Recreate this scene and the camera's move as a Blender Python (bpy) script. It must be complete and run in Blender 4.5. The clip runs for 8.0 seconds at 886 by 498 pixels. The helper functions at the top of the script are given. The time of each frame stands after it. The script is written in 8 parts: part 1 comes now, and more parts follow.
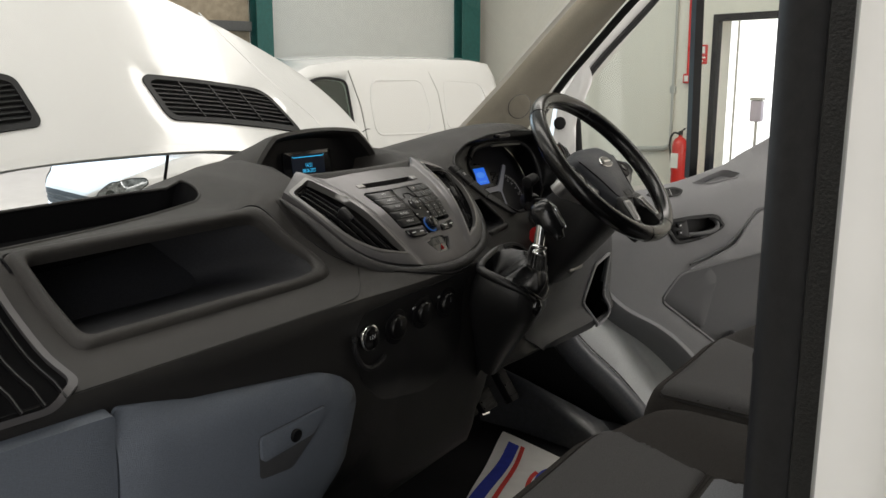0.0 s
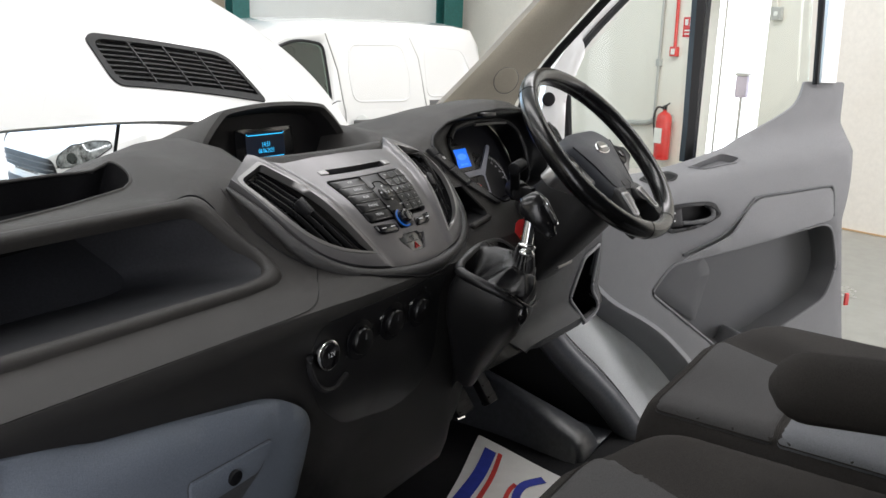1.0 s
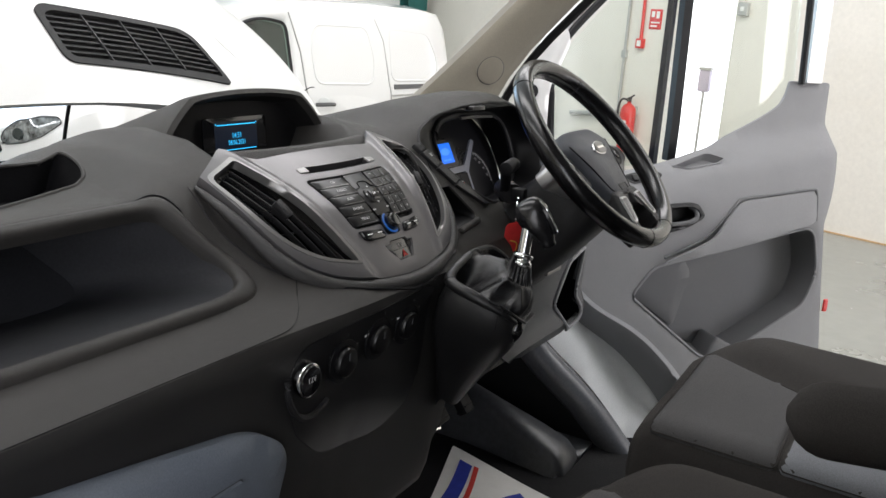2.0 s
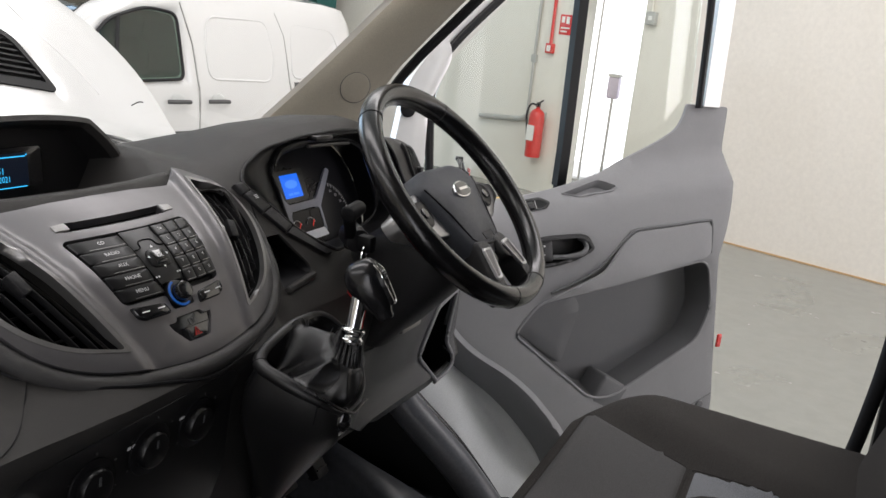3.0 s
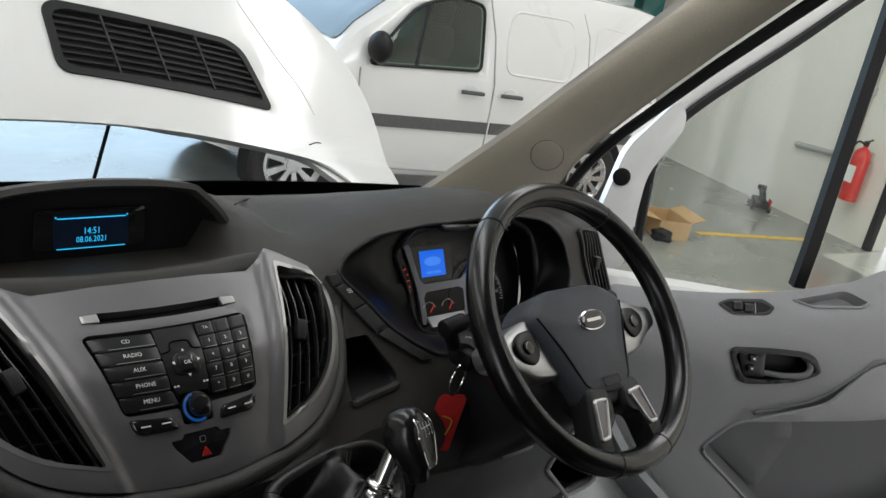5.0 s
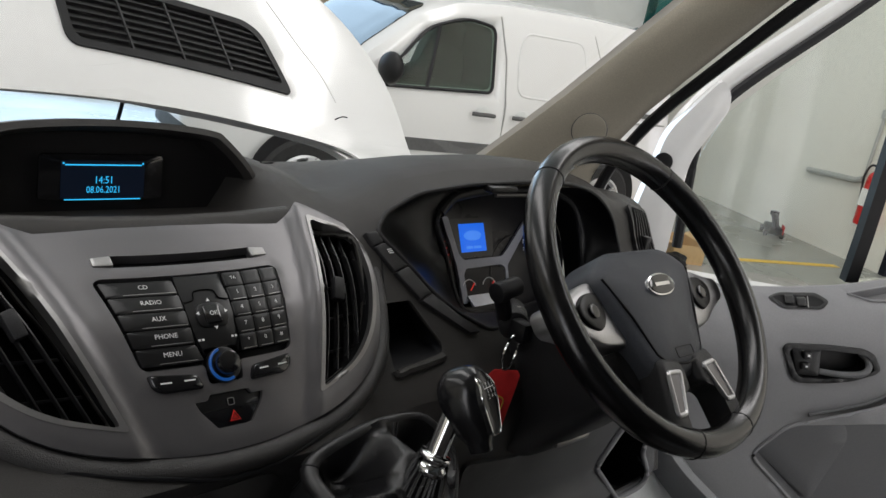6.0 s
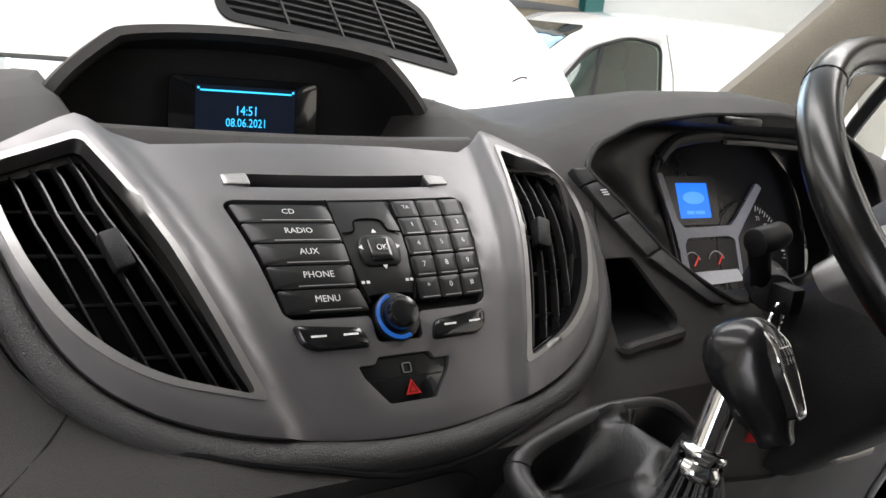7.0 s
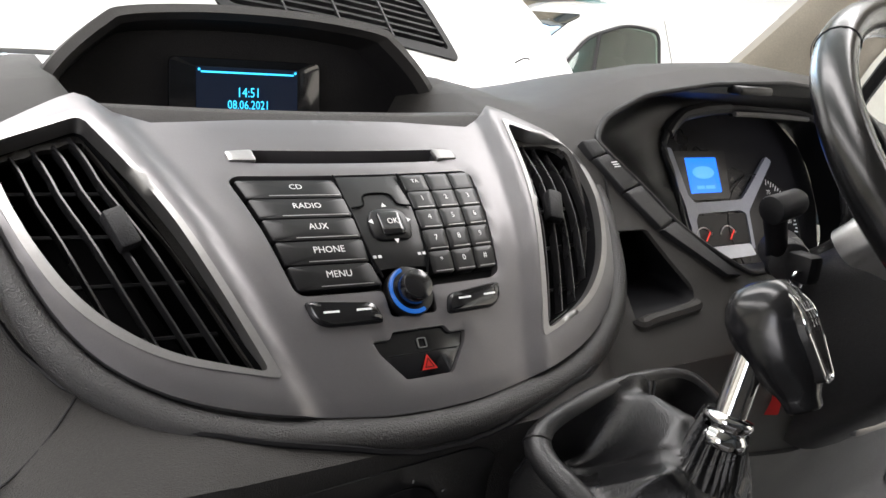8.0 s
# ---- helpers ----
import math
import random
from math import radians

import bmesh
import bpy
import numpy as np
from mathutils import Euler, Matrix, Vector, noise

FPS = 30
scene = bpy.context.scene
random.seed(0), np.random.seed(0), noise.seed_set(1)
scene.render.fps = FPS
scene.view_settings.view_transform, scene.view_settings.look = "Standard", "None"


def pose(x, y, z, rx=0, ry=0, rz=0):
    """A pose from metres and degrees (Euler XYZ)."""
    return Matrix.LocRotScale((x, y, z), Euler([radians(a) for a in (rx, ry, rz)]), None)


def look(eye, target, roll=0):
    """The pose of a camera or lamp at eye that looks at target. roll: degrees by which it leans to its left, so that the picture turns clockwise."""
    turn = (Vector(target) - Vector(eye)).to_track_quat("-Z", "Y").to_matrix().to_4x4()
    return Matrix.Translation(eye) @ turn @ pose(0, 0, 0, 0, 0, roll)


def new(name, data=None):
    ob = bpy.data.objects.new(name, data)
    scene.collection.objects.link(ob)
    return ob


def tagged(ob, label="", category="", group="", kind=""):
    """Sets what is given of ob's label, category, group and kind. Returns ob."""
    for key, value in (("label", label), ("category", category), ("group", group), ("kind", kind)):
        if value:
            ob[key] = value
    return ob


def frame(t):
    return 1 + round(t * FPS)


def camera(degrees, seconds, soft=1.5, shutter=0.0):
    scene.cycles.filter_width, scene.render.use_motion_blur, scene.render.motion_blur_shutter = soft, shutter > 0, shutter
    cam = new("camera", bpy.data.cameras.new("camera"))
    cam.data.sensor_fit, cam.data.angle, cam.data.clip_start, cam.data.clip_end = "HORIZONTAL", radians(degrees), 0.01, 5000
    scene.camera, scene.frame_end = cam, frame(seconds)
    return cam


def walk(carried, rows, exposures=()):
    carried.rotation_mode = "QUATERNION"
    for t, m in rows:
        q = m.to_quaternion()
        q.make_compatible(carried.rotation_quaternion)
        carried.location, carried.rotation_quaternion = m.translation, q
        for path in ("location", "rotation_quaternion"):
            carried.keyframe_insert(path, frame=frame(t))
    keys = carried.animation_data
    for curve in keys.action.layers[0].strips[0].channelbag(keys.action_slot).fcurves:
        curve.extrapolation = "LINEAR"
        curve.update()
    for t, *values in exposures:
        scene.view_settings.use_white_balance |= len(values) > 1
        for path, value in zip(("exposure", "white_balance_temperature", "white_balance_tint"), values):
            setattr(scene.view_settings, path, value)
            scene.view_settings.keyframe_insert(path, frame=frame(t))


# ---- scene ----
from mathutils.bvhtree import BVHTree
from mathutils.geometry import delaunay_2d_cdt

cam = camera(54.7, 8.0)
PATH = [
    (0, (-1.243, -0.886, 1.556), (0.387, 0.201, 1.155), 0.1),
    (0.5, (-1.139, -0.814, 1.564), (0.424, 0.369, 1.164), 0.0),
    (1, (-1.07, -0.775, 1.564), (0.576, 0.257, 1.088), 1.8),
    (1.2, (-1.054, -0.763, 1.566), (0.592, 0.271, 1.095), 2.0),
    (2.3, (-0.927, -0.633, 1.566), (0.789, 0.257, 1.051), 4.9),
    (2.5, (-0.868, -0.626, 1.567), (0.862, 0.237, 1.058), 5.3),
    (3, (-0.72, -0.649, 1.61), (1.061, 0.112, 1.11), 6.3),
    (3.5, (-0.643, -0.709, 1.713), (1.144, 0.038, 1.217), 10.8),
    (4, (-0.558, -0.739, 1.786), (1.113, 0.211, 1.234), 13.1),
    (4.5, (-0.452, -0.731, 1.801), (0.974, 0.511, 1.15), 12.3),
    (4.7, (-0.431, -0.724, 1.798), (0.951, 0.56, 1.135), 12.2),
    (5.8, (-0.403, -0.675, 1.674), (0.989, 0.649, 1.119), 11.3),
    (6, (-0.385, -0.639, 1.642), (0.998, 0.694, 1.085), 11.5),
    (6.5, (-0.313, -0.529, 1.54), (0.951, 0.916, 0.976), 9.8),
    (7, (-0.28, -0.472, 1.479), (0.827, 1.114, 0.969), 7.3),
    (7.5, (-0.278, -0.47, 1.474), (0.82, 1.123, 0.968), 6.4),
    (8, (-0.279, -0.462, 1.46), (0.823, 1.124, 0.941), 5.6),
]
walk(cam, [(t, look(eye, target, roll)) for t, eye, target, roll in PATH], [(0, -0.38, 6900, 12), (0.5, -0.18, 6650, 12), (1, 0.25, 6400, 14), (2.5, 0.25, 6400, 14), (3, -0.03, 6500, 16), (3.5, -0.17, 6500, 15), (4.5, -0.3, 6350, 11), (5.2, -0.32, 6450, 11), (6, -0.33, 6500, 13), (6.5, 0.25, 6500, 14), (7, 0.6, 6550, 15), (7.5, 0.65, 6550, 15), (8, 1.0, 6550, 15)])

# world, sun and sky
world = bpy.data.worlds.new("sky")
scene.world = world
world.use_nodes = True
wn = world.node_tree.nodes
sky = wn.new("ShaderNodeTexSky")
sky.sky_type, sky.sun_disc = "NISHITA", False
sky.sun_elevation, sky.sun_rotation = radians(48), radians(150)
world.node_tree.links.new(sky.outputs["Color"], wn["Background"].inputs["Color"])
wn["Background"].inputs["Strength"].default_value = 0.12

# the hall: C is its far right corner, A runs left along the back wall, B along the wall with the exit door
HC = Vector((9.27, 5.51, 0))
HA = Vector((-0.938, 0.345, 0)).normalized()
HB = Vector((-0.345, -0.938, 0)).normalized()
HALL_A, HALL_B, HALL_H = 17.0, 13.0, 5.6


def hall(a, b, z):
    return HC + HA * a + HB * b + Vector((0, 0, z))


def area_lamp(name, place, target, sx, sy, watts, colour):
    data = bpy.data.lights.new(name, "AREA")
    data.shape, data.size, data.size_y, data.energy, data.color = "RECTANGLE", sx, sy, watts, colour
    ob = new(name, data)
    ob.matrix_world = look(place, target)
    return ob


sun = new("sun", bpy.data.lights.new("sun", "SUN"))
sun.data.energy, sun.data.angle, sun.data.color = 5.0, radians(0.5), (1.0, 0.95, 0.88)
sun.matrix_world = look((20, 0, 25), (8, 2, 0))
# daylight through the roller door and the roof lights
ROLLER = (4.7, 9.0, 4.2)
# unseen wall gaps, added for the two fill lamps
FILL_GAP_SOUTH = (7.8, 13.2, 4.4)
FILL_GAP_EAST = (0.2, 2.9, 4.4)
area_lamp("roller_door_daylight", hall((ROLLER[0] + ROLLER[1]) / 2, -0.25, 2.1), hall((ROLLER[0] + ROLLER[1]) / 2, 5, 1.6), 4.2, 4.0, 230, (0.58, 0.80, 1.0))
# two lamps added behind the van to fill the cab, no known doors
area_lamp("south_door_daylight", hall((FILL_GAP_SOUTH[0] + FILL_GAP_SOUTH[1]) / 2, HALL_B + 0.25, 2.2), hall((FILL_GAP_SOUTH[0] + FILL_GAP_SOUTH[1]) / 2, 5.0, 2.2), 5.2, 4.2, 200, (1.0, 0.985, 0.98))
area_lamp("side_door_daylight", hall((FILL_GAP_EAST[0] + FILL_GAP_EAST[1]) / 2, HALL_B + 0.25, 2.2), hall((FILL_GAP_EAST[0] + FILL_GAP_EAST[1]) / 2, 5.0, 2.2), 2.6, 4.2, 180, (1.0, 0.985, 0.98))
for a_roof, watts in ((3.0, 165), (8.0, 135), (13.0, 120)):
    area_lamp("roof_light_daylight", hall(a_roof, 6.5, HALL_H - 0.03), hall(a_roof, 6.5, 0), 1.1, 9.0, watts, (1.0, 0.98, 0.965))


# ---------------------------------------------------------------- materials
def pmat(name, base, rough=0.5, metal=0.0, var=0.12, grain=60.0, bump=0.0, bump_scale=900.0, stain=0.0, stain_scale=3.0,
         stain_colour=None, coat=0.0, spec=0.5, rough_var=0.08, alpha=None, transmission=0.0, piece=0.0):
    """A Principled material with grain, larger stains and fine relief, all in metres."""
    m = bpy.data.materials.new(name)
    m.use_nodes = True
    nt = m.node_tree
    b = nt.nodes["Principled BSDF"]
    geo = nt.nodes.new("ShaderNodeTexCoord")

    def noise_node(scale, detail=4.0, rough_=0.6):
        n = nt.nodes.new("ShaderNodeTexNoise")
        n.inputs["Scale"].default_value, n.inputs["Detail"].default_value, n.inputs["Roughness"].default_value = scale, detail, rough_
        nt.links.new(geo.outputs["Object"], n.inputs["Vector"])
        return n

    def remap(src, lo, hi, frm=(0.3, 0.7)):
        r = nt.nodes.new("ShaderNodeMapRange")
        r.inputs["From Min"].default_value, r.inputs["From Max"].default_value = frm
        r.inputs["To Min"].default_value, r.inputs["To Max"].default_value = lo, hi
        nt.links.new(src, r.inputs["Value"])
        return r.outputs["Result"]

    def mix(fac, a, bcol, kind="MIX"):
        x = nt.nodes.new("ShaderNodeMix")
        x.data_type, x.blend_type = "RGBA", kind
        for sock, val in ((x.inputs[0], fac), (x.inputs[6], a), (x.inputs[7], bcol)):
            if isinstance(val, (float, int)):
                sock.default_value = val
            elif isinstance(val, tuple):
                sock.default_value = (*val[:3], 1)
            else:
                nt.links.new(val, sock)
        return x.outputs[2]

    fine, broad = noise_node(grain), noise_node(stain_scale, 5.0, 0.65)
    dark = tuple(c * (1 - var) for c in base)
    light = tuple(min(1, c * (1 + var)) for c in base)
    col = mix(remap(fine.outputs["Fac"], 0, 1), dark, light)
    if stain:
        col = mix(remap(broad.outputs["Fac"], 0, stain, (0.48, 0.72)), col, stain_colour or tuple(c * 0.55 for c in base))
    if piece:
        info = nt.nodes.new("ShaderNodeObjectInfo")
        r = nt.nodes.new("ShaderNodeMapRange")
        r.inputs["To Min"].default_value, r.inputs["To Max"].default_value = 1 - piece, 1 + piece
        nt.links.new(info.outputs["Random"], r.inputs["Value"])
        hsv = nt.nodes.new("ShaderNodeHueSaturation")
        nt.links.new(r.outputs["Result"], hsv.inputs["Value"])
        nt.links.new(col, hsv.inputs["Color"])
        col = hsv.outputs["Color"]
    nt.links.new(col, b.inputs["Base Color"])
    nt.links.new(remap(broad.outputs["Fac"], max(0.02, rough - rough_var), min(1, rough + rough_var)), b.inputs["Roughness"])
    b.inputs["Metallic"].default_value = metal
    b.inputs["Coat Weight"].default_value = coat
    b.inputs["Coat Roughness"].default_value = 0.06
    b.inputs["Specular IOR Level"].default_value = spec
    b.inputs["Transmission Weight"].default_value = transmission
    if bump:
        relief = noise_node(bump_scale, 3.0, 0.55)
        bn = nt.nodes.new("ShaderNodeBump")
        bn.inputs["Strength"].default_value, bn.inputs["Distance"].default_value = bump, 0.002
        nt.links.new(relief.outputs["Fac"], bn.inputs["Height"])
        nt.links.new(bn.outputs["Normal"], b.inputs["Normal"])
    return m


def glow(name, colour, strength):
    m = bpy.data.materials.new(name)
    m.use_nodes = True
    b = m.node_tree.nodes["Principled BSDF"]
    b.inputs["Base Color"].default_value = (*(c * 0.1 for c in colour), 1)
    b.inputs["Emission Color"].default_value = (*colour, 1)
    b.inputs["Emission Strength"].default_value = strength
    return m


def clear_glass(name, tint=(1, 1, 1), gloss=0.06, rough=0.0):
    """Thin glass: mostly clear, with a Fresnel-weighted reflection."""
    m = bpy.data.materials.new(name)
    m.use_nodes = True
    nt = m.node_tree
    nt.nodes.clear()
    out = nt.nodes.new("ShaderNodeOutputMaterial")
    tr, gl = nt.nodes.new("ShaderNodeBsdfTransparent"), nt.nodes.new("ShaderNodeBsdfGlossy")
    tr.inputs["Color"].default_value = (*tint, 1)
    gl.inputs["Roughness"].default_value = rough
    lw = nt.nodes.new("ShaderNodeLayerWeight")
    lw.inputs["Blend"].default_value = 0.22
    fr = nt.nodes.new("ShaderNodeMapRange")
    fr.inputs["To Min"].default_value, fr.inputs["To Max"].default_value = gloss * 0.6, min(1.0, gloss * 7)
    nt.links.new(lw.outputs["Facing"], fr.inputs["Value"])
    mx = nt.nodes.new("ShaderNodeMixShader")
    nt.links.new(fr.outputs[0], mx.inputs[0])
    nt.links.new(tr.outputs[0], mx.inputs[1])
    nt.links.new(gl.outputs[0], mx.inputs[2])
    nt.links.new(mx.outputs[0], out.inputs["Surface"])
    return m


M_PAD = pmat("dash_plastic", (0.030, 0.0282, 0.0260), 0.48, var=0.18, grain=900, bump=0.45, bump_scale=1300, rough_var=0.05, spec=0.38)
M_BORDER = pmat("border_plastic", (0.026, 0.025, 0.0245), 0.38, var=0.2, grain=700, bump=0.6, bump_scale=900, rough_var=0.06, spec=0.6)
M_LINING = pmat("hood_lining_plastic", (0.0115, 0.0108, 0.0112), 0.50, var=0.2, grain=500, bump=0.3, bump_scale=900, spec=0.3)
M_DARK = pmat("dark_plastic", (0.014, 0.014, 0.015), 0.42, spec=0.35, var=0.2, grain=300, bump=0.3, bump_scale=800)
M_TRAY = pmat("tray_plastic", (0.027, 0.028, 0.031), 0.55, var=0.2, grain=300, bump=0.3, bump_scale=800, spec=0.2)
# near-black for trim, and for shade painted into slot, ducts and pocket
M_VOID = pmat("black_trim_and_recess_shade", (0.003, 0.003, 0.0035), 0.85, var=0.3, grain=200, spec=0.08)
# dash plastic again, darkened to put in the shade of its downturned face
M_LOWER_SHADED = pmat("lower_dash_shaded", (0.014, 0.0135, 0.0132), 0.46, var=0.2, grain=900, bump=0.45, bump_scale=1300, rough_var=0.05, spec=0.42)
M_YARDGROUND = pmat("yard_concrete", (0.60, 0.60, 0.58), 0.8, var=0.08, grain=8, stain=0.25, stain_scale=0.8)
M_BLACK = pmat("black_trim", (0.005, 0.005, 0.006), 0.5, var=0.3, grain=200, spec=0.25)
M_PIANO = pmat("gloss_black", (0.006, 0.006, 0.007), 0.13, var=0.2, grain=50, rough_var=0.04, coat=0.6)
M_KEY = pmat("button_black", (0.0045, 0.0045, 0.005), 0.33, spec=0.4, var=0.2, grain=120, rough_var=0.05)
M_SILVER = pmat("silver_paint", (0.168, 0.163, 0.167), 0.37, metal=0.70, var=0.05, grain=1500, rough_var=0.05, stain=0.08, stain_scale=14)
M_SATIN = pmat("satin_chrome", (0.32, 0.315, 0.31), 0.44, metal=1.0, var=0.04, grain=400, rough_var=0.06)
M_CHROME = pmat("chrome", (0.80, 0.80, 0.80), 0.05, metal=1.0, var=0.02, grain=60, rough_var=0.03)
M_KNOB = pmat("gear_knob_black", (0.008, 0.008, 0.009), 0.22, var=0.2, grain=60, rough_var=0.04)
M_LEATHER = pmat("wheel_leather", (0.0055, 0.0055, 0.006), 0.21, var=0.25, grain=400, bump=0.10, bump_scale=1100, rough_var=0.07, spec=0.5, coat=0.22)
M_GAITER = pmat("gaiter_leather", (0.0065, 0.0065, 0.007), 0.27, var=0.25, grain=300, bump=0.25, bump_scale=700, rough_var=0.08)
M_HUB = pmat("hub_plastic", (0.060, 0.065, 0.077), 0.42, var=0.15, grain=500, bump=0.5, bump_scale=900)
M_GLOVE = pmat("glovebox_grey", (0.125, 0.145, 0.175), 0.50, var=0.12, grain=500, bump=0.5, bump_scale=800, rough_var=0.06)
M_DOOR = pmat("door_grey", (0.235, 0.235, 0.245), 0.50, var=0.10, grain=500, bump=0.5, bump_scale=800, rough_var=0.06, stain=0.12, stain_scale=6)
M_DOORDK = pmat("dark_grey_and_pocket_shade", (0.125, 0.127, 0.132), 0.55, var=0.10, grain=500, bump=0.4, bump_scale=800)
M_KICK = pmat("kick_panel_grey", (0.68, 0.70, 0.70), 0.46, var=0.08, grain=400, bump=0.3, bump_scale=700, stain=0.12, stain_scale=9, stain_colour=(0.2, 0.2, 0.2))
M_PILLAR = pmat("pillar_trim", (0.58, 0.53, 0.43), 0.62, var=0.10, grain=500, bump=0.4, bump_scale=900, stain=0.12, stain_scale=5)
M_KNEE = pmat("knee_panel_grey", (0.060, 0.062, 0.066), 0.50, var=0.15, grain=500, bump=0.45, bump_scale=800)
M_RUBBER = pmat("seal_rubber", (0.012, 0.012, 0.014), 0.50, var=0.3, grain=200, spec=0.35)
M_WHITE = pmat("white_paint", (0.80, 0.80, 0.79), 0.16, var=0.02, grain=40, rough_var=0.05, coat=0.8, stain=0.06, stain_scale=2.5)
M_BLADE = pmat("vent_blade_plastic", (0.012, 0.012, 0.0125), 0.30, var=0.2, grain=300, spec=0.6)
M_GRILLE = pmat("grille_plastic", (0.007, 0.007, 0.008), 0.5, spec=0.3, var=0.25, grain=200)
M_FABRIC = pmat("seat_fabric", (0.060, 0.056, 0.053), 0.92, var=0.35, grain=900, bump=0.9, bump_scale=1500, spec=0.15, rough_var=0.05)
M_FABRIC2 = pmat("seat_fabric_centre", (0.26, 0.27, 0.29), 0.92, var=0.35, grain=900, bump=0.9, bump_scale=1500, spec=0.15, rough_var=0.05)
M_FABRIC3 = pmat("seat_fabric_front", (0.125, 0.123, 0.124), 0.92, var=0.3, grain=900, bump=0.9, bump_scale=1500, spec=0.15, rough_var=0.05)
# unseen roof lining, kept pale to bounce light down into the cab
M_HEADLINER = pmat("headliner_cloth", (0.62, 0.60, 0.56), 0.9, var=0.08, grain=600, bump=0.4, bump_scale=1200)
# unseen bulkhead, kept dark to cut the fill on the dash
M_BULKHEAD = pmat("bulkhead_board", (0.12, 0.12, 0.12), 0.6, var=0.08, grain=60)
M_LAMPGLASS = pmat("headlamp_lens", (0.30, 0.32, 0.33), 0.08, metal=0.7, var=0.85, grain=26, rough_var=0.04)
M_CARPET = pmat("cab_floor_rubber", (0.006, 0.006, 0.007), 0.65, spec=0.2, var=0.4, grain=150, bump=0.5, bump_scale=300)
M_PAPER = pmat("paper_mat", (0.78, 0.77, 0.74), 0.75, var=0.04, grain=30, stain=0.1, stain_scale=8)
M_BLUEINK = pmat("blue_ink", (0.02, 0.04, 0.35), 0.7, var=0.15, grain=60)
M_REDINK = pmat("red_ink", (0.60, 0.04, 0.03), 0.7, var=0.15, grain=60)
M_REDTAG = pmat("red_tag", (0.62, 0.03, 0.03), 0.40, var=0.1, grain=80)
M_PRINT = pmat("button_print", (0.75, 0.75, 0.75), 0.5, var=0.03)
M_WALL = pmat("painted_block_wall", (0.74, 0.705, 0.635), 0.70, var=0.04, grain=25, bump=0.03, bump_scale=60, stain=0.16, stain_scale=0.9, stain_colour=(0.52, 0.46, 0.36))
M_PANEL = pmat("wall_cladding", (0.72, 0.74, 0.72), 0.55, var=0.03, grain=12, stain=0.12, stain_scale=0.7)
M_TEAL = pmat("teal_steel", (0.012, 0.115, 0.105), 0.45, var=0.15, grain=30, stain=0.3, stain_scale=4)
M_TIMBER = pmat("timber_lining", (0.40, 0.33, 0.24), 0.75, var=0.2, grain=14, stain=0.4, stain_scale=2)
M_FLOOR = pmat("floor_paint", (0.232, 0.238, 0.214), 0.22, var=0.06, grain=9, stain=0.35, stain_scale=1.1, stain_colour=(0.22, 0.21, 0.18), rough_var=0.12, bump=0.05, bump_scale=40)
M_YELLOW = pmat("yellow_line_paint", (0.72, 0.46, 0.05), 0.45, var=0.12, grain=20, stain=0.3, stain_scale=9)
M_RED = pmat("red_enamel", (0.60, 0.025, 0.02), 0.28, var=0.08, grain=20)
M_CONDUIT = pmat("grey_conduit", (0.40, 0.40, 0.38), 0.55, var=0.08, grain=30)
M_DARKFRAME = pmat("dark_door_frame", (0.005, 0.005, 0.010), 0.6, var=0.2, grain=30, spec=0.15)
M_CARD = pmat("cardboard", (0.48, 0.31, 0.15), 0.8, var=0.12, grain=40)
M_CARGLASS = pmat("tinted_car_glass", (0.014, 0.021, 0.021), 0.02, var=0.1, rough_var=0.0, spec=0.7, bump=0.0)
M_TYRE = pmat("tyre_rubber", (0.018, 0.018, 0.018), 0.75, var=0.3, grain=60)
M_ALLOY = pmat("wheel_trim_silver", (0.55, 0.56, 0.57), 0.30, metal=0.7, var=0.05, grain=40)
M_STRIP = pmat("rubbing_strip", (0.10, 0.10, 0.10), 0.6, var=0.15, grain=60)
M_GLASS = clear_glass("window_glass", (0.96, 0.985, 0.965), 0.03)
M_SCREEN = clear_glass("windscreen_glass", (0.97, 0.98, 0.97), 0.035)
M_TINT = clear_glass("tinted_van_glass", (0.55, 0.68, 0.62), 0.07)
M_CABIN = pmat("cab_lining_dark", (0.035, 0.037, 0.038), 0.6, var=0.2, grain=40)
G_BLUE = glow("blue_display", (0.012, 0.17, 0.95), 0.95)
G_CYAN = glow("cyan_display", (0.03, 0.52, 0.95), 1.3)
G_RING = glow("blue_ring_light", (0.015, 0.16, 0.62), 0.36)
G_RED = glow("red_scale_light", (0.9, 0.05, 0.03), 0.6)
G_OUT = glow("daylight_stand_in", (0.96, 0.95, 1.0), 2.6)


# ---------------------------------------------------------------- mesh helpers
def finish(bm, smooth=35.0):
    bmesh.ops.remove_doubles(bm, verts=bm.verts, dist=1e-6)
    bmesh.ops.recalc_face_normals(bm, faces=bm.faces)
    lim = radians(smooth)
    for f in bm.faces:
        f.smooth = True
    for e in bm.edges:
        e.smooth = len(e.link_faces) == 2 and e.calc_face_angle(0) < lim
    return bm


def mesh_of(name, bm, mats, smooth=35.0, done=False):
    if not done:
        finish(bm, smooth)
    me = bpy.data.meshes.new(name)
    bm.to_mesh(me)
    bm.free()
    for m in mats if isinstance(mats, (list, tuple)) else [mats]:
        me.materials.append(m)
    return me


def part(name, bm, material, parent=None, label="", smooth=35.0, kind=""):
    ob = new(name, mesh_of(name, bm, material, smooth))
    if parent:
        ob.parent = parent
    return tagged(ob, label, kind=kind)


def thing(name, label, category, group="", kind="", place=(0, 0, 0)):
    ob = new(name)
    ob.empty_display_size = 0.05
    ob.location = place
    return tagged(ob, label, category, group, kind)


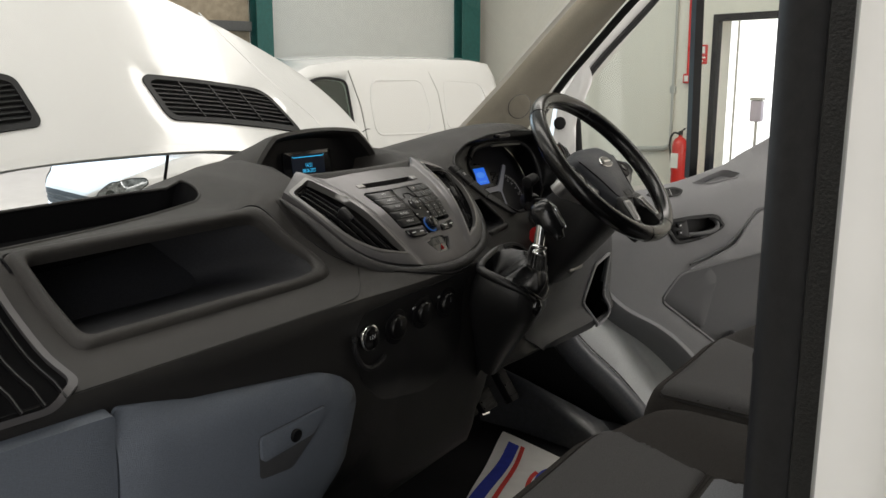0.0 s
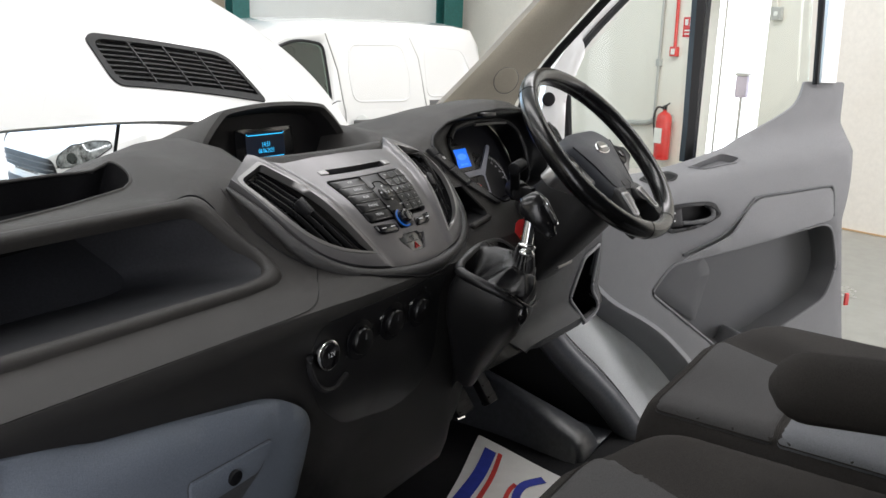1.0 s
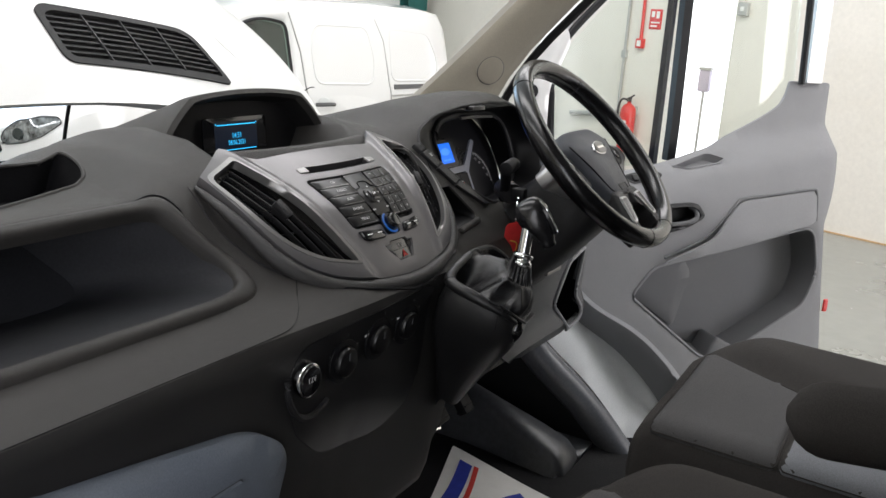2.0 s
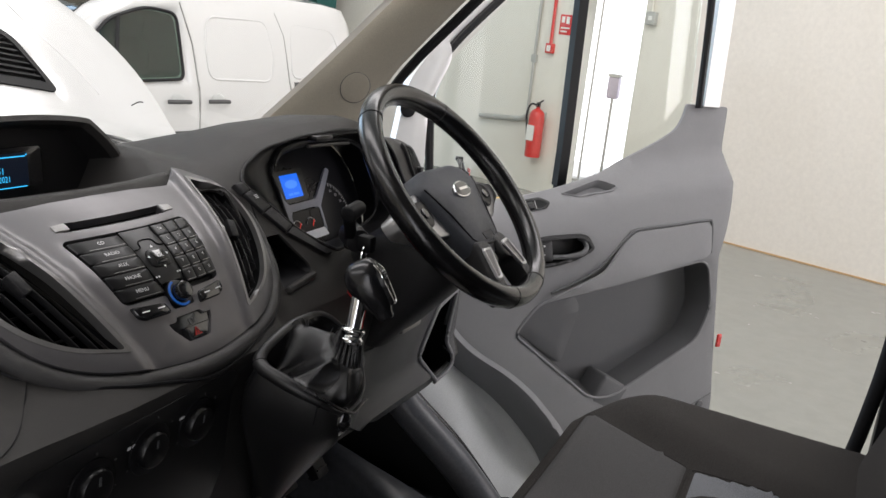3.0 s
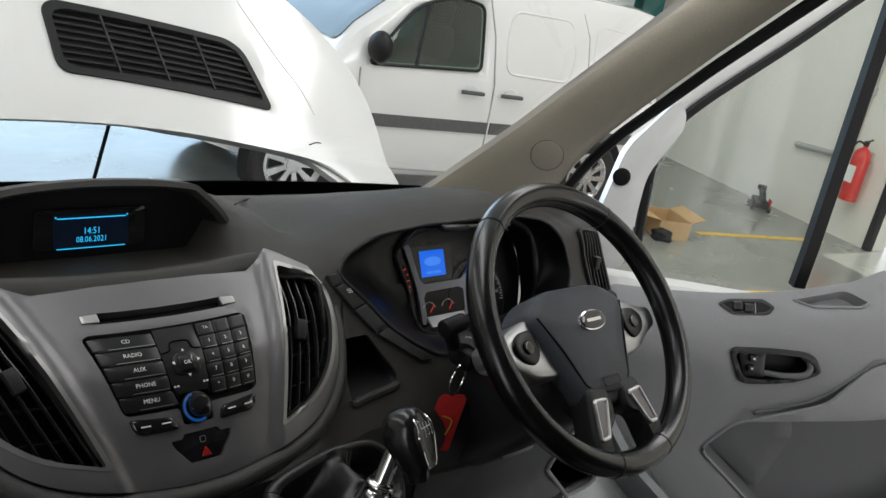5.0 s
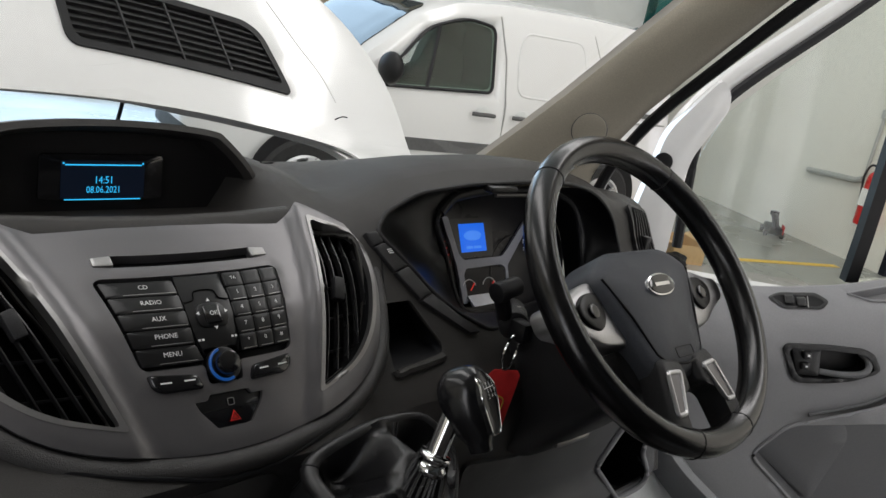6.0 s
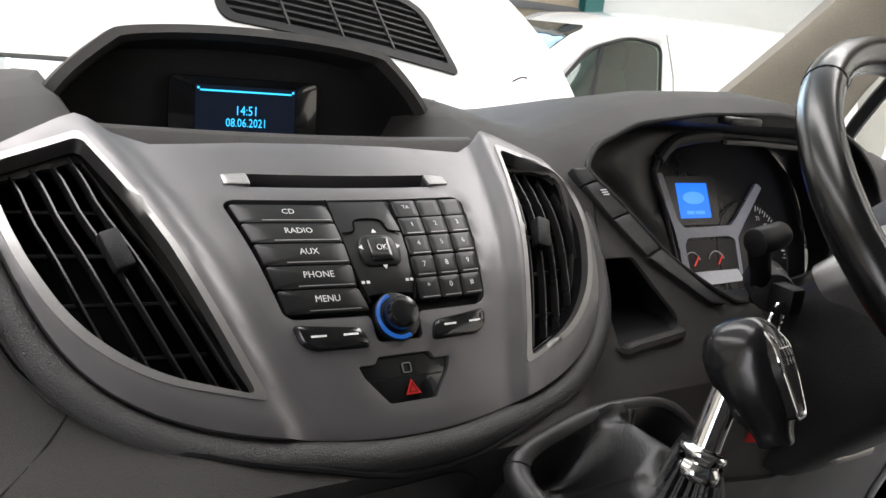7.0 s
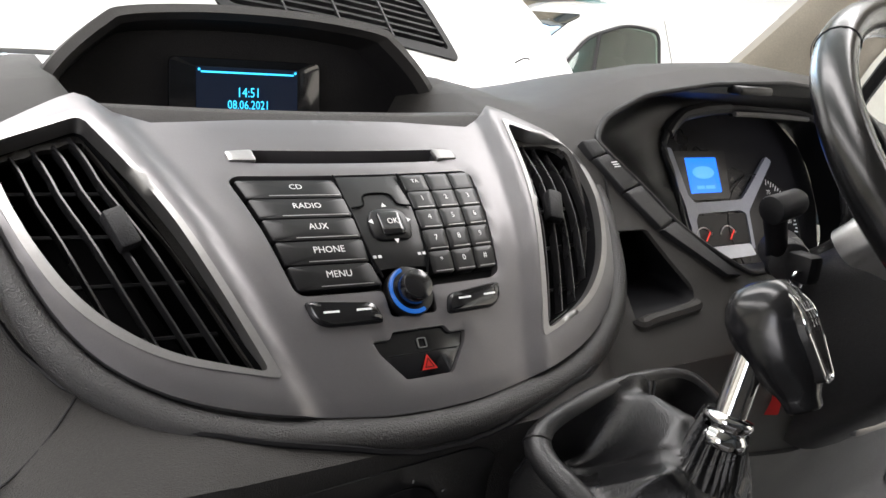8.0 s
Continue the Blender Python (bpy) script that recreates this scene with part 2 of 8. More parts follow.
def add_box(bm, lo, hi, bevel=0.0, seg=2, m=None):
    lo, hi = Vector(lo), Vector(hi)
    r = bmesh.ops.create_cube(bm, size=1.0)
    bmesh.ops.scale(bm, vec=hi - lo, verts=r["verts"])
    bmesh.ops.translate(bm, vec=(lo + hi) / 2, verts=r["verts"])
    verts = r["verts"]
    if bevel:
        edges = list({e for v in verts for e in v.link_edges})
        out = bmesh.ops.bevel(bm, geom=edges, offset=bevel, segments=seg, profile=0.5, affect="EDGES")
        verts = list({v for f in out["faces"] for v in f.verts} | {v for v in verts if v.is_valid})
    if m is not None:
        bmesh.ops.transform(bm, matrix=m, verts=verts)
    return verts


def box(lo, hi, bevel=0.0, seg=2, m=None):
    bm = bmesh.new()
    add_box(bm, lo, hi, bevel, seg, m)
    return bm


def add_cyl(bm, a, b, r0, r1=None, n=20, bevel=0.0):
    a, b = Vector(a), Vector(b)
    d = b - a
    r = bmesh.ops.create_cone(bm, cap_ends=True, segments=n, radius1=r0, radius2=r0 if r1 is None else r1, depth=d.length)
    bmesh.ops.transform(bm, matrix=Matrix.Translation((a + b) / 2) @ d.to_track_quat("Z", "Y").to_matrix().to_4x4(), verts=r["verts"])
    if bevel:
        edges = [e for e in {e for v in r["verts"] for e in v.link_edges} if e.calc_face_angle(0) > 1]
        bmesh.ops.bevel(bm, geom=edges, offset=bevel, segments=2, profile=0.5, affect="EDGES")
    return bm


def cyl(a, b, r0, r1=None, n=20, bevel=0.0):
    return add_cyl(bmesh.new(), a, b, r0, r1, n, bevel)


def smooth_path(points, per=6, closed=False):
    """Catmull-Rom through points."""
    p = [Vector(q) for q in points]
    n = len(p)
    out = []
    for i in range(n if closed else n - 1):
        if closed:
            a, b, c, d = p[i - 1], p[i], p[(i + 1) % n], p[(i + 2) % n]
        else:
            a, b, c, d = p[max(i - 1, 0)], p[i], p[i + 1], p[min(i + 2, n - 1)]
        for k in range(per):
            t = k / per
            out.append(0.5 * (2 * b + (c - a) * t + (2 * a - 5 * b + 4 * c - d) * t * t + (3 * b - a - 3 * c + d) * t ** 3))
    if not closed:
        out.append(p[-1])
    return out


def add_tube(bm, path, radius, n=10, closed=False, flat=1.0, up=(0, 0, 1)):
    """A round (or flattened) tube; radius is a number or a function of 0..1."""
    path = [Vector(q) for q in path]
    rings, count = [], len(path)
    for i, q in enumerate(path):
        t = (path[(i + 1) % count] - path[i - 1]) if closed else (path[min(i + 1, count - 1)] - path[max(i - 1, 0)])
        t.normalize()
        side = t.cross(Vector(up))
        side = side.normalized() if side.length > 1e-4 else t.orthogonal().normalized()
        above = side.cross(t)
        r = radius(i / max(count - 1, 1)) if callable(radius) else radius
        rings.append([bm.verts.new(q + side * (r * math.cos(2 * math.pi * k / n)) + above * (r * flat * math.sin(2 * math.pi * k / n))) for k in range(n)])
    for i in range(count if closed else count - 1):
        a, b = rings[i], rings[(i + 1) % count]
        for k in range(n):
            bm.faces.new((a[k], a[(k + 1) % n], b[(k + 1) % n], b[k]))
    if not closed:
        bm.faces.new(rings[0][::-1])
        bm.faces.new(rings[-1])
    return bm


def tube(path, radius, n=10, closed=False, flat=1.0, up=(0, 0, 1)):
    return add_tube(bmesh.new(), path, radius, n, closed, flat, up)


def add_loft(bm, rings, close_ring=True, caps=True):
    vs = [[bm.verts.new(q) for q in r] for r in rings]
    n = len(vs[0])
    for a, b in zip(vs, vs[1:]):
        for k in range(n if close_ring else n - 1):
            bm.faces.new((a[k], a[(k + 1) % n], b[(k + 1) % n], b[k]))
    if caps and close_ring:
        bm.faces.new(vs[0][::-1])
        bm.faces.new(vs[-1])
    return bm


def loft(rings, close_ring=True, caps=True):
    return add_loft(bmesh.new(), rings, close_ring, caps)


def rounded(poly, r, n=5):
    """A polygon with its corners rounded; r is one radius or one for each corner."""
    out, count = [], len(poly)
    for i in range(count):
        p, a, b = Vector(poly[i]), Vector(poly[i - 1]), Vector(poly[(i + 1) % count])
        rr = r[i] if isinstance(r, (list, tuple)) else r
        da, db = (a - p), (b - p)
        k = min(rr, da.length * 0.48, db.length * 0.48)
        s, e = p + da.normalized() * k, p + db.normalized() * k
        for j in range(n + 1):
            t = j / n
            out.append(s * (1 - t) ** 2 + p * 2 * t * (1 - t) + e * t * t)
    return [(q.x, q.y) for q in out]


def inside(q, poly):
    x, y, hit = q[0], q[1], False
    for i in range(len(poly)):
        (x0, y0), (x1, y1) = poly[i - 1], poly[i]
        if (y0 > y) != (y1 > y) and x < (x1 - x0) * (y - y0) / (y1 - y0) + x0:
            hit = not hit
    return hit


def resample(poly, step):
    out = []
    for i in range(len(poly)):
        a, b = Vector(poly[i - 1]), Vector(poly[i])
        n = max(1, int((b - a).length / step + 0.5))
        out += [tuple(a + (b - a) * (k / n)) for k in range(n)]
    return out


def add_plate(bm, outline, holes, fmap, thick, step, edge=0.0):
    """A sheet in (u, v), cut to outline and holes, laid out by fmap(u, v, h), with thickness and an eased edge."""
    from_geo = resample(outline, step)
    loops = [from_geo] + [resample(h, step) for h in holes]
    pts, edges = [], []
    for lp in loops:
        base = len(pts)
        pts += lp
        edges += [(base + i, base + (i + 1) % len(lp)) for i in range(len(lp))]
    us, vs = [p[0] for p in from_geo], [p[1] for p in from_geo]
    nu, nv = int((max(us) - min(us)) / step), int((max(vs) - min(vs)) / step)
    for i in range(1, nu):
        for j in range(1, nv):
            q = (min(us) + (i + 0.5 * (j % 2)) * step, min(vs) + j * step)
            if inside(q, from_geo) and not any(inside(q, h) for h in loops[1:]):
                if min((q[0] - p[0]) ** 2 + (q[1] - p[1]) ** 2 for lp in loops for p in lp) > (0.45 * step) ** 2:
                    pts.append(q)
    v2, _, faces, _, _, _ = delaunay_2d_cdt([Vector(p) for p in pts], edges, [], 0, 1e-7)
    keep = []
    for f in faces:
        c = ((v2[f[0]][0] + v2[f[1]][0] + v2[f[2]][0]) / 3, (v2[f[0]][1] + v2[f[1]][1] + v2[f[2]][1]) / 3)
        if inside(c, from_geo) and not any(inside(c, h) for h in loops[1:]):
            keep.append(f)
    count = {}
    for f in keep:
        for i in range(3):
            e = tuple(sorted((f[i], f[(i + 1) % 3])))
            count.setdefault(e, []).append((f[i], f[(i + 1) % 3]))
    border = [v[0] for v in count.values() if len(v) == 1]
    rim = {i for e in border for i in e}
    top = [bm.verts.new(fmap(v[0], v[1], -edge if i in rim else 0.0)) for i, v in enumerate(v2)]
    low = {i: bm.verts.new(fmap(v2[i][0], v2[i][1], -thick)) for i in ({k for f in keep for k in f} if thick else ())}
    for f in keep:
        bm.faces.new([top[i] for i in f])
        if thick:
            bm.faces.new([low[i] for i in reversed(f)])
    if thick:
        for a, b in border:
            bm.faces.new((top[b], top[a], low[a], low[b]))
    for v in [v for v in top if not v.link_faces]:
        bm.verts.remove(v)
    return bm


def plate(outline, holes, fmap, thick, step, edge=0.0):
    return add_plate(bmesh.new(), outline, holes, fmap, thick, step, edge)


def add_pad(bm, outline, fmap, h0, h1, ease=0.0015, dome=0.0):
    """A raised pad over a convex outline: sides up from h0, an eased edge and a slightly domed face at h1."""
    n = len(outline)
    c = (sum(p[0] for p in outline) / n, sum(p[1] for p in outline) / n)
    size = max(max(abs(p[0] - c[0]), abs(p[1] - c[1])) for p in outline)

    def ring(k, h):
        return [bm.verts.new(fmap(c[0] + (p[0] - c[0]) * k, c[1] + (p[1] - c[1]) * k, h)) for p in outline]

    e = min(0.45, ease / max(size, 1e-6))
    rings = [ring(1, h0), ring(1, h1 - ease), ring(1 - 0.35 * e, h1 - 0.3 * ease), ring(1 - e, h1), ring(0.5, h1 + dome * 0.75)]
    for a, b in zip(rings, rings[1:]):
        for k in range(n):
            bm.faces.new((a[k], a[(k + 1) % n], b[(k + 1) % n], b[k]))
    mid = bm.verts.new(fmap(c[0], c[1], h1 + dome))
    for k in range(n):
        bm.faces.new((rings[-1][k], rings[-1][(k + 1) % n], mid))
    return bm


def pad(outline, fmap, h0, h1, ease=0.0015, dome=0.0):
    return add_pad(bmesh.new(), outline, fmap, h0, h1, ease, dome)


def lettering(body, size, fmap, u, v, h=0.0006, align="CENTER", squeeze=1.0):
    """Flat letters laid on a surface: the text's middle at (u, v) of fmap."""
    cu = bpy.data.curves.new("letters", "FONT")
    cu.body, cu.size, cu.align_x, cu.align_y, cu.resolution_u = body, size, align, "CENTER", 2
    ob = new("letters", cu)
    bpy.context.view_layer.update()
    me = bpy.data.meshes.new_from_object(ob.evaluated_get(bpy.context.evaluated_depsgraph_get()))
    bpy.data.objects.remove(ob)
    bm = bmesh.new()
    bm.from_mesh(me)
    bpy.data.meshes.remove(me)
    for w in bm.verts:
        w.co = Vector(fmap(u + w.co.x * squeeze, v + w.co.y, h))
    return bm


def bars(rows, fmap, h=0.0006):
    """Plain bars (u0, v0, u1, v1) for writing that cannot be read."""
    bm = bmesh.new()
    for u0, v0, u1, v1 in rows:
        bm.faces.new([bm.verts.new(fmap(a, b, h)) for a, b in ((u0, v0), (u1, v0), (u1, v1), (u0, v1))])
    return bm


def plane_map(origin, u_axis, v_axis):
    o, u, v = Vector(origin), Vector(u_axis).normalized(), Vector(v_axis).normalized()
    n = u.cross(v)
    return lambda a, b, h=0.0: o + u * a + v * b + n * h


def circle(cx, cy, r, n=24, ry=None):
    return [(cx + r * math.cos(2 * math.pi * k / n), cy + (ry or r) * math.sin(2 * math.pi * k / n)) for k in range(n)]


def lerp_table(x, table):
    """Linear look-up with smooth joins in rows of (x, value)."""
    if x <= table[0][0]:
        return table[0][1]
    for (x0, v0), (x1, v1) in zip(table, table[1:]):
        if x <= x1:
            t = (x - x0) / (x1 - x0)
            return v0 + (v1 - v0) * t
    return table[-1][1]


# ---------------------------------------------------------------- the hall
def wall_map(origin, along):
    """(u along the wall, v up, h out of it)."""
    u = Vector(along).normalized()
    n = u.cross(Vector((0, 0, 1)))
    return lambda a, b, h=0.0: Vector(origin) + u * a + Vector((0, 0, b)) + n * h


def build_hall():
    g = tagged(part("floor", plate([(-60, -60), (60, -60), (60, 60), (-60, 60)], [], plane_map((0, 0, 0), (1, 0, 0), (0, 1, 0)), 0, 8.0), M_FLOOR),
               "glossy grey painted workshop floor with stains", "floor", kind="structure")
    tagged(part("ground_yard", plate([(1.0, -0.30), (14.0, -0.30), (14.0, -30.0), (1.0, -30.0)], [], lambda a, b, h=0: hall(a, b, 0.012 + h), 0.01, 6.0), M_YARDGROUND), "sunlit pale concrete yard outside the roller door", "ground", kind="structure")
    # wall with the exit door: u runs from the corner towards the viewer's side
    wm = wall_map(HC, HB)
    w2 = plate([(0, 0), (3.93, 0), (3.93, 2.10), (4.66, 2.10), (4.66, 0), (HALL_B, 0), (HALL_B, HALL_H), (0, HALL_H)], [], lambda a, b, h=0: wm(a, b, h), 0.24, 1.2)
    tagged(part("wall_east", w2, M_WALL), "cream painted block wall, scuffed near the floor", "wall", kind="structure")
    bm_map = wall_map(HC, HA)
    north = plate([(-0.24, 0), (ROLLER[0], 0), (ROLLER[0], ROLLER[2]), (ROLLER[1], ROLLER[2]), (ROLLER[1], 0), (HALL_A, 0), (HALL_A, HALL_H), (-0.24, HALL_H)], [],
                  lambda a, b, h=0: bm_map(a, b, -h), 0.2, 1.2)
    tagged(part("wall_north", north, M_PANEL), "pale clad workshop wall", "wall", kind="structure")
    wm3 = wall_map(hall(HALL_A, 0, 0), HB)
    tagged(part("wall_west", plate([(-0.2, 0), (HALL_B + 0.2, 0), (HALL_B + 0.2, HALL_H), (-0.2, HALL_H)], [], lambda a, b, h=0: wm3(a, b, -h), 0.2, 1.5), M_WALL),
           "pale painted workshop wall", "wall", kind="structure")
    # unseen wall, its two gaps made for the added fill lamps
    wm4 = wall_map(hall(0, HALL_B, 0), HA)
    tagged(part("wall_south", plate([(0, 0), (FILL_GAP_EAST[0], 0), (FILL_GAP_EAST[0], FILL_GAP_EAST[2]), (FILL_GAP_EAST[1], FILL_GAP_EAST[2]), (FILL_GAP_EAST[1], 0), (FILL_GAP_SOUTH[0], 0), (FILL_GAP_SOUTH[0], FILL_GAP_SOUTH[2]), (FILL_GAP_SOUTH[1], FILL_GAP_SOUTH[2]), (FILL_GAP_SOUTH[1], 0), (HALL_A, 0), (HALL_A, HALL_H), (0, HALL_H)], [], lambda a, b, h=0: wm4(a, b, h), 0.2, 1.5), M_WALL),
           "pale painted workshop wall", "wall", kind="structure")
    tagged(part("ceiling", plate([(-0.3, -0.3), (HALL_A + 0.3, -0.3), (HALL_A + 0.3, HALL_B + 0.3), (-0.3, HALL_B + 0.3)], [],
                                 lambda a, b, h=0: hall(a, b, HALL_H + 0.01 - h), 0.2, 2.0), M_PANEL), "pale lined workshop roof", "ceiling", kind="structure")
    for a in (3.0, 8.0, 13.0):
        ob = part("roof_light", box((-0.55, -4.5, 0), (0.55, 4.5, 0.02)), glow("roof_light_sheet", (1, 0.99, 0.96), 2.2))
        ob.matrix_world = Matrix.Translation(hall(a, 6.5, HALL_H - 0.025)) @ Matrix.Rotation(math.atan2(-HB.x, HB.y), 4, "Z")
        ob.visible_shadow = False
        tagged(ob, "long translucent roof light sheet", "roof light", "roof lights", "structure")
    # steel columns on the back wall, seen beside and behind the parked van
    for a, w_ in ((0.16, 0.30), (3.22, 0.20), (9.3, 0.2)):
        bm = bmesh.new()
        add_box(bm, (0, 0.0, 0), (w_, 0.02, HALL_H))
        add_box(bm, (0, 0.18, 0), (w_, 0.20, HALL_H))
        add_box(bm, (w_ / 2 - 0.01, 0.02, 0), (w_ / 2 + 0.01, 0.18, HALL_H))
        m = Matrix((( HA.x, HB.x, 0, 0), (HA.y, HB.y, 0, 0), (0, 0, 1, 0), (0, 0, 0, 1)))
        bmesh.ops.transform(bm, matrix=Matrix.Translation(hall(a, 0.004, 0)) @ m, verts=bm.verts)
        tagged(part("steel_column", bm, M_TEAL), "teal painted steel column against the wall", "column", "wall columns", "structure")
    # timber-lined bay with rails left of the second column
    bm = plate([(3.44, 0.0), (ROLLER[0] - 0.1, 0), (ROLLER[0] - 0.1, HALL_H), (3.44, HALL_H)], [], lambda a, b, h=0: hall(a, 0.03 + h, b), 0.02, 1.0)
    tagged(part("timber_lining", bm, M_TIMBER), "brown boarded wall lining", "wall lining", kind="structure")
    for z in (1.15, 1.72, 2.03, 2.5, 3.2):
        bm = box((0, 0, 0), (ROLLER[0] - 3.6, 0.09, 0.07 if z < 2 else 0.11), 0.005)
        bmesh.ops.transform(bm, matrix=Matrix.Translation(hall(3.46, 0.055, z)) @ m, verts=bm.verts)
        tagged(part("wall_rail", bm, M_STRIP), "dark horizontal wall rail", "rail", "wall rails", "structure")
    # skirting dirt line and exit door
    d = thing("door_1", "open exit door in a dark frame, daylight beyond", "door", kind="structure")
    for nm, lo, hi in (("door_frame", (3.885, 0), (3.950, 2.16)), ("door_frame", (3.950, 2.09), (4.645, 2.16))):
        part(nm, plate([lo, (hi[0], lo[1]), hi, (lo[0], hi[1])], [], lambda a, b, h=0: wm(a, b, h + 0.012), 0.070, 0.5), M_DARKFRAME, d)
    # self-glowing sheet in place of the overexposed yard
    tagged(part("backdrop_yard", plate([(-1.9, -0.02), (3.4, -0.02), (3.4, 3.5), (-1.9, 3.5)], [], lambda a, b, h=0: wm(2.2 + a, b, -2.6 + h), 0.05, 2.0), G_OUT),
                  "glowing sheet standing in for the sunlit yard beyond the doorway", "backdrop", kind="structure")
    # what stands in the yard behind the doorway
    p = thing("yard_post", "grey steel post outside the doorway", "post")
    part("upright", box((-0.012, -0.012, 0), (0.012, 0.012, 2.6), 0.006, 2, Matrix.Translation(wm(3.27, 0.0, -1.3))), M_CONDUIT, p)
    part("foot_plate", box((-0.10, -0.10, 0), (0.10, 0.10, 0.02), 0.004, 1, Matrix.Translation(wm(3.27, 0.0, -1.3))), M_CONDUIT, p)
    b = thing("yard_box", "purple-grey post box on a slim pole outside the doorway", "box")
    m0 = Matrix.Translation(wm(3.25, 0.0, -1.8))
    part("pole", cyl(m0 @ Vector((0, 0, 0)), m0 @ Vector((0, 0, 1.02)), 0.018, n=12), M_CONDUIT, b)
    part("casing", box((-0.07, -0.07, 0.98), (0.07, 0.07, 1.24), 0.02, 2, m0), M_YARD, b)
    part("cap", box((-0.08, -0.08, 1.24), (0.08, 0.08, 1.275), 0.012, 2, m0), M_CONDUIT, b)
    return wm


M_YARD = pmat("yard_box_paint", (0.42, 0.38, 0.46), 0.5, var=0.1, grain=20)
WM = build_hall()


def build_wall_things():
    """Fire signs, extinguisher, conduits, switch boxes: u along the door wall from the corner."""
    wm = lambda a, b, h=0: WM(a, b, h)
    # red call-point pipe and box
    p = thing("alarm_call_point", "small red alarm call point with a red cable pipe above it", "call point")
    part("call_box", pad(rounded([(3.565, 1.46), (3.655, 1.46), (3.655, 1.56), (3.565, 1.56)], 0.012), wm, 0.0, 0.05, 0.006), M_RED, p)
    part("glass_front", pad(rounded([(3.585, 1.48), (3.635, 1.48), (3.635, 1.54), (3.585, 1.54)], 0.004), wm, 0.05, 0.053, 0.001), M_PAPER, p, "white break-glass front")
    part("cable_pipe", tube([wm(3.61, 1.56, 0.02), wm(3.60, 2.4, 0.02), wm(3.60, 5.0, 0.02)], 0.018, 10, up=(1, 0, 0)), M_RED, p, "red cable pipe")
    s = thing("fire_sign", "red fire action sign with a white pictogram", "sign")
    part("sign_plate", pad(rounded([(3.68, 1.66), (3.83, 1.66), (3.83, 1.86), (3.68, 1.86)], 0.008), wm, 0.0, 0.005, 0.001), M_RED, s)
    part("pictogram", bars([(3.70, 1.78, 3.74, 1.84), (3.76, 1.77, 3.80, 1.84), (3.70, 1.72, 3.81, 1.735), (3.70, 1.685, 3.78, 1.70)], wm, 0.0065), M_PAPER, s, "white pictogram and bars of print")
    e = thing("fire_extinguisher", "red fire extinguisher with a black hose hung on the wall", "fire extinguisher")
    c = 3.62
    part("cylinder", loft([[wm(c + r * math.cos(k * math.pi / 12), z, 0.10 + r * math.sin(k * math.pi / 12)) for k in range(24)]
                           for z, r in ((0.38, 0.055), (0.385, 0.078), (0.40, 0.082), (0.80, 0.082), (0.84, 0.075), (0.875, 0.05), (0.89, 0.022), (0.91, 0.022))]), M_RED, e)
    part("label_band", bars([(c - 0.05, 0.56, c + 0.05, 0.72)], wm, 0.186), M_PAPER, e, "pale instruction label")
    part("valve", box((-0.02, -0.02, 0), (0.02, 0.02, 0.05), 0.006, 2, Matrix.Translation(wm(c, 0.905, 0.10))), M_BLACK, e)
    part("lever", tube([wm(c, 0.95, 0.10), wm(c + 0.05, 0.965, 0.13), wm(c + 0.10, 0.985, 0.16)], 0.009, 8), M_BLACK, e)
    part("hose", tube(smooth_path([wm(c, 0.92, 0.11), wm(c - 0.07, 0.93, 0.13), wm(c - 0.115, 0.83, 0.13), wm(c - 0.10, 0.66, 0.12), wm(c - 0.085, 0.52, 0.11)]), 0.011, 8), M_RUBBER, e)
    part("bracket", box((-0.03, -0.05, 0), (0.03, 0.05, 0.08), 0.004, 1, Matrix.Translation(wm(c, 0.78, 0.03))), M_CONDUIT, e)
    k = thing("wall_conduit", "grey surface conduit with a low elbow", "conduit")
    part("pipe", tube(smooth_path([wm(3.42, 5.2, 0.02), wm(3.42, 2.0, 0.02), wm(3.42, 0.80, 0.02)], 4), 0.016, 8, up=(1, 0, 0)), M_CONDUIT, k)
    part("low_pipe", tube([wm(3.42, 0.78, 0.03), wm(3.34, 0.745, 0.03), wm(2.76, 0.70, 0.03)], 0.028, 8), M_CONDUIT, k)
    part("joint_box", pad(rounded([(3.39, 1.35), (3.45, 1.35), (3.45, 1.43), (3.39, 1.43)], 0.008), wm, 0, 0.04, 0.004), M_CONDUIT, k)
    b = thing("switch_box", "grey switch box under a white cable pipe", "switch")
    part("casing", pad(rounded([(4.70, 1.83), (4.80, 1.83), (4.80, 1.95), (4.70, 1.95)], 0.01), wm, 0, 0.05, 0.006), M_CONDUIT, b)
    part("rocker", pad(rounded([(4.73, 1.87), (4.77, 1.87), (4.77, 1.91), (4.73, 1.91)], 0.004), wm, 0.05, 0.056, 0.002), M_PAPER, b)
    part("cable_pipe", tube([wm(4.74, 1.95, 0.02), wm(4.72, 3.0, 0.02), wm(4.70, 5.0, 0.02)], 0.013, 8, up=(1, 0, 0)), M_WALL, b)
    w = thing("loose_cable", "thin grey cable sagging along the wall", "cable")
    part("strand", tube(smooth_path([wm(5.2, 2.62, 0.02), wm(5.9, 2.50, 0.02), wm(6.6, 2.47, 0.02), wm(7.3, 2.56, 0.02), wm(8.5, 2.62, 0.02)]), 0.007, 6), M_CONDUIT, w)
    part("strand", tube(smooth_path([wm(5.2, 2.70, 0.02), wm(6.2, 2.60, 0.02), wm(7.3, 2.66, 0.02), wm(8.5, 2.74, 0.02)]), 0.005, 6), M_CONDUIT, w)
    # worn skirting
    bm = plate([(4.70, 0.0), (HALL_B, 0.0), (HALL_B, 0.012), (4.70, 0.012)], [], lambda a, b_, h=0: wm(a, b_, 0.012 + h), 0.012, 0.6)
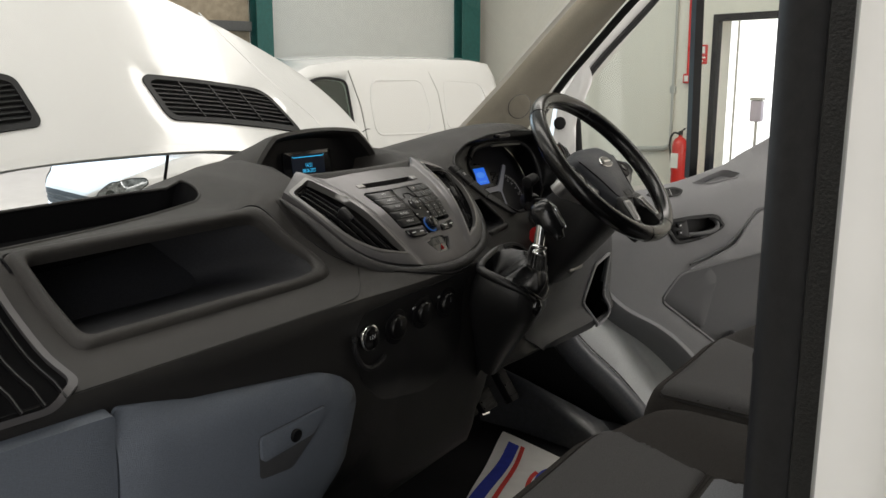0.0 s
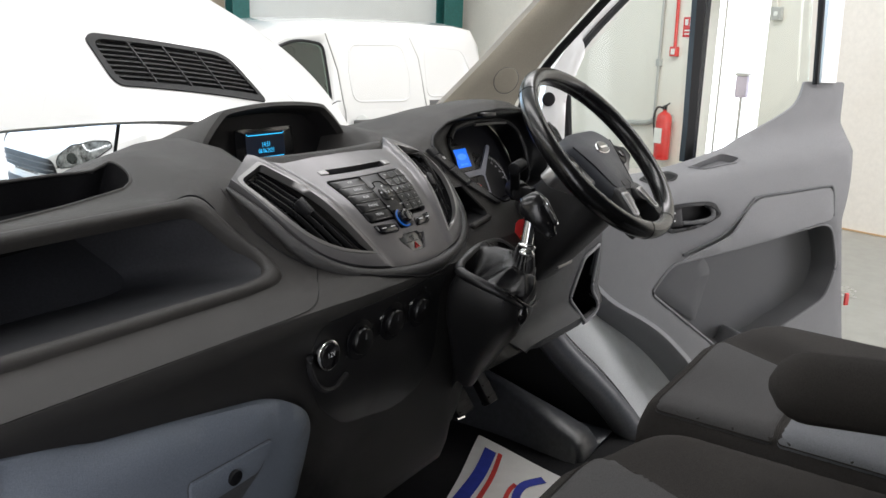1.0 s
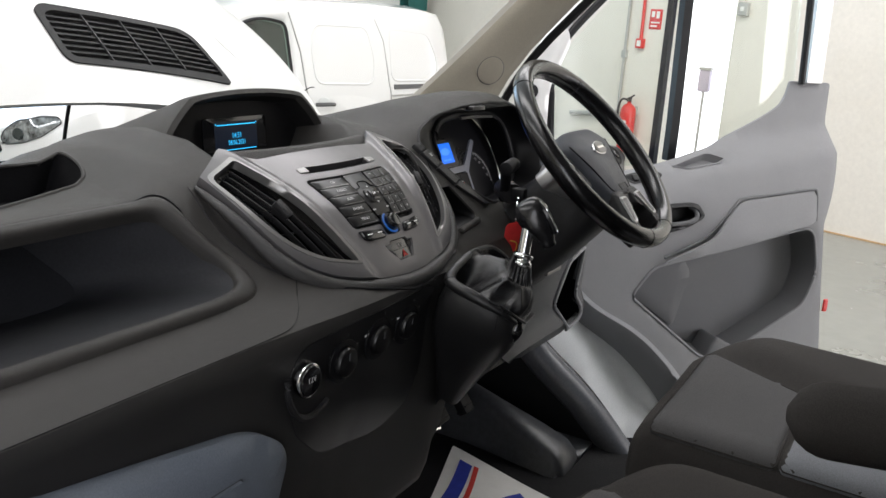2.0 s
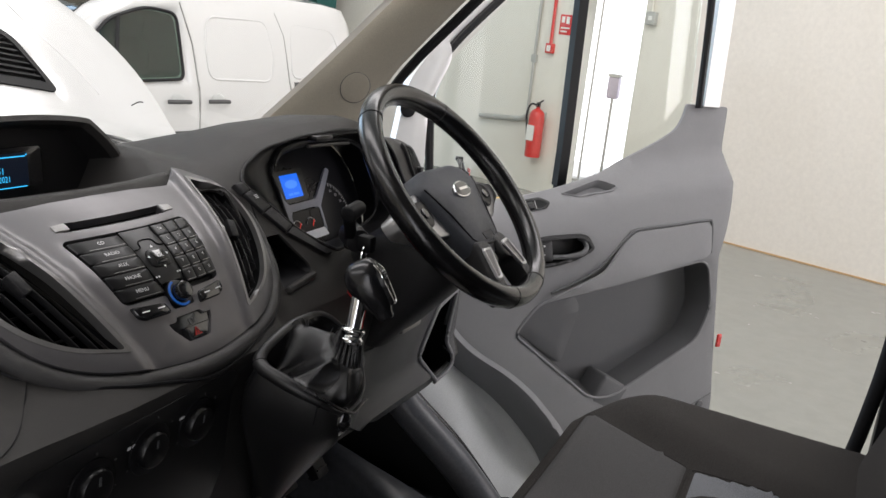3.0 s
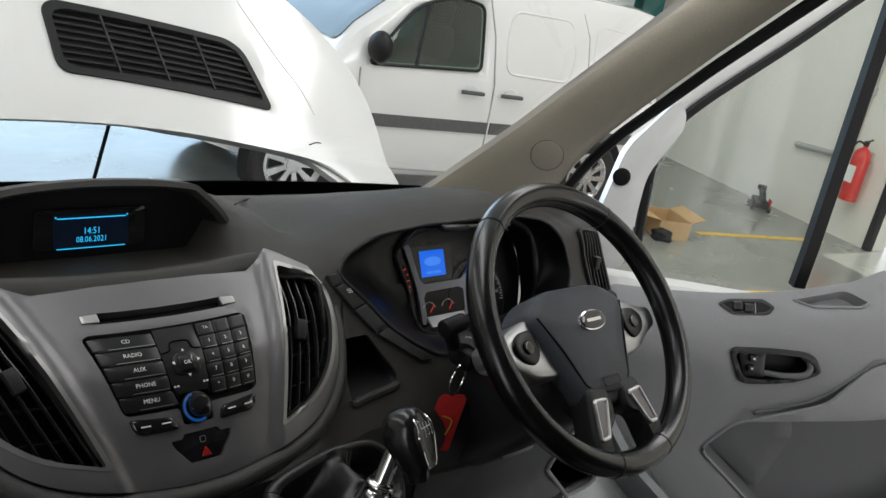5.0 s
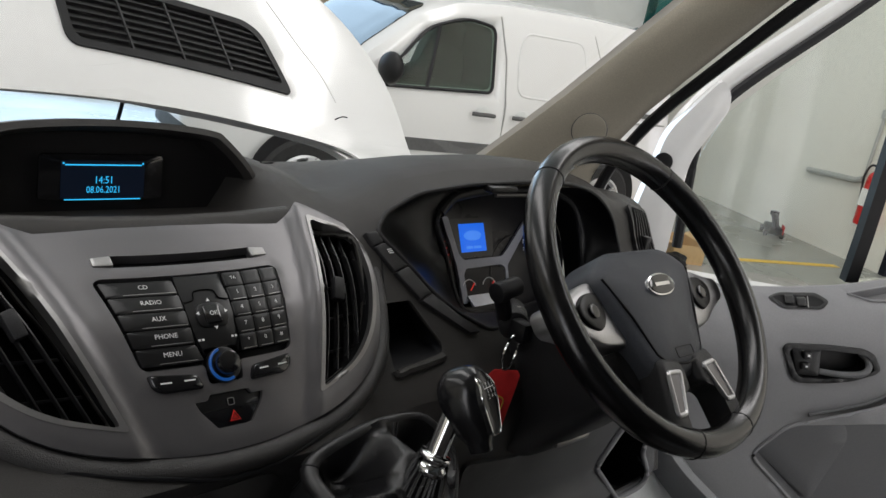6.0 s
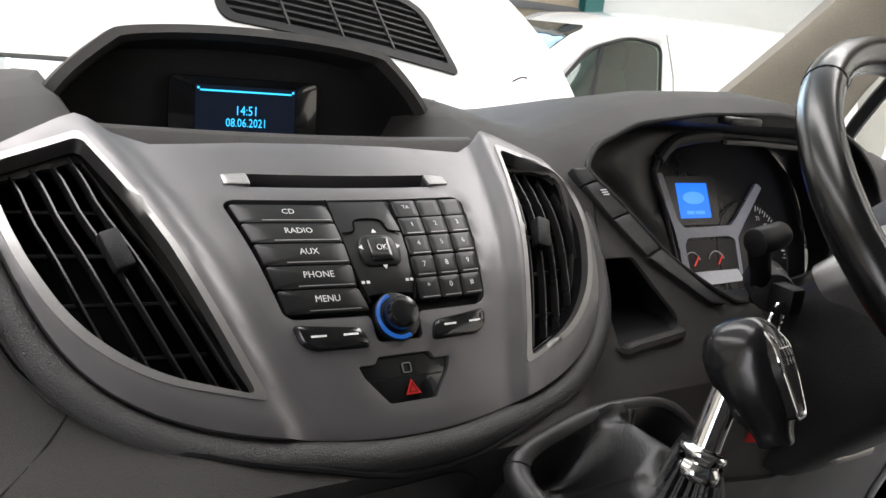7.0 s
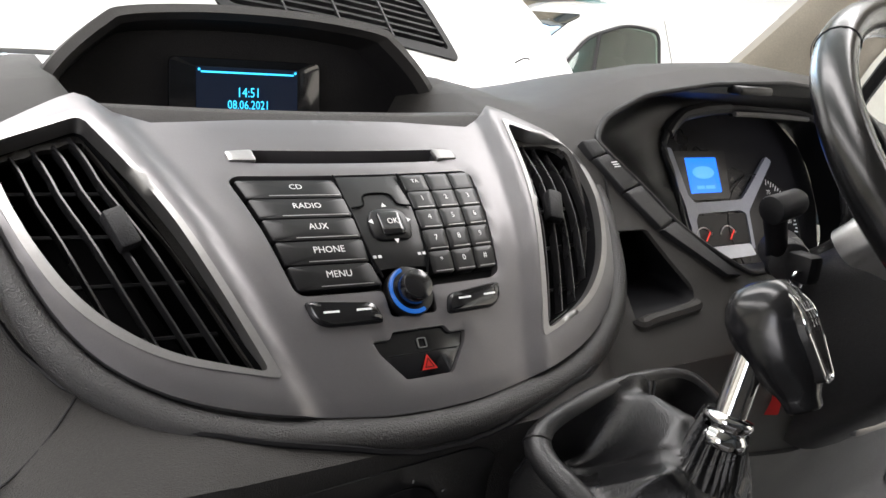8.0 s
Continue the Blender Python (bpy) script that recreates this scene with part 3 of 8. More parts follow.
    tagged(part("baseboard", bm, M_CARD), "brown dirty skirting line", "baseboard", kind="structure")
    # floor lines
    lm = plane_map((0, 0, 0.004), (1, 0, 0), (0, 1, 0))
    def line(a, b, w_):
        a, b = Vector((*a, 0)), Vector((*b, 0))
        n = (b - a).normalized().cross(Vector((0, 0, 1))) * w_ / 2
        o = [(a + n).xy, (b + n).xy, (b - n).xy, (a - n).xy]
        return plate([tuple(q) for q in o], [], lm, 0.003, 0.8)
    tagged(part("floor_line", line((6.2, 2.63), (7.62, 2.13), 0.07), M_YELLOW), "worn yellow bay line on the floor", "floor line", "bay lines", "structure")
    tagged(part("floor_line", line((3.6, 2.2), (6.6, 1.16), 0.08), M_YELLOW), "worn yellow bay line on the floor", "floor line", "bay lines", "structure")
    # box with a bag and a black part in front
    bx = thing("cardboard_box", "open brown cardboard box with loose parts beside it", "box", place=(5.82, 2.75, 0))
    bm = bmesh.new()
    for lo, hi in (((-0.2, -0.14, 0), (0.2, -0.135, 0.15)), ((-0.2, 0.135, 0), (0.2, 0.14, 0.15)), ((-0.2, -0.135, 0), (-0.195, 0.135, 0.15)), ((0.195, -0.135, 0), (0.2, 0.135, 0.15)), ((-0.195, -0.135, 0), (0.195, 0.135, 0.005))):
        add_box(bm, lo, hi)
    bmesh.ops.transform(bm, matrix=pose(0, 0, 0, 0, 0, 60), verts=bm.verts)
    part("carton", bm, M_CARD, bx)
    for a, b, tip in (((-0.2, -0.14, 0.15), (0.2, -0.14, 0.15), (0, -0.12, 0.04)), ((-0.2, 0.14, 0.15), (0.2, 0.14, 0.15), (0, 0.13, 0.02))):
        bm = bmesh.new()
        a, b, tip = Vector(a), Vector(b), Vector(tip)
        q = [a, b, b + tip, a + tip]
        vs = [bm.verts.new(v) for v in q] + [bm.verts.new(v + Vector((0, 0, 0.005))) for v in q]
        for f in ((0, 1, 2, 3), (7, 6, 5, 4), (0, 4, 5, 1), (1, 5, 6, 2), (2, 6, 7, 3), (3, 7, 4, 0)):
            bm.faces.new([vs[i] for i in f])
        bmesh.ops.transform(bm, matrix=pose(0, 0, 0, 0, 0, 60), verts=bm.verts)
        part("flap", bm, M_CARD, bx)
    for nm, place, size, mat_, lab, cat in (("plastic_bag", (5.62, 2.98, 0), 0.16, M_PANEL, "crumpled clear plastic bag on the floor", "bag"),
                                            ("black_part", (5.60, 2.62, 0), 0.11, M_BLACK, "black moulded car part on the floor", "car part")):
        bm = bmesh.new()
        bmesh.ops.create_icosphere(bm, subdivisions=3, radius=size)
        for v in bm.verts:
            v.co *= 0.75 + 0.5 * noise.noise(v.co * 14 + Vector((size * 50, 0, 0)))
            v.co.z = max(v.co.z * 0.6 + size * 0.35, 0)
        ob = tagged(part(nm, bm, mat_), lab, cat)
        ob.location = place
    j = thing("trolley_jack", "small black and red floor jack by the wall", "jack", place=(8.02, 2.98, 0))
    part("frame", box((-0.16, -0.07, 0.03), (0.16, 0.07, 0.10), 0.015), M_BLACK, j)
    part("lift_arm", tube([(-0.12, 0, 0.08), (0.0, 0, 0.16), (0.12, 0, 0.19)], 0.035, 8), M_BLACK, j)
    part("saddle", cyl((0.12, 0, 0.18), (0.12, 0, 0.22), 0.045), M_BLACK, j)
    part("side_plate", box((-0.15, -0.082, 0.045), (-0.02, -0.071, 0.13), 0.004), M_RED, j, "red side plate")
    part("pump_handle", tube([(-0.15, 0, 0.09), (-0.22, 0.03, 0.17), (-0.25, 0.04, 0.22)], 0.014, 8), M_BLACK, j)
    for x in (-0.12, 0.12):
        for y in (-0.08, 0.08):
            part("castor", cyl((x, y - 0.015, 0.03), (x, y + 0.015, 0.03), 0.03), M_TYRE, j)
    j.rotation_euler = (0, 0, radians(35))


build_wall_things()


# ---------------------------------------------------------------- other vehicles
def car_wheel(parent, m, r=0.31, w=0.19):
    """Wheel with its face towards -y of m."""
    tyre = loft([[m @ Vector((rr * math.cos(k * math.pi / 18), y, rr * math.sin(k * math.pi / 18))) for k in range(36)]
                 for y, rr in ((0.0, r * 0.64), (-0.004, r * 0.70), (-0.006, r * 0.90), (0.012, r * 0.985), (0.05, r), (w - 0.05, r), (w, r * 0.9), (w, r * 0.64))], True, False)
    t = part("wheel", tyre, M_TYRE, parent)
    bm = bmesh.new()
    add_loft(bm, [[m @ Vector((rr * math.cos(k * math.pi / 18), y, rr * math.sin(k * math.pi / 18))) for k in range(36)]
                  for y, rr in ((0.03, r * 0.66), (-0.006, r * 0.655), (-0.008, r * 0.60), (0.02, r * 0.52), (0.018, r * 0.24), (-0.004, r * 0.20), (-0.004, 0.004))], True, False)
    for k in range(9):
        a = 2 * math.pi * k / 9
        q = [m @ Vector((rr * math.cos(a + da), y, rr * math.sin(a + da))) for rr, da, y in ((r * 0.2, -0.24, -0.006), (r * 0.2, 0.24, -0.006), (r * 0.62, 0.13, -0.010), (r * 0.62, -0.13, -0.010))]
        q2 = [v + m.to_3x3() @ Vector((0, 0.025, 0)) for v in q]
        vs = [bm.verts.new(v) for v in q + q2]
        for f in ((0, 1, 2, 3), (0, 4, 5, 1), (1, 5, 6, 2), (2, 6, 7, 3), (3, 7, 4, 0)):
            bm.faces.new([vs[i] for i in f])
    part("wheel_trim", bm, M_ALLOY, t, "silver plastic wheel trim")
    part("arch_hub", cyl(m @ Vector((0, -0.012, 0)), m @ Vector((0, 0.01, 0)), r * 0.16, n=16), M_ALLOY, t)


def body_loft(parent, stations, m, mat_, name="body", half=0.88, n=40):
    """A car body from stations (l, belt z, top z, half width at belt, half width at roof, bottom z)."""
    rings = []
    for l, belt, top, wb, wr, zb in stations:
        ring = []
        half_pts = [(wb * 0.93, zb), (wb * 0.985, zb + 0.10), (wb * 0.995, zb + 0.3), (wb, (zb + 0.3) * 0.4 + belt * 0.6), (wb * 0.985, belt)]
        if top > belt + 0.05:
            half_pts += [(wb * 0.985 + (wr - wb * 0.985) * t, belt + (top - belt) * (t ** 0.9) * 0.86) for t in (0.35, 0.7, 1.0)]
            half_pts += [(wr * 0.93, belt + (top - belt) * 0.95), (wr * 0.75, belt + (top - belt) * 0.985), (wr * 0.4, top)]
        else:
            half_pts += [(wb * 0.97, belt + (top - belt) * 0.4), (wb * 0.93, belt + (top - belt) * 0.7), (wb * 0.86, top), (wb * 0.78, top + 0.004), (wb * 0.6, top + 0.012), (wb * 0.3, top + 0.018)]
        full = [(-w, z) for w, z in half_pts] + [(w, z) for w, z in reversed(half_pts)]
        rings.append([m @ Vector((l, w, z)) for w, z in full])
    return part(name, loft(rings), mat_, parent, smooth=32)


def build_parked_van():
    v = thing("parked_van", "small white panel van with grey rubbing strips", "van", place=(2.936, 3.759, 0))
    v.rotation_euler = (0, 0, -0.202)
    # l: along the van to its rear from the front wheel, w: 0 is the middle; the near side is w = -half
    OFF = Matrix.Translation((0, 0.83, 0))
    st = [(-0.80, 0.60, 0.70, 0.20, 0.2, 0.42), (-0.79, 0.64, 0.75, 0.36, 0.4, 0.40), (-0.74, 0.70, 0.80, 0.52, 0.5, 0.39), (-0.66, 0.78, 0.86, 0.66, 0.6, 0.37), (-0.50, 0.85, 0.93, 0.77, 0.7, 0.34), (-0.32, 0.90, 0.98, 0.815, 0.72, 0.30), (-0.14, 0.94, 1.01, 0.83, 0.75, 0.26), (0.10, 0.97, 1.08, 0.83, 0.74, 0.20),
          (0.26, 0.99, 1.26, 0.83, 0.71, 0.20), (0.60, 0.99, 1.52, 0.83, 0.68, 0.20), (0.90, 0.99, 1.65, 0.83, 0.68, 0.20), (1.3, 0.99, 1.70, 0.83, 0.68, 0.20), (2.1, 0.99, 1.72, 0.83, 0.69, 0.20),
          (2.7, 0.99, 1.71, 0.83, 0.69, 0.20), (2.95, 0.98, 1.68, 0.82, 0.68, 0.22), (3.05, 0.97, 1.60, 0.79, 0.64, 0.26)]
    bodywork = body_loft(v, st, OFF, M_WHITE)
    # the cab is cut through from side window to side window
    pane = rounded([(0.34, 1.035), (1.185, 1.075), (1.175, 1.485), (0.95, 1.515), (0.67, 1.42)], [0.05, 0.05, 0.06, 0.1, 0.1])
    cutter = new("cutter", mesh_of("cutter", loft([[Vector((a, y, b)) for a, b in pane] for y in (-0.3, 2.0)]), M_CABIN))
    cutter.parent = v
    bodywork.data.materials.append(M_CABIN)
    cut = bodywork.modifiers.new("cut", "BOOLEAN")
    cut.object, cut.operation, cut.solver, cut.material_mode = cutter, "DIFFERENCE", "EXACT", "TRANSFER"
    bpy.context.view_layer.update()
    solid = bpy.data.meshes.new_from_object(bodywork.evaluated_get(bpy.context.evaluated_depsgraph_get()))
    bodywork.modifiers.clear()
    bpy.data.objects.remove(cutter)
    bodywork.data = solid
    for y in (0.42, 1.24):
        seat = part("cab_seat", loft([[Vector((1.02 + 0.10 * (z - 1.02) + 0.075 * k * math.cos(a), y + w_ * math.sin(a), z)) for a in [2 * math.pi * j / 16 for j in range(16)]] for z, w_, k in ((1.02, 0.22, 1.0), (1.20, 0.21, 1.0), (1.29, 0.16, 0.8), (1.31, 0.10, 0.6), (1.33, 0.12, 0.7), (1.45, 0.12, 0.7), (1.475, 0.08, 0.4))]), M_FABRIC, v, smooth=60)
    part("cab_wheel", tube([Vector((0.55 + 0.10 * math.sin(a), 1.22 + 0.17 * math.cos(a), 1.10 + 0.13 * math.sin(a))) for a in [2 * math.pi * j / 28 for j in range(28)]], 0.014, 6, True), M_BLACK, v)

    def sm(l, z, h=0.0):
        belt, wb, wr = 0.99, 0.83, 0.685
        top = lerp_table(l, [(q[0], q[2]) for q in st])
        if z <= 0.52:
            w = wb * 0.995
        elif z <= belt:
            w = wb * 0.998
        else:
            t = min(1.0, ((z - belt) / max(0.1, (top - belt) * 0.86)) ** 1.1)
            w = wb * 0.985 + (wr - wb * 0.985) * t
        return Vector((l, 0.83 - w - h, z))

    glass = rounded([(0.30, 1.02), (1.20, 1.06), (1.19, 1.50), (0.95, 1.53), (0.66, 1.43)], [0.05, 0.05, 0.06, 0.1, 0.1])
    w = part("side_window", plate(glass, [], lambda a, b, h=0: sm(a, b, 0.014 + h), 0.004, 0.06), M_TINT, v, "tinted side window")
    w.visible_shadow = False
    far = part("far_window", plate(glass, [], lambda a, b, h=0: Vector((a, 1.66 - sm(a, b, 0.014 + h).y, b)), 0.004, 0.06), M_TINT, v, "tinted side window")
    far.visible_shadow = False
    part("window_seal", tube([sm(a, b, 0.012) for a, b in resample(glass, 0.05)], 0.012, 6, True), M_RUBBER, w)
    part("quarter_bar", tube([sm(0.66, 1.04, 0.016), sm(0.74, 1.45, 0.016)], 0.013, 6), M_RUBBER, w)

    def groove(pts, r=0.006, mat_=M_BLACK, nm="panel_gap"):
        part(nm, tube([sm(a, b, 0.0005) for a, b in resample_open(pts, 0.08)], r, 5), mat_, v)

    def resample_open(p, step):
        out = []
        for a, b in zip(p, p[1:]):
            a, b = Vector(a), Vector(b)
            n = max(1, int((b - a).length / step))
            out += [tuple(a + (b - a) * k / n) for k in range(n)]
        return out + [p[-1]]

    M_GAP = M_CONDUIT
    groove([(1.35, 0.30), (1.34, 0.9), (1.31, 1.30), (1.24, 1.58)], 0.006, M_GAP)
    groove([(0.34, 0.32), (0.26, 0.75), (0.24, 0.99)], 0.006, M_GAP)
    groove([(0.34, 0.32), (1.35, 0.30)], 0.006, M_GAP)
    groove([(1.35, 0.30), (2.20, 0.30)], 0.006, M_GAP)
    groove([(2.20, 0.30), (2.24, 0.9), (2.20, 1.4), (2.12, 1.57)], 0.006, M_GAP)
    groove([(2.24, 0.96), (2.95, 0.98)], 0.008, M_GAP)
    # pressed panel outlines
    for poly in ([(1.44, 1.06), (2.04, 1.05), (2.08, 1.25), (2.02, 1.50), (1.46, 1.50), (1.42, 1.3)], [(2.26, 1.08), (2.82, 1.08), (2.86, 1.25), (2.76, 1.47), (2.28, 1.50)]):
        part("pressed_panel", tube([sm(a, b, -0.004) for a, b in resample(rounded(poly, 0.08), 0.05)], 0.010, 8, True), M_WHITE, v)
    for l0, l1 in ((0.32, 1.34), (1.365, 2.19), (2.25, 2.93)):
        part("rubbing_strip", plate([(l0, 0.61), (l1, 0.61), (l1, 0.695), (l0, 0.695)], [], lambda a, b, h=0: sm(a, b, 0.016 + h), 0.015, 0.2, 0.004), M_STRIP, v)
    part("slide_rail", plate([(2.28, 1.01), (2.9, 1.02), (2.9, 1.055), (2.28, 1.05)], [], lambda a, b, h=0: sm(a, b, 0.008 + h), 0.008, 0.2), M_STRIP, v)
    for a0 in (1.05, 1.40):
        hnd = part("door_handle", tube([sm(a0, 0.905, 0.018), sm(a0 + 0.03, 0.908, 0.045), sm(a0 + 0.13, 0.908, 0.047), sm(a0 + 0.19, 0.902, 0.02)], 0.015, 8), M_STRIP, v, "black door handle")
        part("handle_recess", pad(circle(a0 + 0.10, 0.925, 0.060, 18, 0.035), sm, 0, 0.003, 0.002), M_PANEL, hnd)
    mirror = bmesh.new()
    bmesh.ops.create_icosphere(mirror, subdivisions=3, radius=1)
    for q in mirror.verts:
        q.co = sm(0.34, 1.14, 0.11) + Vector((q.co.x * 0.075, q.co.y * 0.11, q.co.z * 0.105))
    mo = part("door_mirror", mirror, M_GRILLE, v, "dark door mirror")
    part("mirror_arm", tube([sm(0.38, 1.04, 0.0), sm(0.36, 1.06, 0.09)], 0.03, 8), M_STRIP, mo)
    part("sill_trim", plate([(0.26, 0.19), (2.3, 0.19), (2.3, 0.27), (0.26, 0.27)], [], lambda a, b, h=0: sm(a, b, 0.01 + h), 0.02, 0.2), M_STRIP, v)
    for l in (-0.14, 2.42):
        # flat black disc stands for the shaded hollow of the arch
        part("wheel_arch", plate(circle(l, 0.33, 0.375, 40), [], lambda a, b, h=0: Vector((a, -0.006 - h, max(b, 0.19))), 0.01, 0.06), M_BLACK, v)
        car_wheel(v, Matrix.Translation((l, -0.020, 0.315)), 0.315)
        bm = cyl((l, 1.5, 0.315), (l, 1.66, 0.315), 0.31, n=28)
        part("far_wheel", bm, M_TYRE, v)
    # lamps and grille follow the nose
    skin = BVHTree.FromPolygons([q.co.copy() for q in bodywork.data.vertices], [tuple(p.vertices) for p in bodywork.data.polygons])

    def on_nose(start, way, h):
        place, normal, _, _ = skin.ray_cast(start, way)
        if place is None:
            place, normal, _, _ = skin.find_nearest(start + way * 1.5)
        if normal.dot(way) > 0:
            normal = -normal
        return place + normal * h

    part("windscreen", plate(rounded([(-0.62, 1.12), (0.62, 1.12), (0.54, 1.56), (-0.54, 1.56)], 0.06), [], lambda a, b, h=0: on_nose(Vector((-1.5, 0.83 + a, b)), Vector((1, 0, 0)), h + 0.010), 0.008, 0.06), M_CARGLASS, v, "dark windscreen")
    nm = lambda y, b, h=0: on_nose(Vector((-2.0, 0.83 + y, b)), Vector((1, 0, 0)), h)
    lens = rounded([(-0.857, 0.703), (-0.833, 0.759), (-0.744, 0.824), (-0.598, 0.859), (-0.500, 0.861), (-0.481, 0.827), (-0.587, 0.749), (-0.704, 0.698), (-0.828, 0.673)], 0.02)
    for s in (-1, 1):
        def side(u, z, h=0.0, s=s):
            q = on_nose(Vector((0.818 * u - 0.575 * 1.4, -0.575 * u - 0.818 * 1.4, z)), Vector((0.575, 0.818, 0)), h)
            return q if s < 0 else Vector((q.x, 1.66 - q.y, q.z))
        hl = part("headlamp", plate(lens[::s], [], lambda a, b, h=0: side(a, b, h + 0.004), 0.004, 0.025), M_LAMPGLASS, v, "clear swept headlamp")
        part("lamp_edge", tube([side(a, b, 0.004) for a, b in resample(lens, 0.03)], 0.0035, 6, True), M_BLACK, hl)
        part("lamp_bowl", pad(circle(-0.74, 0.745, 0.036, 20), side, 0.004, 0.010, 0.003), M_CARGLASS, hl)
    up_g = part("upper_grille", plate(rounded([(-0.44, 0.62), (0.44, 0.62), (0.40, 0.725), (-0.40, 0.725)], 0.03), [], lambda a, b, h=0: nm(a, b, h + 0.006), 0.006, 0.04), M_GRILLE, v)
    for b0 in (0.650, 0.690):
        part("grille_bar", tube([nm(-0.41 + 0.041 * k, b0, 0.008) for k in range(21)], 0.006, 6), M_STRIP, up_g)
    part("lower_grille", plate(rounded([(-0.36, 0.45), (0.36, 0.45), (0.40, 0.55), (-0.40, 0.55)], 0.03), [], lambda a, b, h=0: nm(a, b, h + 0.006), 0.006, 0.04), M_GRILLE, v)
    return v


build_parked_van()


# ---------------------------------------------------------------- the van: cab shell, windscreen, bonnet
FLOOR_Z = 0.62


def pillar_edge(z):
    """y of the windscreen's side edge at height z."""
    return 0.508 - (z - 1.329) * 1.079


def trim_edge(z):
    """y of the pillar trim's door-side edge."""
    return lerp_table(z, [(1.20, 0.285), (1.35, 0.283), (1.40, 0.267), (1.45, 0.231), (1.50, 0.190), (1.55, 0.141), (1.60, 0.086), (1.70, -0.023), (1.80, -0.139), (1.90, -0.255), (2.06, -0.44)])


def lean_in(z):
    """x of the door opening's front edge: the cab narrows towards its roof."""
    return 0.93 - 0.35 * max(0.0, z - 1.40)


def screen_half(z):
    """Half the windscreen's width at height z."""
    return 0.80 - 0.15 * max(0.0, z - 1.50)


def screen_at(x, z, h=0.0):
    return Vector((x, pillar_edge(z) + 0.184 * (1 - (x / 0.80) ** 2) + 0.7 * h, z + 0.7 * h))


def build_cab():
    v = thing("van_cab", "white van cab body seen from inside, with grey-beige pillar trims", "van body")
    # floor, bulkhead, roof lining, sides behind the doors
    part("cab_floor", box((-0.93, -1.35, FLOOR_Z - 0.04), (0.93, 0.36, FLOOR_Z), 0.0), M_CARPET, v, "black rubber cab floor")
    part("firewall", plate([(-0.93, 0.60), (0.93, 0.60), (0.93, 1.28), (-0.93, 1.28)], [], lambda a, b, h=0: Vector((a, 0.36 + max(0, b - 0.62) * 0.34 - h, b)), 0.02, 0.3), M_CARPET, v)
    part("bulkhead", box((-0.95, -1.40, 0.58), (0.95, -1.36, 2.05)), M_BULKHEAD, v)
    part("roof_lining", box((-0.92, -1.36, 2.04), (0.92, -0.28, 2.09), 0.02), M_HEADLINER, v)
    part("roof_skin", box((-0.95, -1.40, 2.10), (0.95, -0.26, 2.12), 0.008), M_WHITE, v)
    part("header_rail", box((-0.80, -0.34, 1.98), (0.80, -0.22, 2.10), 0.03), M_PILLAR, v)
    # windscreen
    zs = [1.25 + 0.75 * k / 8 for k in range(9)]
    rings = [[screen_at(screen_half(z) * (k / 12 - 1), z) for k in range(25)] for z in zs]
    ws = part("windscreen", loft(rings, False, False), M_SCREEN, v, "clear laminated windscreen with a small chip")
    ws.visible_shadow = False
    def base_z(x):
        return 1.285 + 0.08 * max(0.0, x - 0.28)

    band = [[screen_at(x, zz, hh) for zz, hh in ((1.20, -0.006), (base_z(x) - 0.004, -0.006), (base_z(x), -0.003), (base_z(x) - 0.002, 0.0), (1.20, -0.001))] for x in [-0.79 + 1.58 * k / 36 for k in range(37)]]
    part("screen_base_band", loft(band), M_VOID, v, "black band along the windscreen base")
    chip = bmesh.new()
    add_tube(chip, smooth_path([screen_at(0.506, 1.408, -0.001), screen_at(0.513, 1.4155, -0.001), screen_at(0.522, 1.4150, -0.001)], 4), 0.0012, 6)
    part("chip", chip, M_BLACK, ws, "dark chip in the glass")
    # pillars: outer white skin, inner trim, door seal
    for s in (1, -1):
        rings, skin = [], []
        for k in range(13):
            z = 1.26 + 0.80 * k / 12
            yl = pillar_edge(z) - 0.026
            yr = trim_edge(z)
            L, R = Vector((screen_half(z), yl + 0.012, z)), Vector((lean_in(z) - 0.015, yr + 0.005, z - 0.004))
            M1 = L.lerp(R, 0.30) + Vector((-0.012, -0.006, 0.002))
            M2 = L.lerp(R, 0.72) + Vector((-0.016, -0.004, 0.002))
            O1, O2 = R + Vector((0.035, 0.03, 0.0)), L + Vector((0.06, 0.02, 0))
            q = [L, L.lerp(M1, 0.5) + Vector((-0.003, 0, 0)), M1, M1.lerp(M2, 0.5) + Vector((-0.003, 0, 0)), M2, R.lerp(M2, 0.4) + Vector((-0.006, 0, 0)), R, O1, O2]
            rings.append([Vector((s * p.x, p.y, p.z)) for p in q])
            skin.append([Vector((s * p.x, p.y, p.z)) for p in (L + Vector((0.005, 0.02, 0)), L + Vector((0.07, 0.03, 0.0)), R + Vector((0.05, 0.035, 0)), R + Vector((0.012, 0.006, 0)))])
        pl = part("pillar_trim", loft(rings), M_PILLAR, v, "grey-beige moulded pillar trim", smooth=60)
        part("pillar_skin", loft(skin), M_WHITE, v, "white painted pillar")
        part("door_seal", tube([Vector((s * lean_in(z), trim_edge(z) - 0.013, z)) for z in [1.21 + 0.02 * j for j in range(43)]], 0.010, 8), M_RUBBER, v)
        if s > 0:
            # round speaker grille in the trim
            tree = BVHTree.FromPolygons([q.co.copy() for q in pl.data.vertices], [tuple(p.vertices) for p in pl.data.polygons])
            eye, way = Vector((0.835, 0.248, 1.470)), Vector((0.69, 0.56, -0.10)).normalized()
            e1 = way.cross(Vector((0, 0, 1))).normalized()
            e2 = e1.cross(way)

            def gm(a, b, h=0.0):
                place, normal, _, _ = tree.ray_cast(eye - way * 0.3 + e1 * a + e2 * b, way)
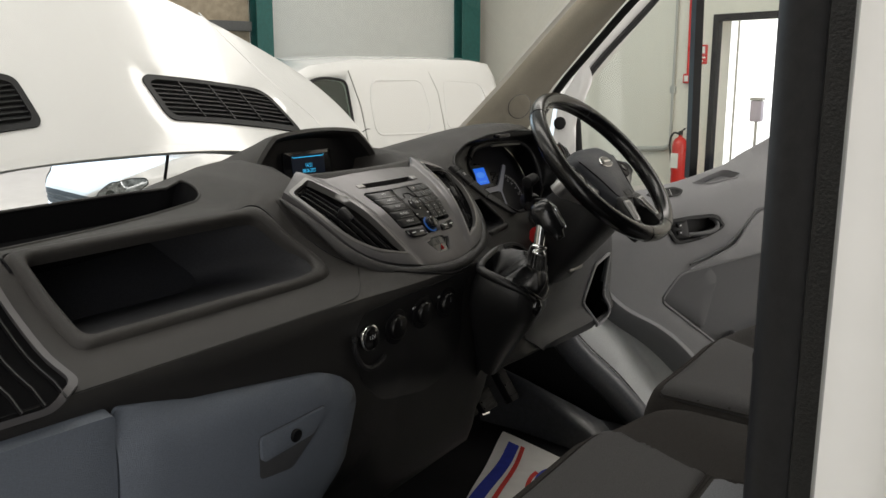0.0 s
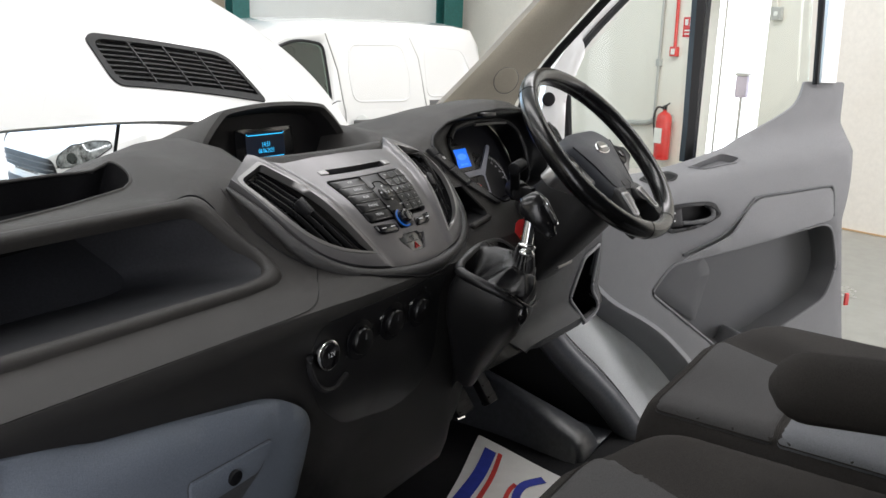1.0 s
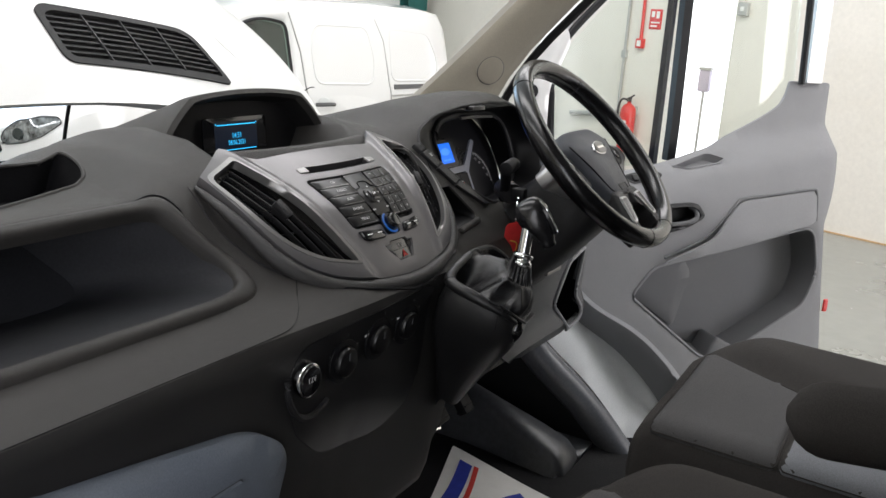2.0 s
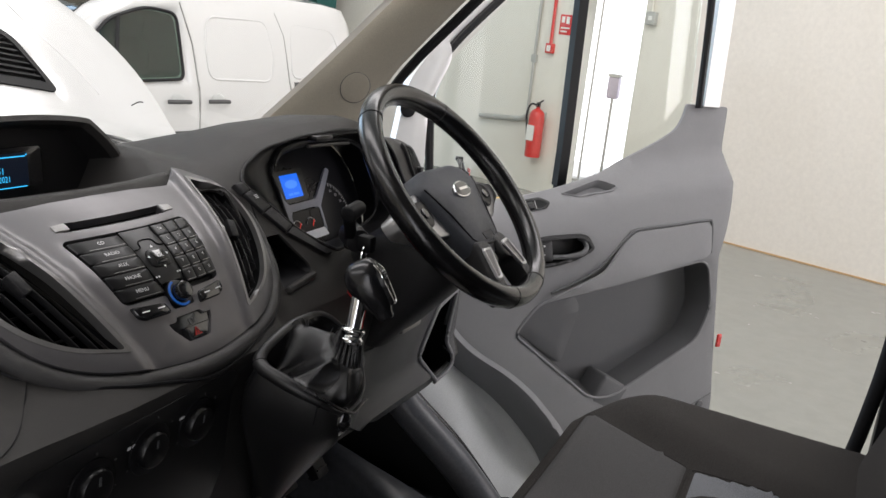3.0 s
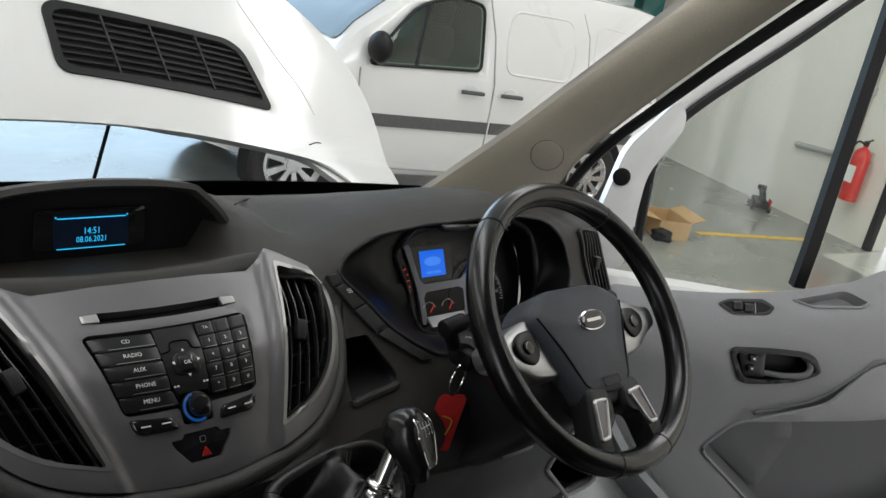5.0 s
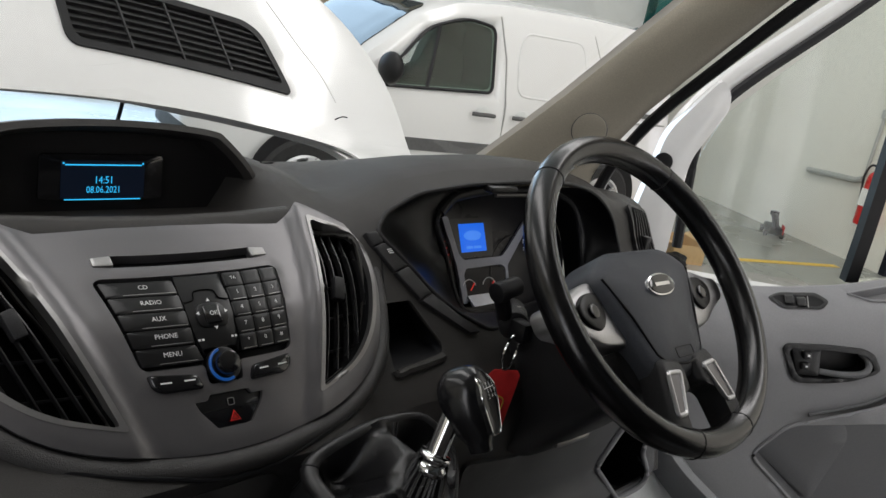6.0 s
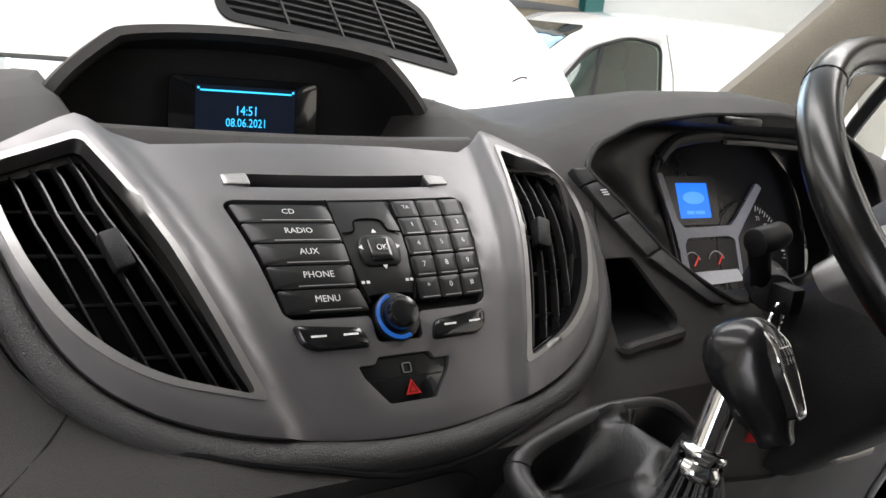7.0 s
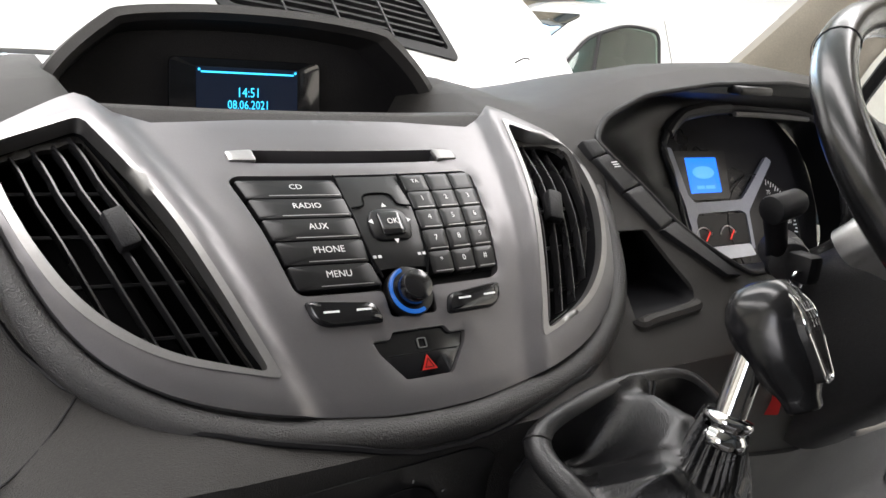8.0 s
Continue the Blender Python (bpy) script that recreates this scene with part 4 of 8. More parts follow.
                return (place if place is not None else eye + e1 * a + e2 * b) - way * h

            sp = part("speaker_grille", pad(circle(0, 0, 0.030, 32), gm, -0.004, 0.0025, 0.0015), M_PILLAR, pl, "round perforated speaker grille")
            part("grille_ring", tube([gm(0.030 * math.cos(a), 0.030 * math.sin(a), 0.0) for a in [2 * math.pi * k / 36 for k in range(36)]], 0.0014, 6, True), M_DOORDK, sp)
        # middle pillars
        bx = box((0.86, -1.36, 0.60), (1.0, -0.86, 2.08), 0.02) if s > 0 else box((-1.0, -1.36, 0.60), (-0.86, -0.8477, 2.08), 0.006)
        part("middle_pillar", bx, M_WHITE, v, "white painted door pillar")
        part("pillar_cover", box((0.84, -1.35, 0.64), (0.87, -0.84, 2.03), 0.012) if s > 0 else box((-0.875, -1.35, 0.64), (-0.845, -0.84, 2.03), 0.012), M_DOORDK, v)
        if s < 0:
            # pressed steps and the striker on the passenger side's pillar face
            part("pillar_step", box((-1.012, -1.30, 0.62), (-0.999, -0.872, 2.06), 0.005, 3), M_WHITE, v, "pressed step in the pillar")
            for z in (1.245, 1.315):
                part("striker", box((-0.992, -0.8477, z - 0.014), (-0.970, -0.840, z + 0.014), 0.003), M_CHROME, v, "bright latch striker")
        seal = [Vector((s * 0.93, y, z)) for y, z in ((-0.827, 1.95), (-0.827, 1.6), (-0.827, 1.30), (-0.817, 1.05), (-0.780, 0.83), (-0.685, 0.68))]
        part("door_seal", tube(smooth_path(seal), 0.0130, 20, up=Vector((1, 0, 0))), M_RUBBER, v)
        part("seal_flange", box((0.910, -0.872, 0.64), (0.945, -0.830, 2.03), 0.003) if s > 0 else box((-0.945, -0.877, 0.64), (-0.910, -0.832, 2.03), 0.003), M_DARK, v, "dark flange behind the door seal")
        part("sill_step", box((0.84, -0.80, 0.40), (0.99, 0.30, 0.560), 0.02) if s > 0 else box((-0.99, -0.80, 0.40), (-0.84, 0.30, 0.635), 0.02), M_DARK, v)
        part("wing", box((0.82, 0.36, 0.45), (1.0, 1.30, 1.01), 0.05, 3) if s > 0 else box((-1.0, 0.36, 0.45), (-0.82, 1.30, 1.01), 0.05, 3), M_WHITE, v, "white front wing")
    part("scuttle", plate([(-0.82, 0), (0.82, 0), (0.80, 0.22), (-0.80, 0.22)], [], lambda a, b, h=0: Vector((a, 0.70 - 0.19 * (a / 0.8) ** 2 + b, 1.19 - 0.35 * b + h)), 0.02, 0.1), M_BLACK, v, "black plastic scuttle")
    part("slam_panel", box((-0.82, 1.20, 0.85), (0.82, 1.34, 0.95), 0.02), M_WHITE, v)
    part("engine_cover", box((-0.7, 0.72, 0.70), (0.7, 1.18, 0.92), 0.06, 3), M_BLACK, v)
    part("front_panel", box((-0.9, 1.28, 0.35), (0.9, 1.40, 0.90), 0.05, 3), M_WHITE, v)
    # load space behind the cab and the wheels it stands on
    part("load_body", box((-0.98, -3.9, 0.46), (0.98, -1.402, 2.30), 0.06, 3), M_WHITE, v, "white closed load body")
    part("underframe", box((-0.70, -3.8, 0.36), (0.70, 1.20, 0.455), 0.02), M_BLACK, v)
    for wx, sgn in ((-0.99, 1), (0.99, -1)):
        for wy in (0.72, -2.75):
            turn = Matrix.Translation((wx, wy, 0.34)) @ Matrix.Rotation(math.pi / 2 * (-sgn), 4, "Z")
            car_wheel(v, turn, 0.34, 0.21)
    # kick trim and step seal beside the driver's footwell
    return v


CAB = build_cab()


def bonnet_at(x, d, h=0.0):
    z = 1.372 + 1.05 * max(d, 0) + 0.3 * min(d, 0) - 0.22 * d * d - 0.10 * x * x
    return Vector((x, 0.83 + d - 0.72 * h - 0.02 * x * x, z + 0.69 * h))


def build_bonnet():
    b = thing("bonnet", "open white van bonnet with two black air grilles", "bonnet")
    right = [(0.0, -0.006), (0.25, -0.004), (0.41, -0.013), (0.54, -0.030), (0.67, -0.050), (0.73, -0.074), (0.77, -0.14), (0.83, -0.19), (0.89, -0.15), (0.935, -0.05), (0.957, 0.06), (0.952, 0.14), (0.920, 0.205), (0.86, 0.265), (0.74, 0.335), (0.62, 0.395), (0.50, 0.450), (0.26, 0.468), (0.0, 0.474)]
    out = [(q.x, q.y) for q in smooth_path([(x, d, 0) for x, d in right] + [(-x, d, 0) for x, d in right[-2:0:-1]], 3, True)]
    gr = rounded([(0.192, 0.070), (0.648, 0.052), (0.640, 0.085), (0.618, 0.155), (0.585, 0.172), (0.215, 0.184), (0.190, 0.172)], [0.025, 0.02, 0.02, 0.02, 0.03, 0.02, 0.015])
    gl = [(0.045 - x, d) for x, d in reversed(gr)]
    part("panel", plate(out, [gr, gl], bonnet_at, 0.010, 0.035, 0.003), M_WHITE, b, "white painted bonnet skin")
    part("inner_frame", plate([(x * 0.95, 0.012 + d * 0.95) for x, d in out], [gr, gl], lambda a, c, h=0: bonnet_at(a, c, h - 0.014), 0.016, 0.06), M_WHITE, b)
    crease = [bonnet_at(x, d, -0.0015) for x, d in ((0.765, 0.06), (0.745, 0.11), (0.70, 0.17), (0.64, 0.28), (0.60, 0.42))]
    part("crease", tube(smooth_path(crease), 0.0030, 8), M_WHITE, b)
    for g, s, off in ((gr, 1, 0.0), (gl, -1, 0.045)):
        gx = lambda x: s * x + off
        f = part("air_grille", plate(g, [[(gx(0.415) + (x - gx(0.415)) * 0.93, 0.120 + (d - 0.120) * 0.80) for x, d in g]], lambda a, c, h=0: bonnet_at(a, c, h + 0.004), 0.012, 0.025, 0.002), M_GRILLE, b, "black slatted air grille")
        part("backing", plate(g, [], lambda a, c, h=0: bonnet_at(a, c, h - 0.016), 0.004, 0.06), M_BLACK, f)
        for k in range(8):
            d = 0.078 + 0.0115 * k
            x0, x1 = 0.205, 0.636 - (d - 0.06) * 0.30
            part("slat", plate([(gx(x0), d), (gx(x1), d - 0.010), (gx(x1), d - 0.0070), (gx(x0), d + 0.0030)][::s], [], lambda a, c, h=0: bonnet_at(a, c, h - 0.001), 0.010, 0.06), M_GRILLE, f)
        for k in range(3):
            x = 0.312 + 0.1 * k
            part("rib", plate([(gx(x), 0.072), (gx(x + 0.004), 0.072), (gx(x - 0.008), 0.172), (gx(x - 0.012), 0.172)][::s], [], lambda a, c, h=0: bonnet_at(a, c, h + 0.0015), 0.008, 0.03), M_DARK, f)
    part("prop_rod", tube([Vector((0.40, 1.27, 0.95)), Vector((0.46, 1.272, 1.25)), bonnet_at(0.50, 0.36, -0.02)], 0.005, 8, up=(1, 0, 0)), M_BLACK, b, "thin black prop rod")


build_bonnet()


# ---------------------------------------------------------------- dashboard
U = 0.078      # metres of v for each row of the dash section
ARCH = [(0.22, 1.385), (0.26, 1.398), (0.32, 1.418), (0.40, 1.432), (0.50, 1.438), (0.60, 1.432), (0.70, 1.412), (0.78, 1.385), (0.88, 1.37)]
PROFILES = [
    (-0.90, [(0.44, 1.25), (0.30, 1.358), (0.16, 1.345), (0.100, 1.338), (0.045, 1.289), (-0.015, 1.246), (-0.080, 1.217), (-0.070, 1.165), (-0.066, 1.08), (-0.04, 0.95), (0.03, 0.86), (0.3, 0.80)]),
    (-0.34, [(0.62, 1.25), (0.32, 1.363), (0.16, 1.350), (0.100, 1.342), (0.042, 1.289), (-0.018, 1.246), (-0.080, 1.217), (-0.080, 1.165), (-0.078, 1.08), (-0.05, 0.95), (0.03, 0.86), (0.3, 0.80)]),
    (-0.25, [(0.65, 1.25), (0.36, 1.374), (0.22, 1.388), (0.118, 1.366), (0.060, 1.300), (-0.012, 1.248), (-0.084, 1.217), (-0.080, 1.165), (-0.078, 1.08), (-0.05, 0.95), (0.03, 0.86), (0.3, 0.80)]),
    (-0.17, [(0.67, 1.26), (0.40, 1.378), (0.24, 1.404), (0.125, 1.372), (0.050, 1.318), (-0.032, 1.250), (-0.087, 1.216), (-0.080, 1.17), (-0.074, 1.08), (-0.048, 0.95), (-0.035, 0.85), (0.0, 0.80)]),
    (-0.13, [(0.68, 1.27), (0.42, 1.372), (0.28, 1.344), (0.125, 1.360), (0.040, 1.322), (-0.042, 1.250), (-0.089, 1.216), (-0.080, 1.17), (-0.072, 1.08), (-0.045, 0.95), (-0.035, 0.845), (0.0, 0.80)]),
    (0.13, [(0.68, 1.27), (0.42, 1.372), (0.28, 1.344), (0.125, 1.360), (0.040, 1.322), (-0.042, 1.250), (-0.086, 1.214), (-0.072, 1.17), (-0.060, 1.08), (-0.040, 0.95), (-0.035, 0.845), (0.0, 0.81)]),
    (0.17, [(0.67, 1.27), (0.40, 1.385), (0.24, 1.404), (0.125, 1.372), (0.050, 1.318), (-0.022, 1.252), (-0.062, 1.206), (-0.065, 1.17), (-0.045, 1.08), (-0.035, 0.955), (-0.025, 0.885), (0.03, 0.85)]),
    (0.24, [(0.65, 1.27), (0.38, 1.372), (0.22, 1.395), (0.108, 1.374), (0.050, 1.330), (-0.010, 1.255), (-0.050, 1.210), (-0.060, 1.16), (-0.045, 1.06), (-0.025, 0.97), (0.00, 0.925), (0.1, 0.89)]),
    (0.50, [(0.62, 1.275), (0.38, 1.365), (0.20, 1.430), (0.085, 1.432), (0.060, 1.340), (0.010, 1.255), (-0.045, 1.205), (-0.055, 1.15), (-0.022, 1.06), (-0.008, 0.98), (0.004, 0.915), (0.3, 0.89)]),
    (0.78, [(0.50, 1.285), (0.36, 1.355), (0.22, 1.382), (0.120, 1.380), (0.085, 1.320), (0.040, 1.250), (-0.010, 1.200), (-0.020, 1.15), (-0.010, 1.06), (-0.006, 0.98), (0.004, 0.905), (0.3, 0.88)]),
    (0.90, [(0.42, 1.32), (0.32, 1.352), (0.22, 1.370), (0.150, 1.362), (0.110, 1.310), (0.070, 1.250), (0.040, 1.200), (0.000, 1.15), (-0.006, 1.06), (-0.004, 0.98), (0.006, 0.915), (0.3, 0.88)]),
]


def section(x):
    for (x0, p0), (x1, p1) in zip(PROFILES, PROFILES[1:]):
        if x <= x1:
            break
    t = min(1.0, max(0.0, (x - x0) / (x1 - x0)))
    t = t * t * (3 - 2 * t)
    rows = [Vector((a[0] + (b[0] - a[0]) * t, a[1] + (b[1] - a[1]) * t)) for a, b in zip(p0, p1)]
    if 0.22 < x < 0.80:
        z = lerp_table(x, ARCH)
        rows[2].y, rows[3].y = z - 0.002, z - 0.006
    return rows


def dash_at(x, v, h=0.0):
    """A point of the dash skin: x across, v along the section from the windscreen down (U for each row), h out of it."""
    rows = section(x)
    u = min(max(v / U, 0.0), len(rows) - 1.001)

    def at(u_):
        i = int(u_)
        f = u_ - i
        a, b, c, d = rows[max(i - 1, 0)], rows[i], rows[min(i + 1, len(rows) - 1)], rows[min(i + 2, len(rows) - 1)]
        return 0.5 * (2 * b + (c - a) * f + (2 * a - 5 * b + 4 * c - d) * f * f + (3 * b - a - 3 * c + d) * f ** 3)

    p = at(u)
    if h:
        q = at(min(u + 0.02, len(rows) - 1.001)) - at(max(u - 0.02, 0))
        n = Vector((q.y, -q.x)).normalized()
        p = p + n * h
    return Vector((x, p.x, p.y))


# centre fascia surface: x across, s along it from the middle of the keypad, h out of it
FASCIA = [(-0.112, 1.168), (-0.092, 1.203), (-0.058, 1.250), (-0.027, 1.291), (0.004, 1.3255), (0.040, 1.3495), (0.103, 1.381), (0.16, 1.398), (0.25, 1.415)]
FS = [0.0]
for (ya, za), (yb, zb) in zip(FASCIA, FASCIA[1:]):
    FS.append(FS[-1] + math.hypot(yb - ya, zb - za))
FS = [s - FS[4] for s in FS]


def fascia_at(x, s, h=0.0):
    def at(q):
        return Vector((lerp_table(q, list(zip(FS, [p[0] for p in FASCIA]))), lerp_table(q, list(zip(FS, [p[1] for p in FASCIA])))))

    def soft(q):
        return (at(q - 0.016) + at(q) * 2 + at(q + 0.016)) / 4

    p, d = soft(s), soft(s + 0.004) - soft(s - 0.004)
    n = Vector((-d.y, d.x)).normalized()
    return Vector((x, p.x + 0.8 * x * x + n.x * h, p.y + n.y * h))


VENT = rounded([(0.168, 0.096), (0.224, 0.060), (0.214, 0.0), (0.190, -0.047), (0.155, -0.074), (0.101, -0.089)], [0.008, 0.014, 0.06, 0.03, 0.03, 0.006], 12)
VENT_OUT = rounded([(0.167, 0.104), (0.2305, 0.0625), (0.2195, -0.002), (0.195, -0.051), (0.157, -0.079), (0.094, -0.0935)], [0.006, 0.016, 0.06, 0.03, 0.03, 0.006], 12)
TRAY = rounded([(-0.690, 3.12 * U), (-0.316, 3.12 * U), (-0.246, 4.86 * U), (-0.680, 4.86 * U)], [0.018, 0.03, 0.055, 0.016], 10)
SLOT = rounded([(-0.85, 1.15 * U), (-0.370, 1.13 * U), (-0.290, 1.30 * U), (-0.305, 1.68 * U), (-0.52, 2.10 * U), (-0.74, 2.58 * U), (-0.85, 2.62 * U)], [0.01, 0.02, 0.012, 0.03, 0.05, 0.03, 0.01], 8)
CLUSTER = rounded([(0.310, 4.33 * U), (0.284, 3.96 * U), (0.256, 3.59 * U), (0.248, 3.40 * U), (0.266, 3.17 * U), (0.32, 3.05 * U), (0.68, 3.06 * U), (0.745, 3.4 * U), (0.765, 4.2 * U), (0.70, 4.95 * U), (0.395, 4.95 * U), (0.350, 4.65 * U)],
                  [0.02, 0.02, 0.01, 0.01, 0.015, 0.02, 0.03, 0.03, 0.03, 0.03, 0.01, 0.02])
CUBBY = rounded([(0.2235, 4.36 * U), (0.270, 4.36 * U), (0.304, 4.96 * U), (0.297, 5.13 * U), (0.2185, 5.23 * U)], [0.004, 0.004, 0.010, 0.008, 0.006])


def liner(hole, fmap, shift, shrink=1.0, thick_back=True, steps=4):
    """Walls that go back from a hole, and its rear wall."""
    n = len(hole)
    c = sum((fmap(a, b, 0) for a, b in hole), Vector()) / n
    rings = []
    for k in range(steps + 1):
        t = k / steps
        rings.append([(c + (fmap(a, b, 0) - c) * (1 + (shrink - 1) * t)) + Vector(shift) * t for a, b in hole])
    bm = bmesh.new()
    vs = [[bm.verts.new(q) for q in r] for r in rings]
    for a, b in zip(vs, vs[1:]):
        for k in range(n):
            bm.faces.new((a[k], a[(k + 1) % n], b[(k + 1) % n], b[k]))
    if thick_back:
        bm.faces.new(vs[-1])
    return bm


def vent_cut(side):
    """The opening behind a centre vent, in the dash skin's own x and v."""
    cut = []
    for x, q in resample(VENT, 0.012):
        x, q = 0.160 + (x - 0.160) * 0.95, 0.95 * q
        aim = fascia_at(side * x, q, 0.0)
        v = min([U * (2.6 + 0.05 * k) for k in range(64)], key=lambda w: (dash_at(side * x, w) - aim).length)
        cut.append((side * x, v))
    return cut


def row_v(z, rows=((1.205, 6.0), (1.165, 7.0), (1.08, 8.0), (0.95, 9.0), (0.86, 10.0))):
    for (z0, v0), (z1, v1) in zip(rows, rows[1:]):
        if z >= z1:
            break
    return (v0 + (z0 - z) / (z0 - z1) * (v1 - v0)) * U


def low_at(x, z, h=0.0):
    """The lower dash face by height."""
    return dash_at(x, row_v(z), h)


def knee_v(z):
    return row_v(z, ((1.205, 6.0), (1.15, 7.0), (1.06, 8.0), (0.98, 9.0), (0.91, 10.0), (0.885, 11.0)))


def knee_at(x, z, h=0.0):
    return dash_at(x, knee_v(z), h)


KNEE_HOLE = rounded([(0.762, 1.078), (0.862, 1.090), (0.832, 0.998), (0.858, 0.932), (0.785, 0.916), (0.698, 0.990)][::-1], [0.022, 0.022, 0.03, 0.03, 0.012, 0.012])

DASH = thing("dashboard", "dark grey van dashboard with a silver centre panel", "dashboard")


def build_dash():
    out = [(-0.90, 0.02), (0.90, 0.02), (0.90, 5.95 * U), (-0.90, 5.95 * U)]
    low = [(-0.90, 5.951 * U), (0.90, 5.951 * U), (0.90, 10.9 * U), (-0.90, 10.9 * U)]
    part("lower_shell", plate(low, [[(x, knee_v(z)) for x, z in KNEE_HOLE]], dash_at, 0.004, 0.024), M_LOWER_SHADED, DASH, "lower dash moulding, its shade put into a darker tone", smooth=50)
    part("shell", plate(out, [TRAY, CLUSTER, SLOT, CUBBY, vent_cut(1), vent_cut(-1)], dash_at, 0.004, 0.024), M_PAD, DASH, "grained dark grey dash moulding", smooth=50)
    t = part("open_tray", liner(resample(TRAY, 0.015), dash_at, (-0.055, 0.17, -0.035), 0.86), M_TRAY, DASH, "open passenger storage tray")
    tc = (-0.480, 3.99 * U)
    ring = resample(TRAY, 0.012)
    loops = []
    for kx, kv, h in ((1.095, 1.29, -0.003), (1.082, 1.26, 0.0022), (1.066, 1.215, 0.0062), (1.045, 1.15, 0.0082), (1.015, 1.06, 0.0085), (0.998, 1.0, 0.0065), (0.988, 0.97, 0.001), (0.985, 0.962, -0.012)):
        loops.append([dash_at(tc[0] + (x - tc[0]) * kx, tc[1] + (w - tc[1]) * kv, h) for x, w in ring])
    bm = bmesh.new()
    add_loft(bm, loops, True, False)
    part("tray_lip", bm, M_PAD, t, "broad raised lip", smooth=60)
    upper = [q for q in ring if q[1] < 3.6 * U]
    part("lip_seam", tube([dash_at(tc[0] + (x - tc[0]) * 1.098, tc[1] + (w - tc[1]) * 1.297, 0.0) for x, w in sorted(upper)], 0.0022, 6), M_BLACK, t)
    # groove under the tray
    part("seam", tube(smooth_path([dash_at(x, v * U, 0.0) for x, v in ((-0.186, 4.78), (-0.2133, 5.25), (-0.2376, 5.60), (-0.265, 5.82), (-0.30, 5.90), (-0.42, 5.92), (-0.60, 5.92), (-0.88, 5.92))], 5), 0.0006, 5), M_BLACK, DASH)
    # demister slots along the windscreen
    for xa, xb in ((-0.10, 0.30), (0.36, 0.74)):
        part("demister_slot", plate(rounded([(xa, 0.30 * U), (xb, 0.30 * U), (xb, 0.42 * U), (xa, 0.42 * U)], 0.004), [], lambda a, b, h=0: dash_at(a, b, h + 0.0015), 0.003, 0.03), M_BLACK, DASH, "black demister slot")
    part("top_seam", tube(smooth_path([dash_at(x, v * U, 0.0) for x, v in ((0.20, 1.75), (0.26, 1.25), (0.34, 0.98), (0.50, 0.90), (0.66, 0.92))], 5), 0.0015, 5), M_BLACK, DASH)
    # document slot in the top, its liner blackened to stand for shade
    sl = part("top_slot", liner(resample(SLOT, 0.015), dash_at, (0, 0.0, -0.042), 0.93), M_VOID, DASH, "document slot in the dash top, its shade put in as near-black")
    part("slot_lip", tube([dash_at(a, b, 0.0) for a, b in resample(SLOT, 0.02)], 0.0025, 6, True), M_PAD, sl)


build_dash()


def wider(hole, k=1.035):
    cx, cy = sum(p[0] for p in hole) / len(hole), sum(p[1] for p in hole) / len(hole)
    return [(cx + (x - cx) * k, cy + (y - cy) * k) for x, y in hole]


def flank(x, s):
    """Raised folds beside the two vents."""
    t = (abs(x) - (0.084 + (s + 0.09) * 0.30)) / 0.011
    return 0.006 * min(1.0, max(0.0, t))


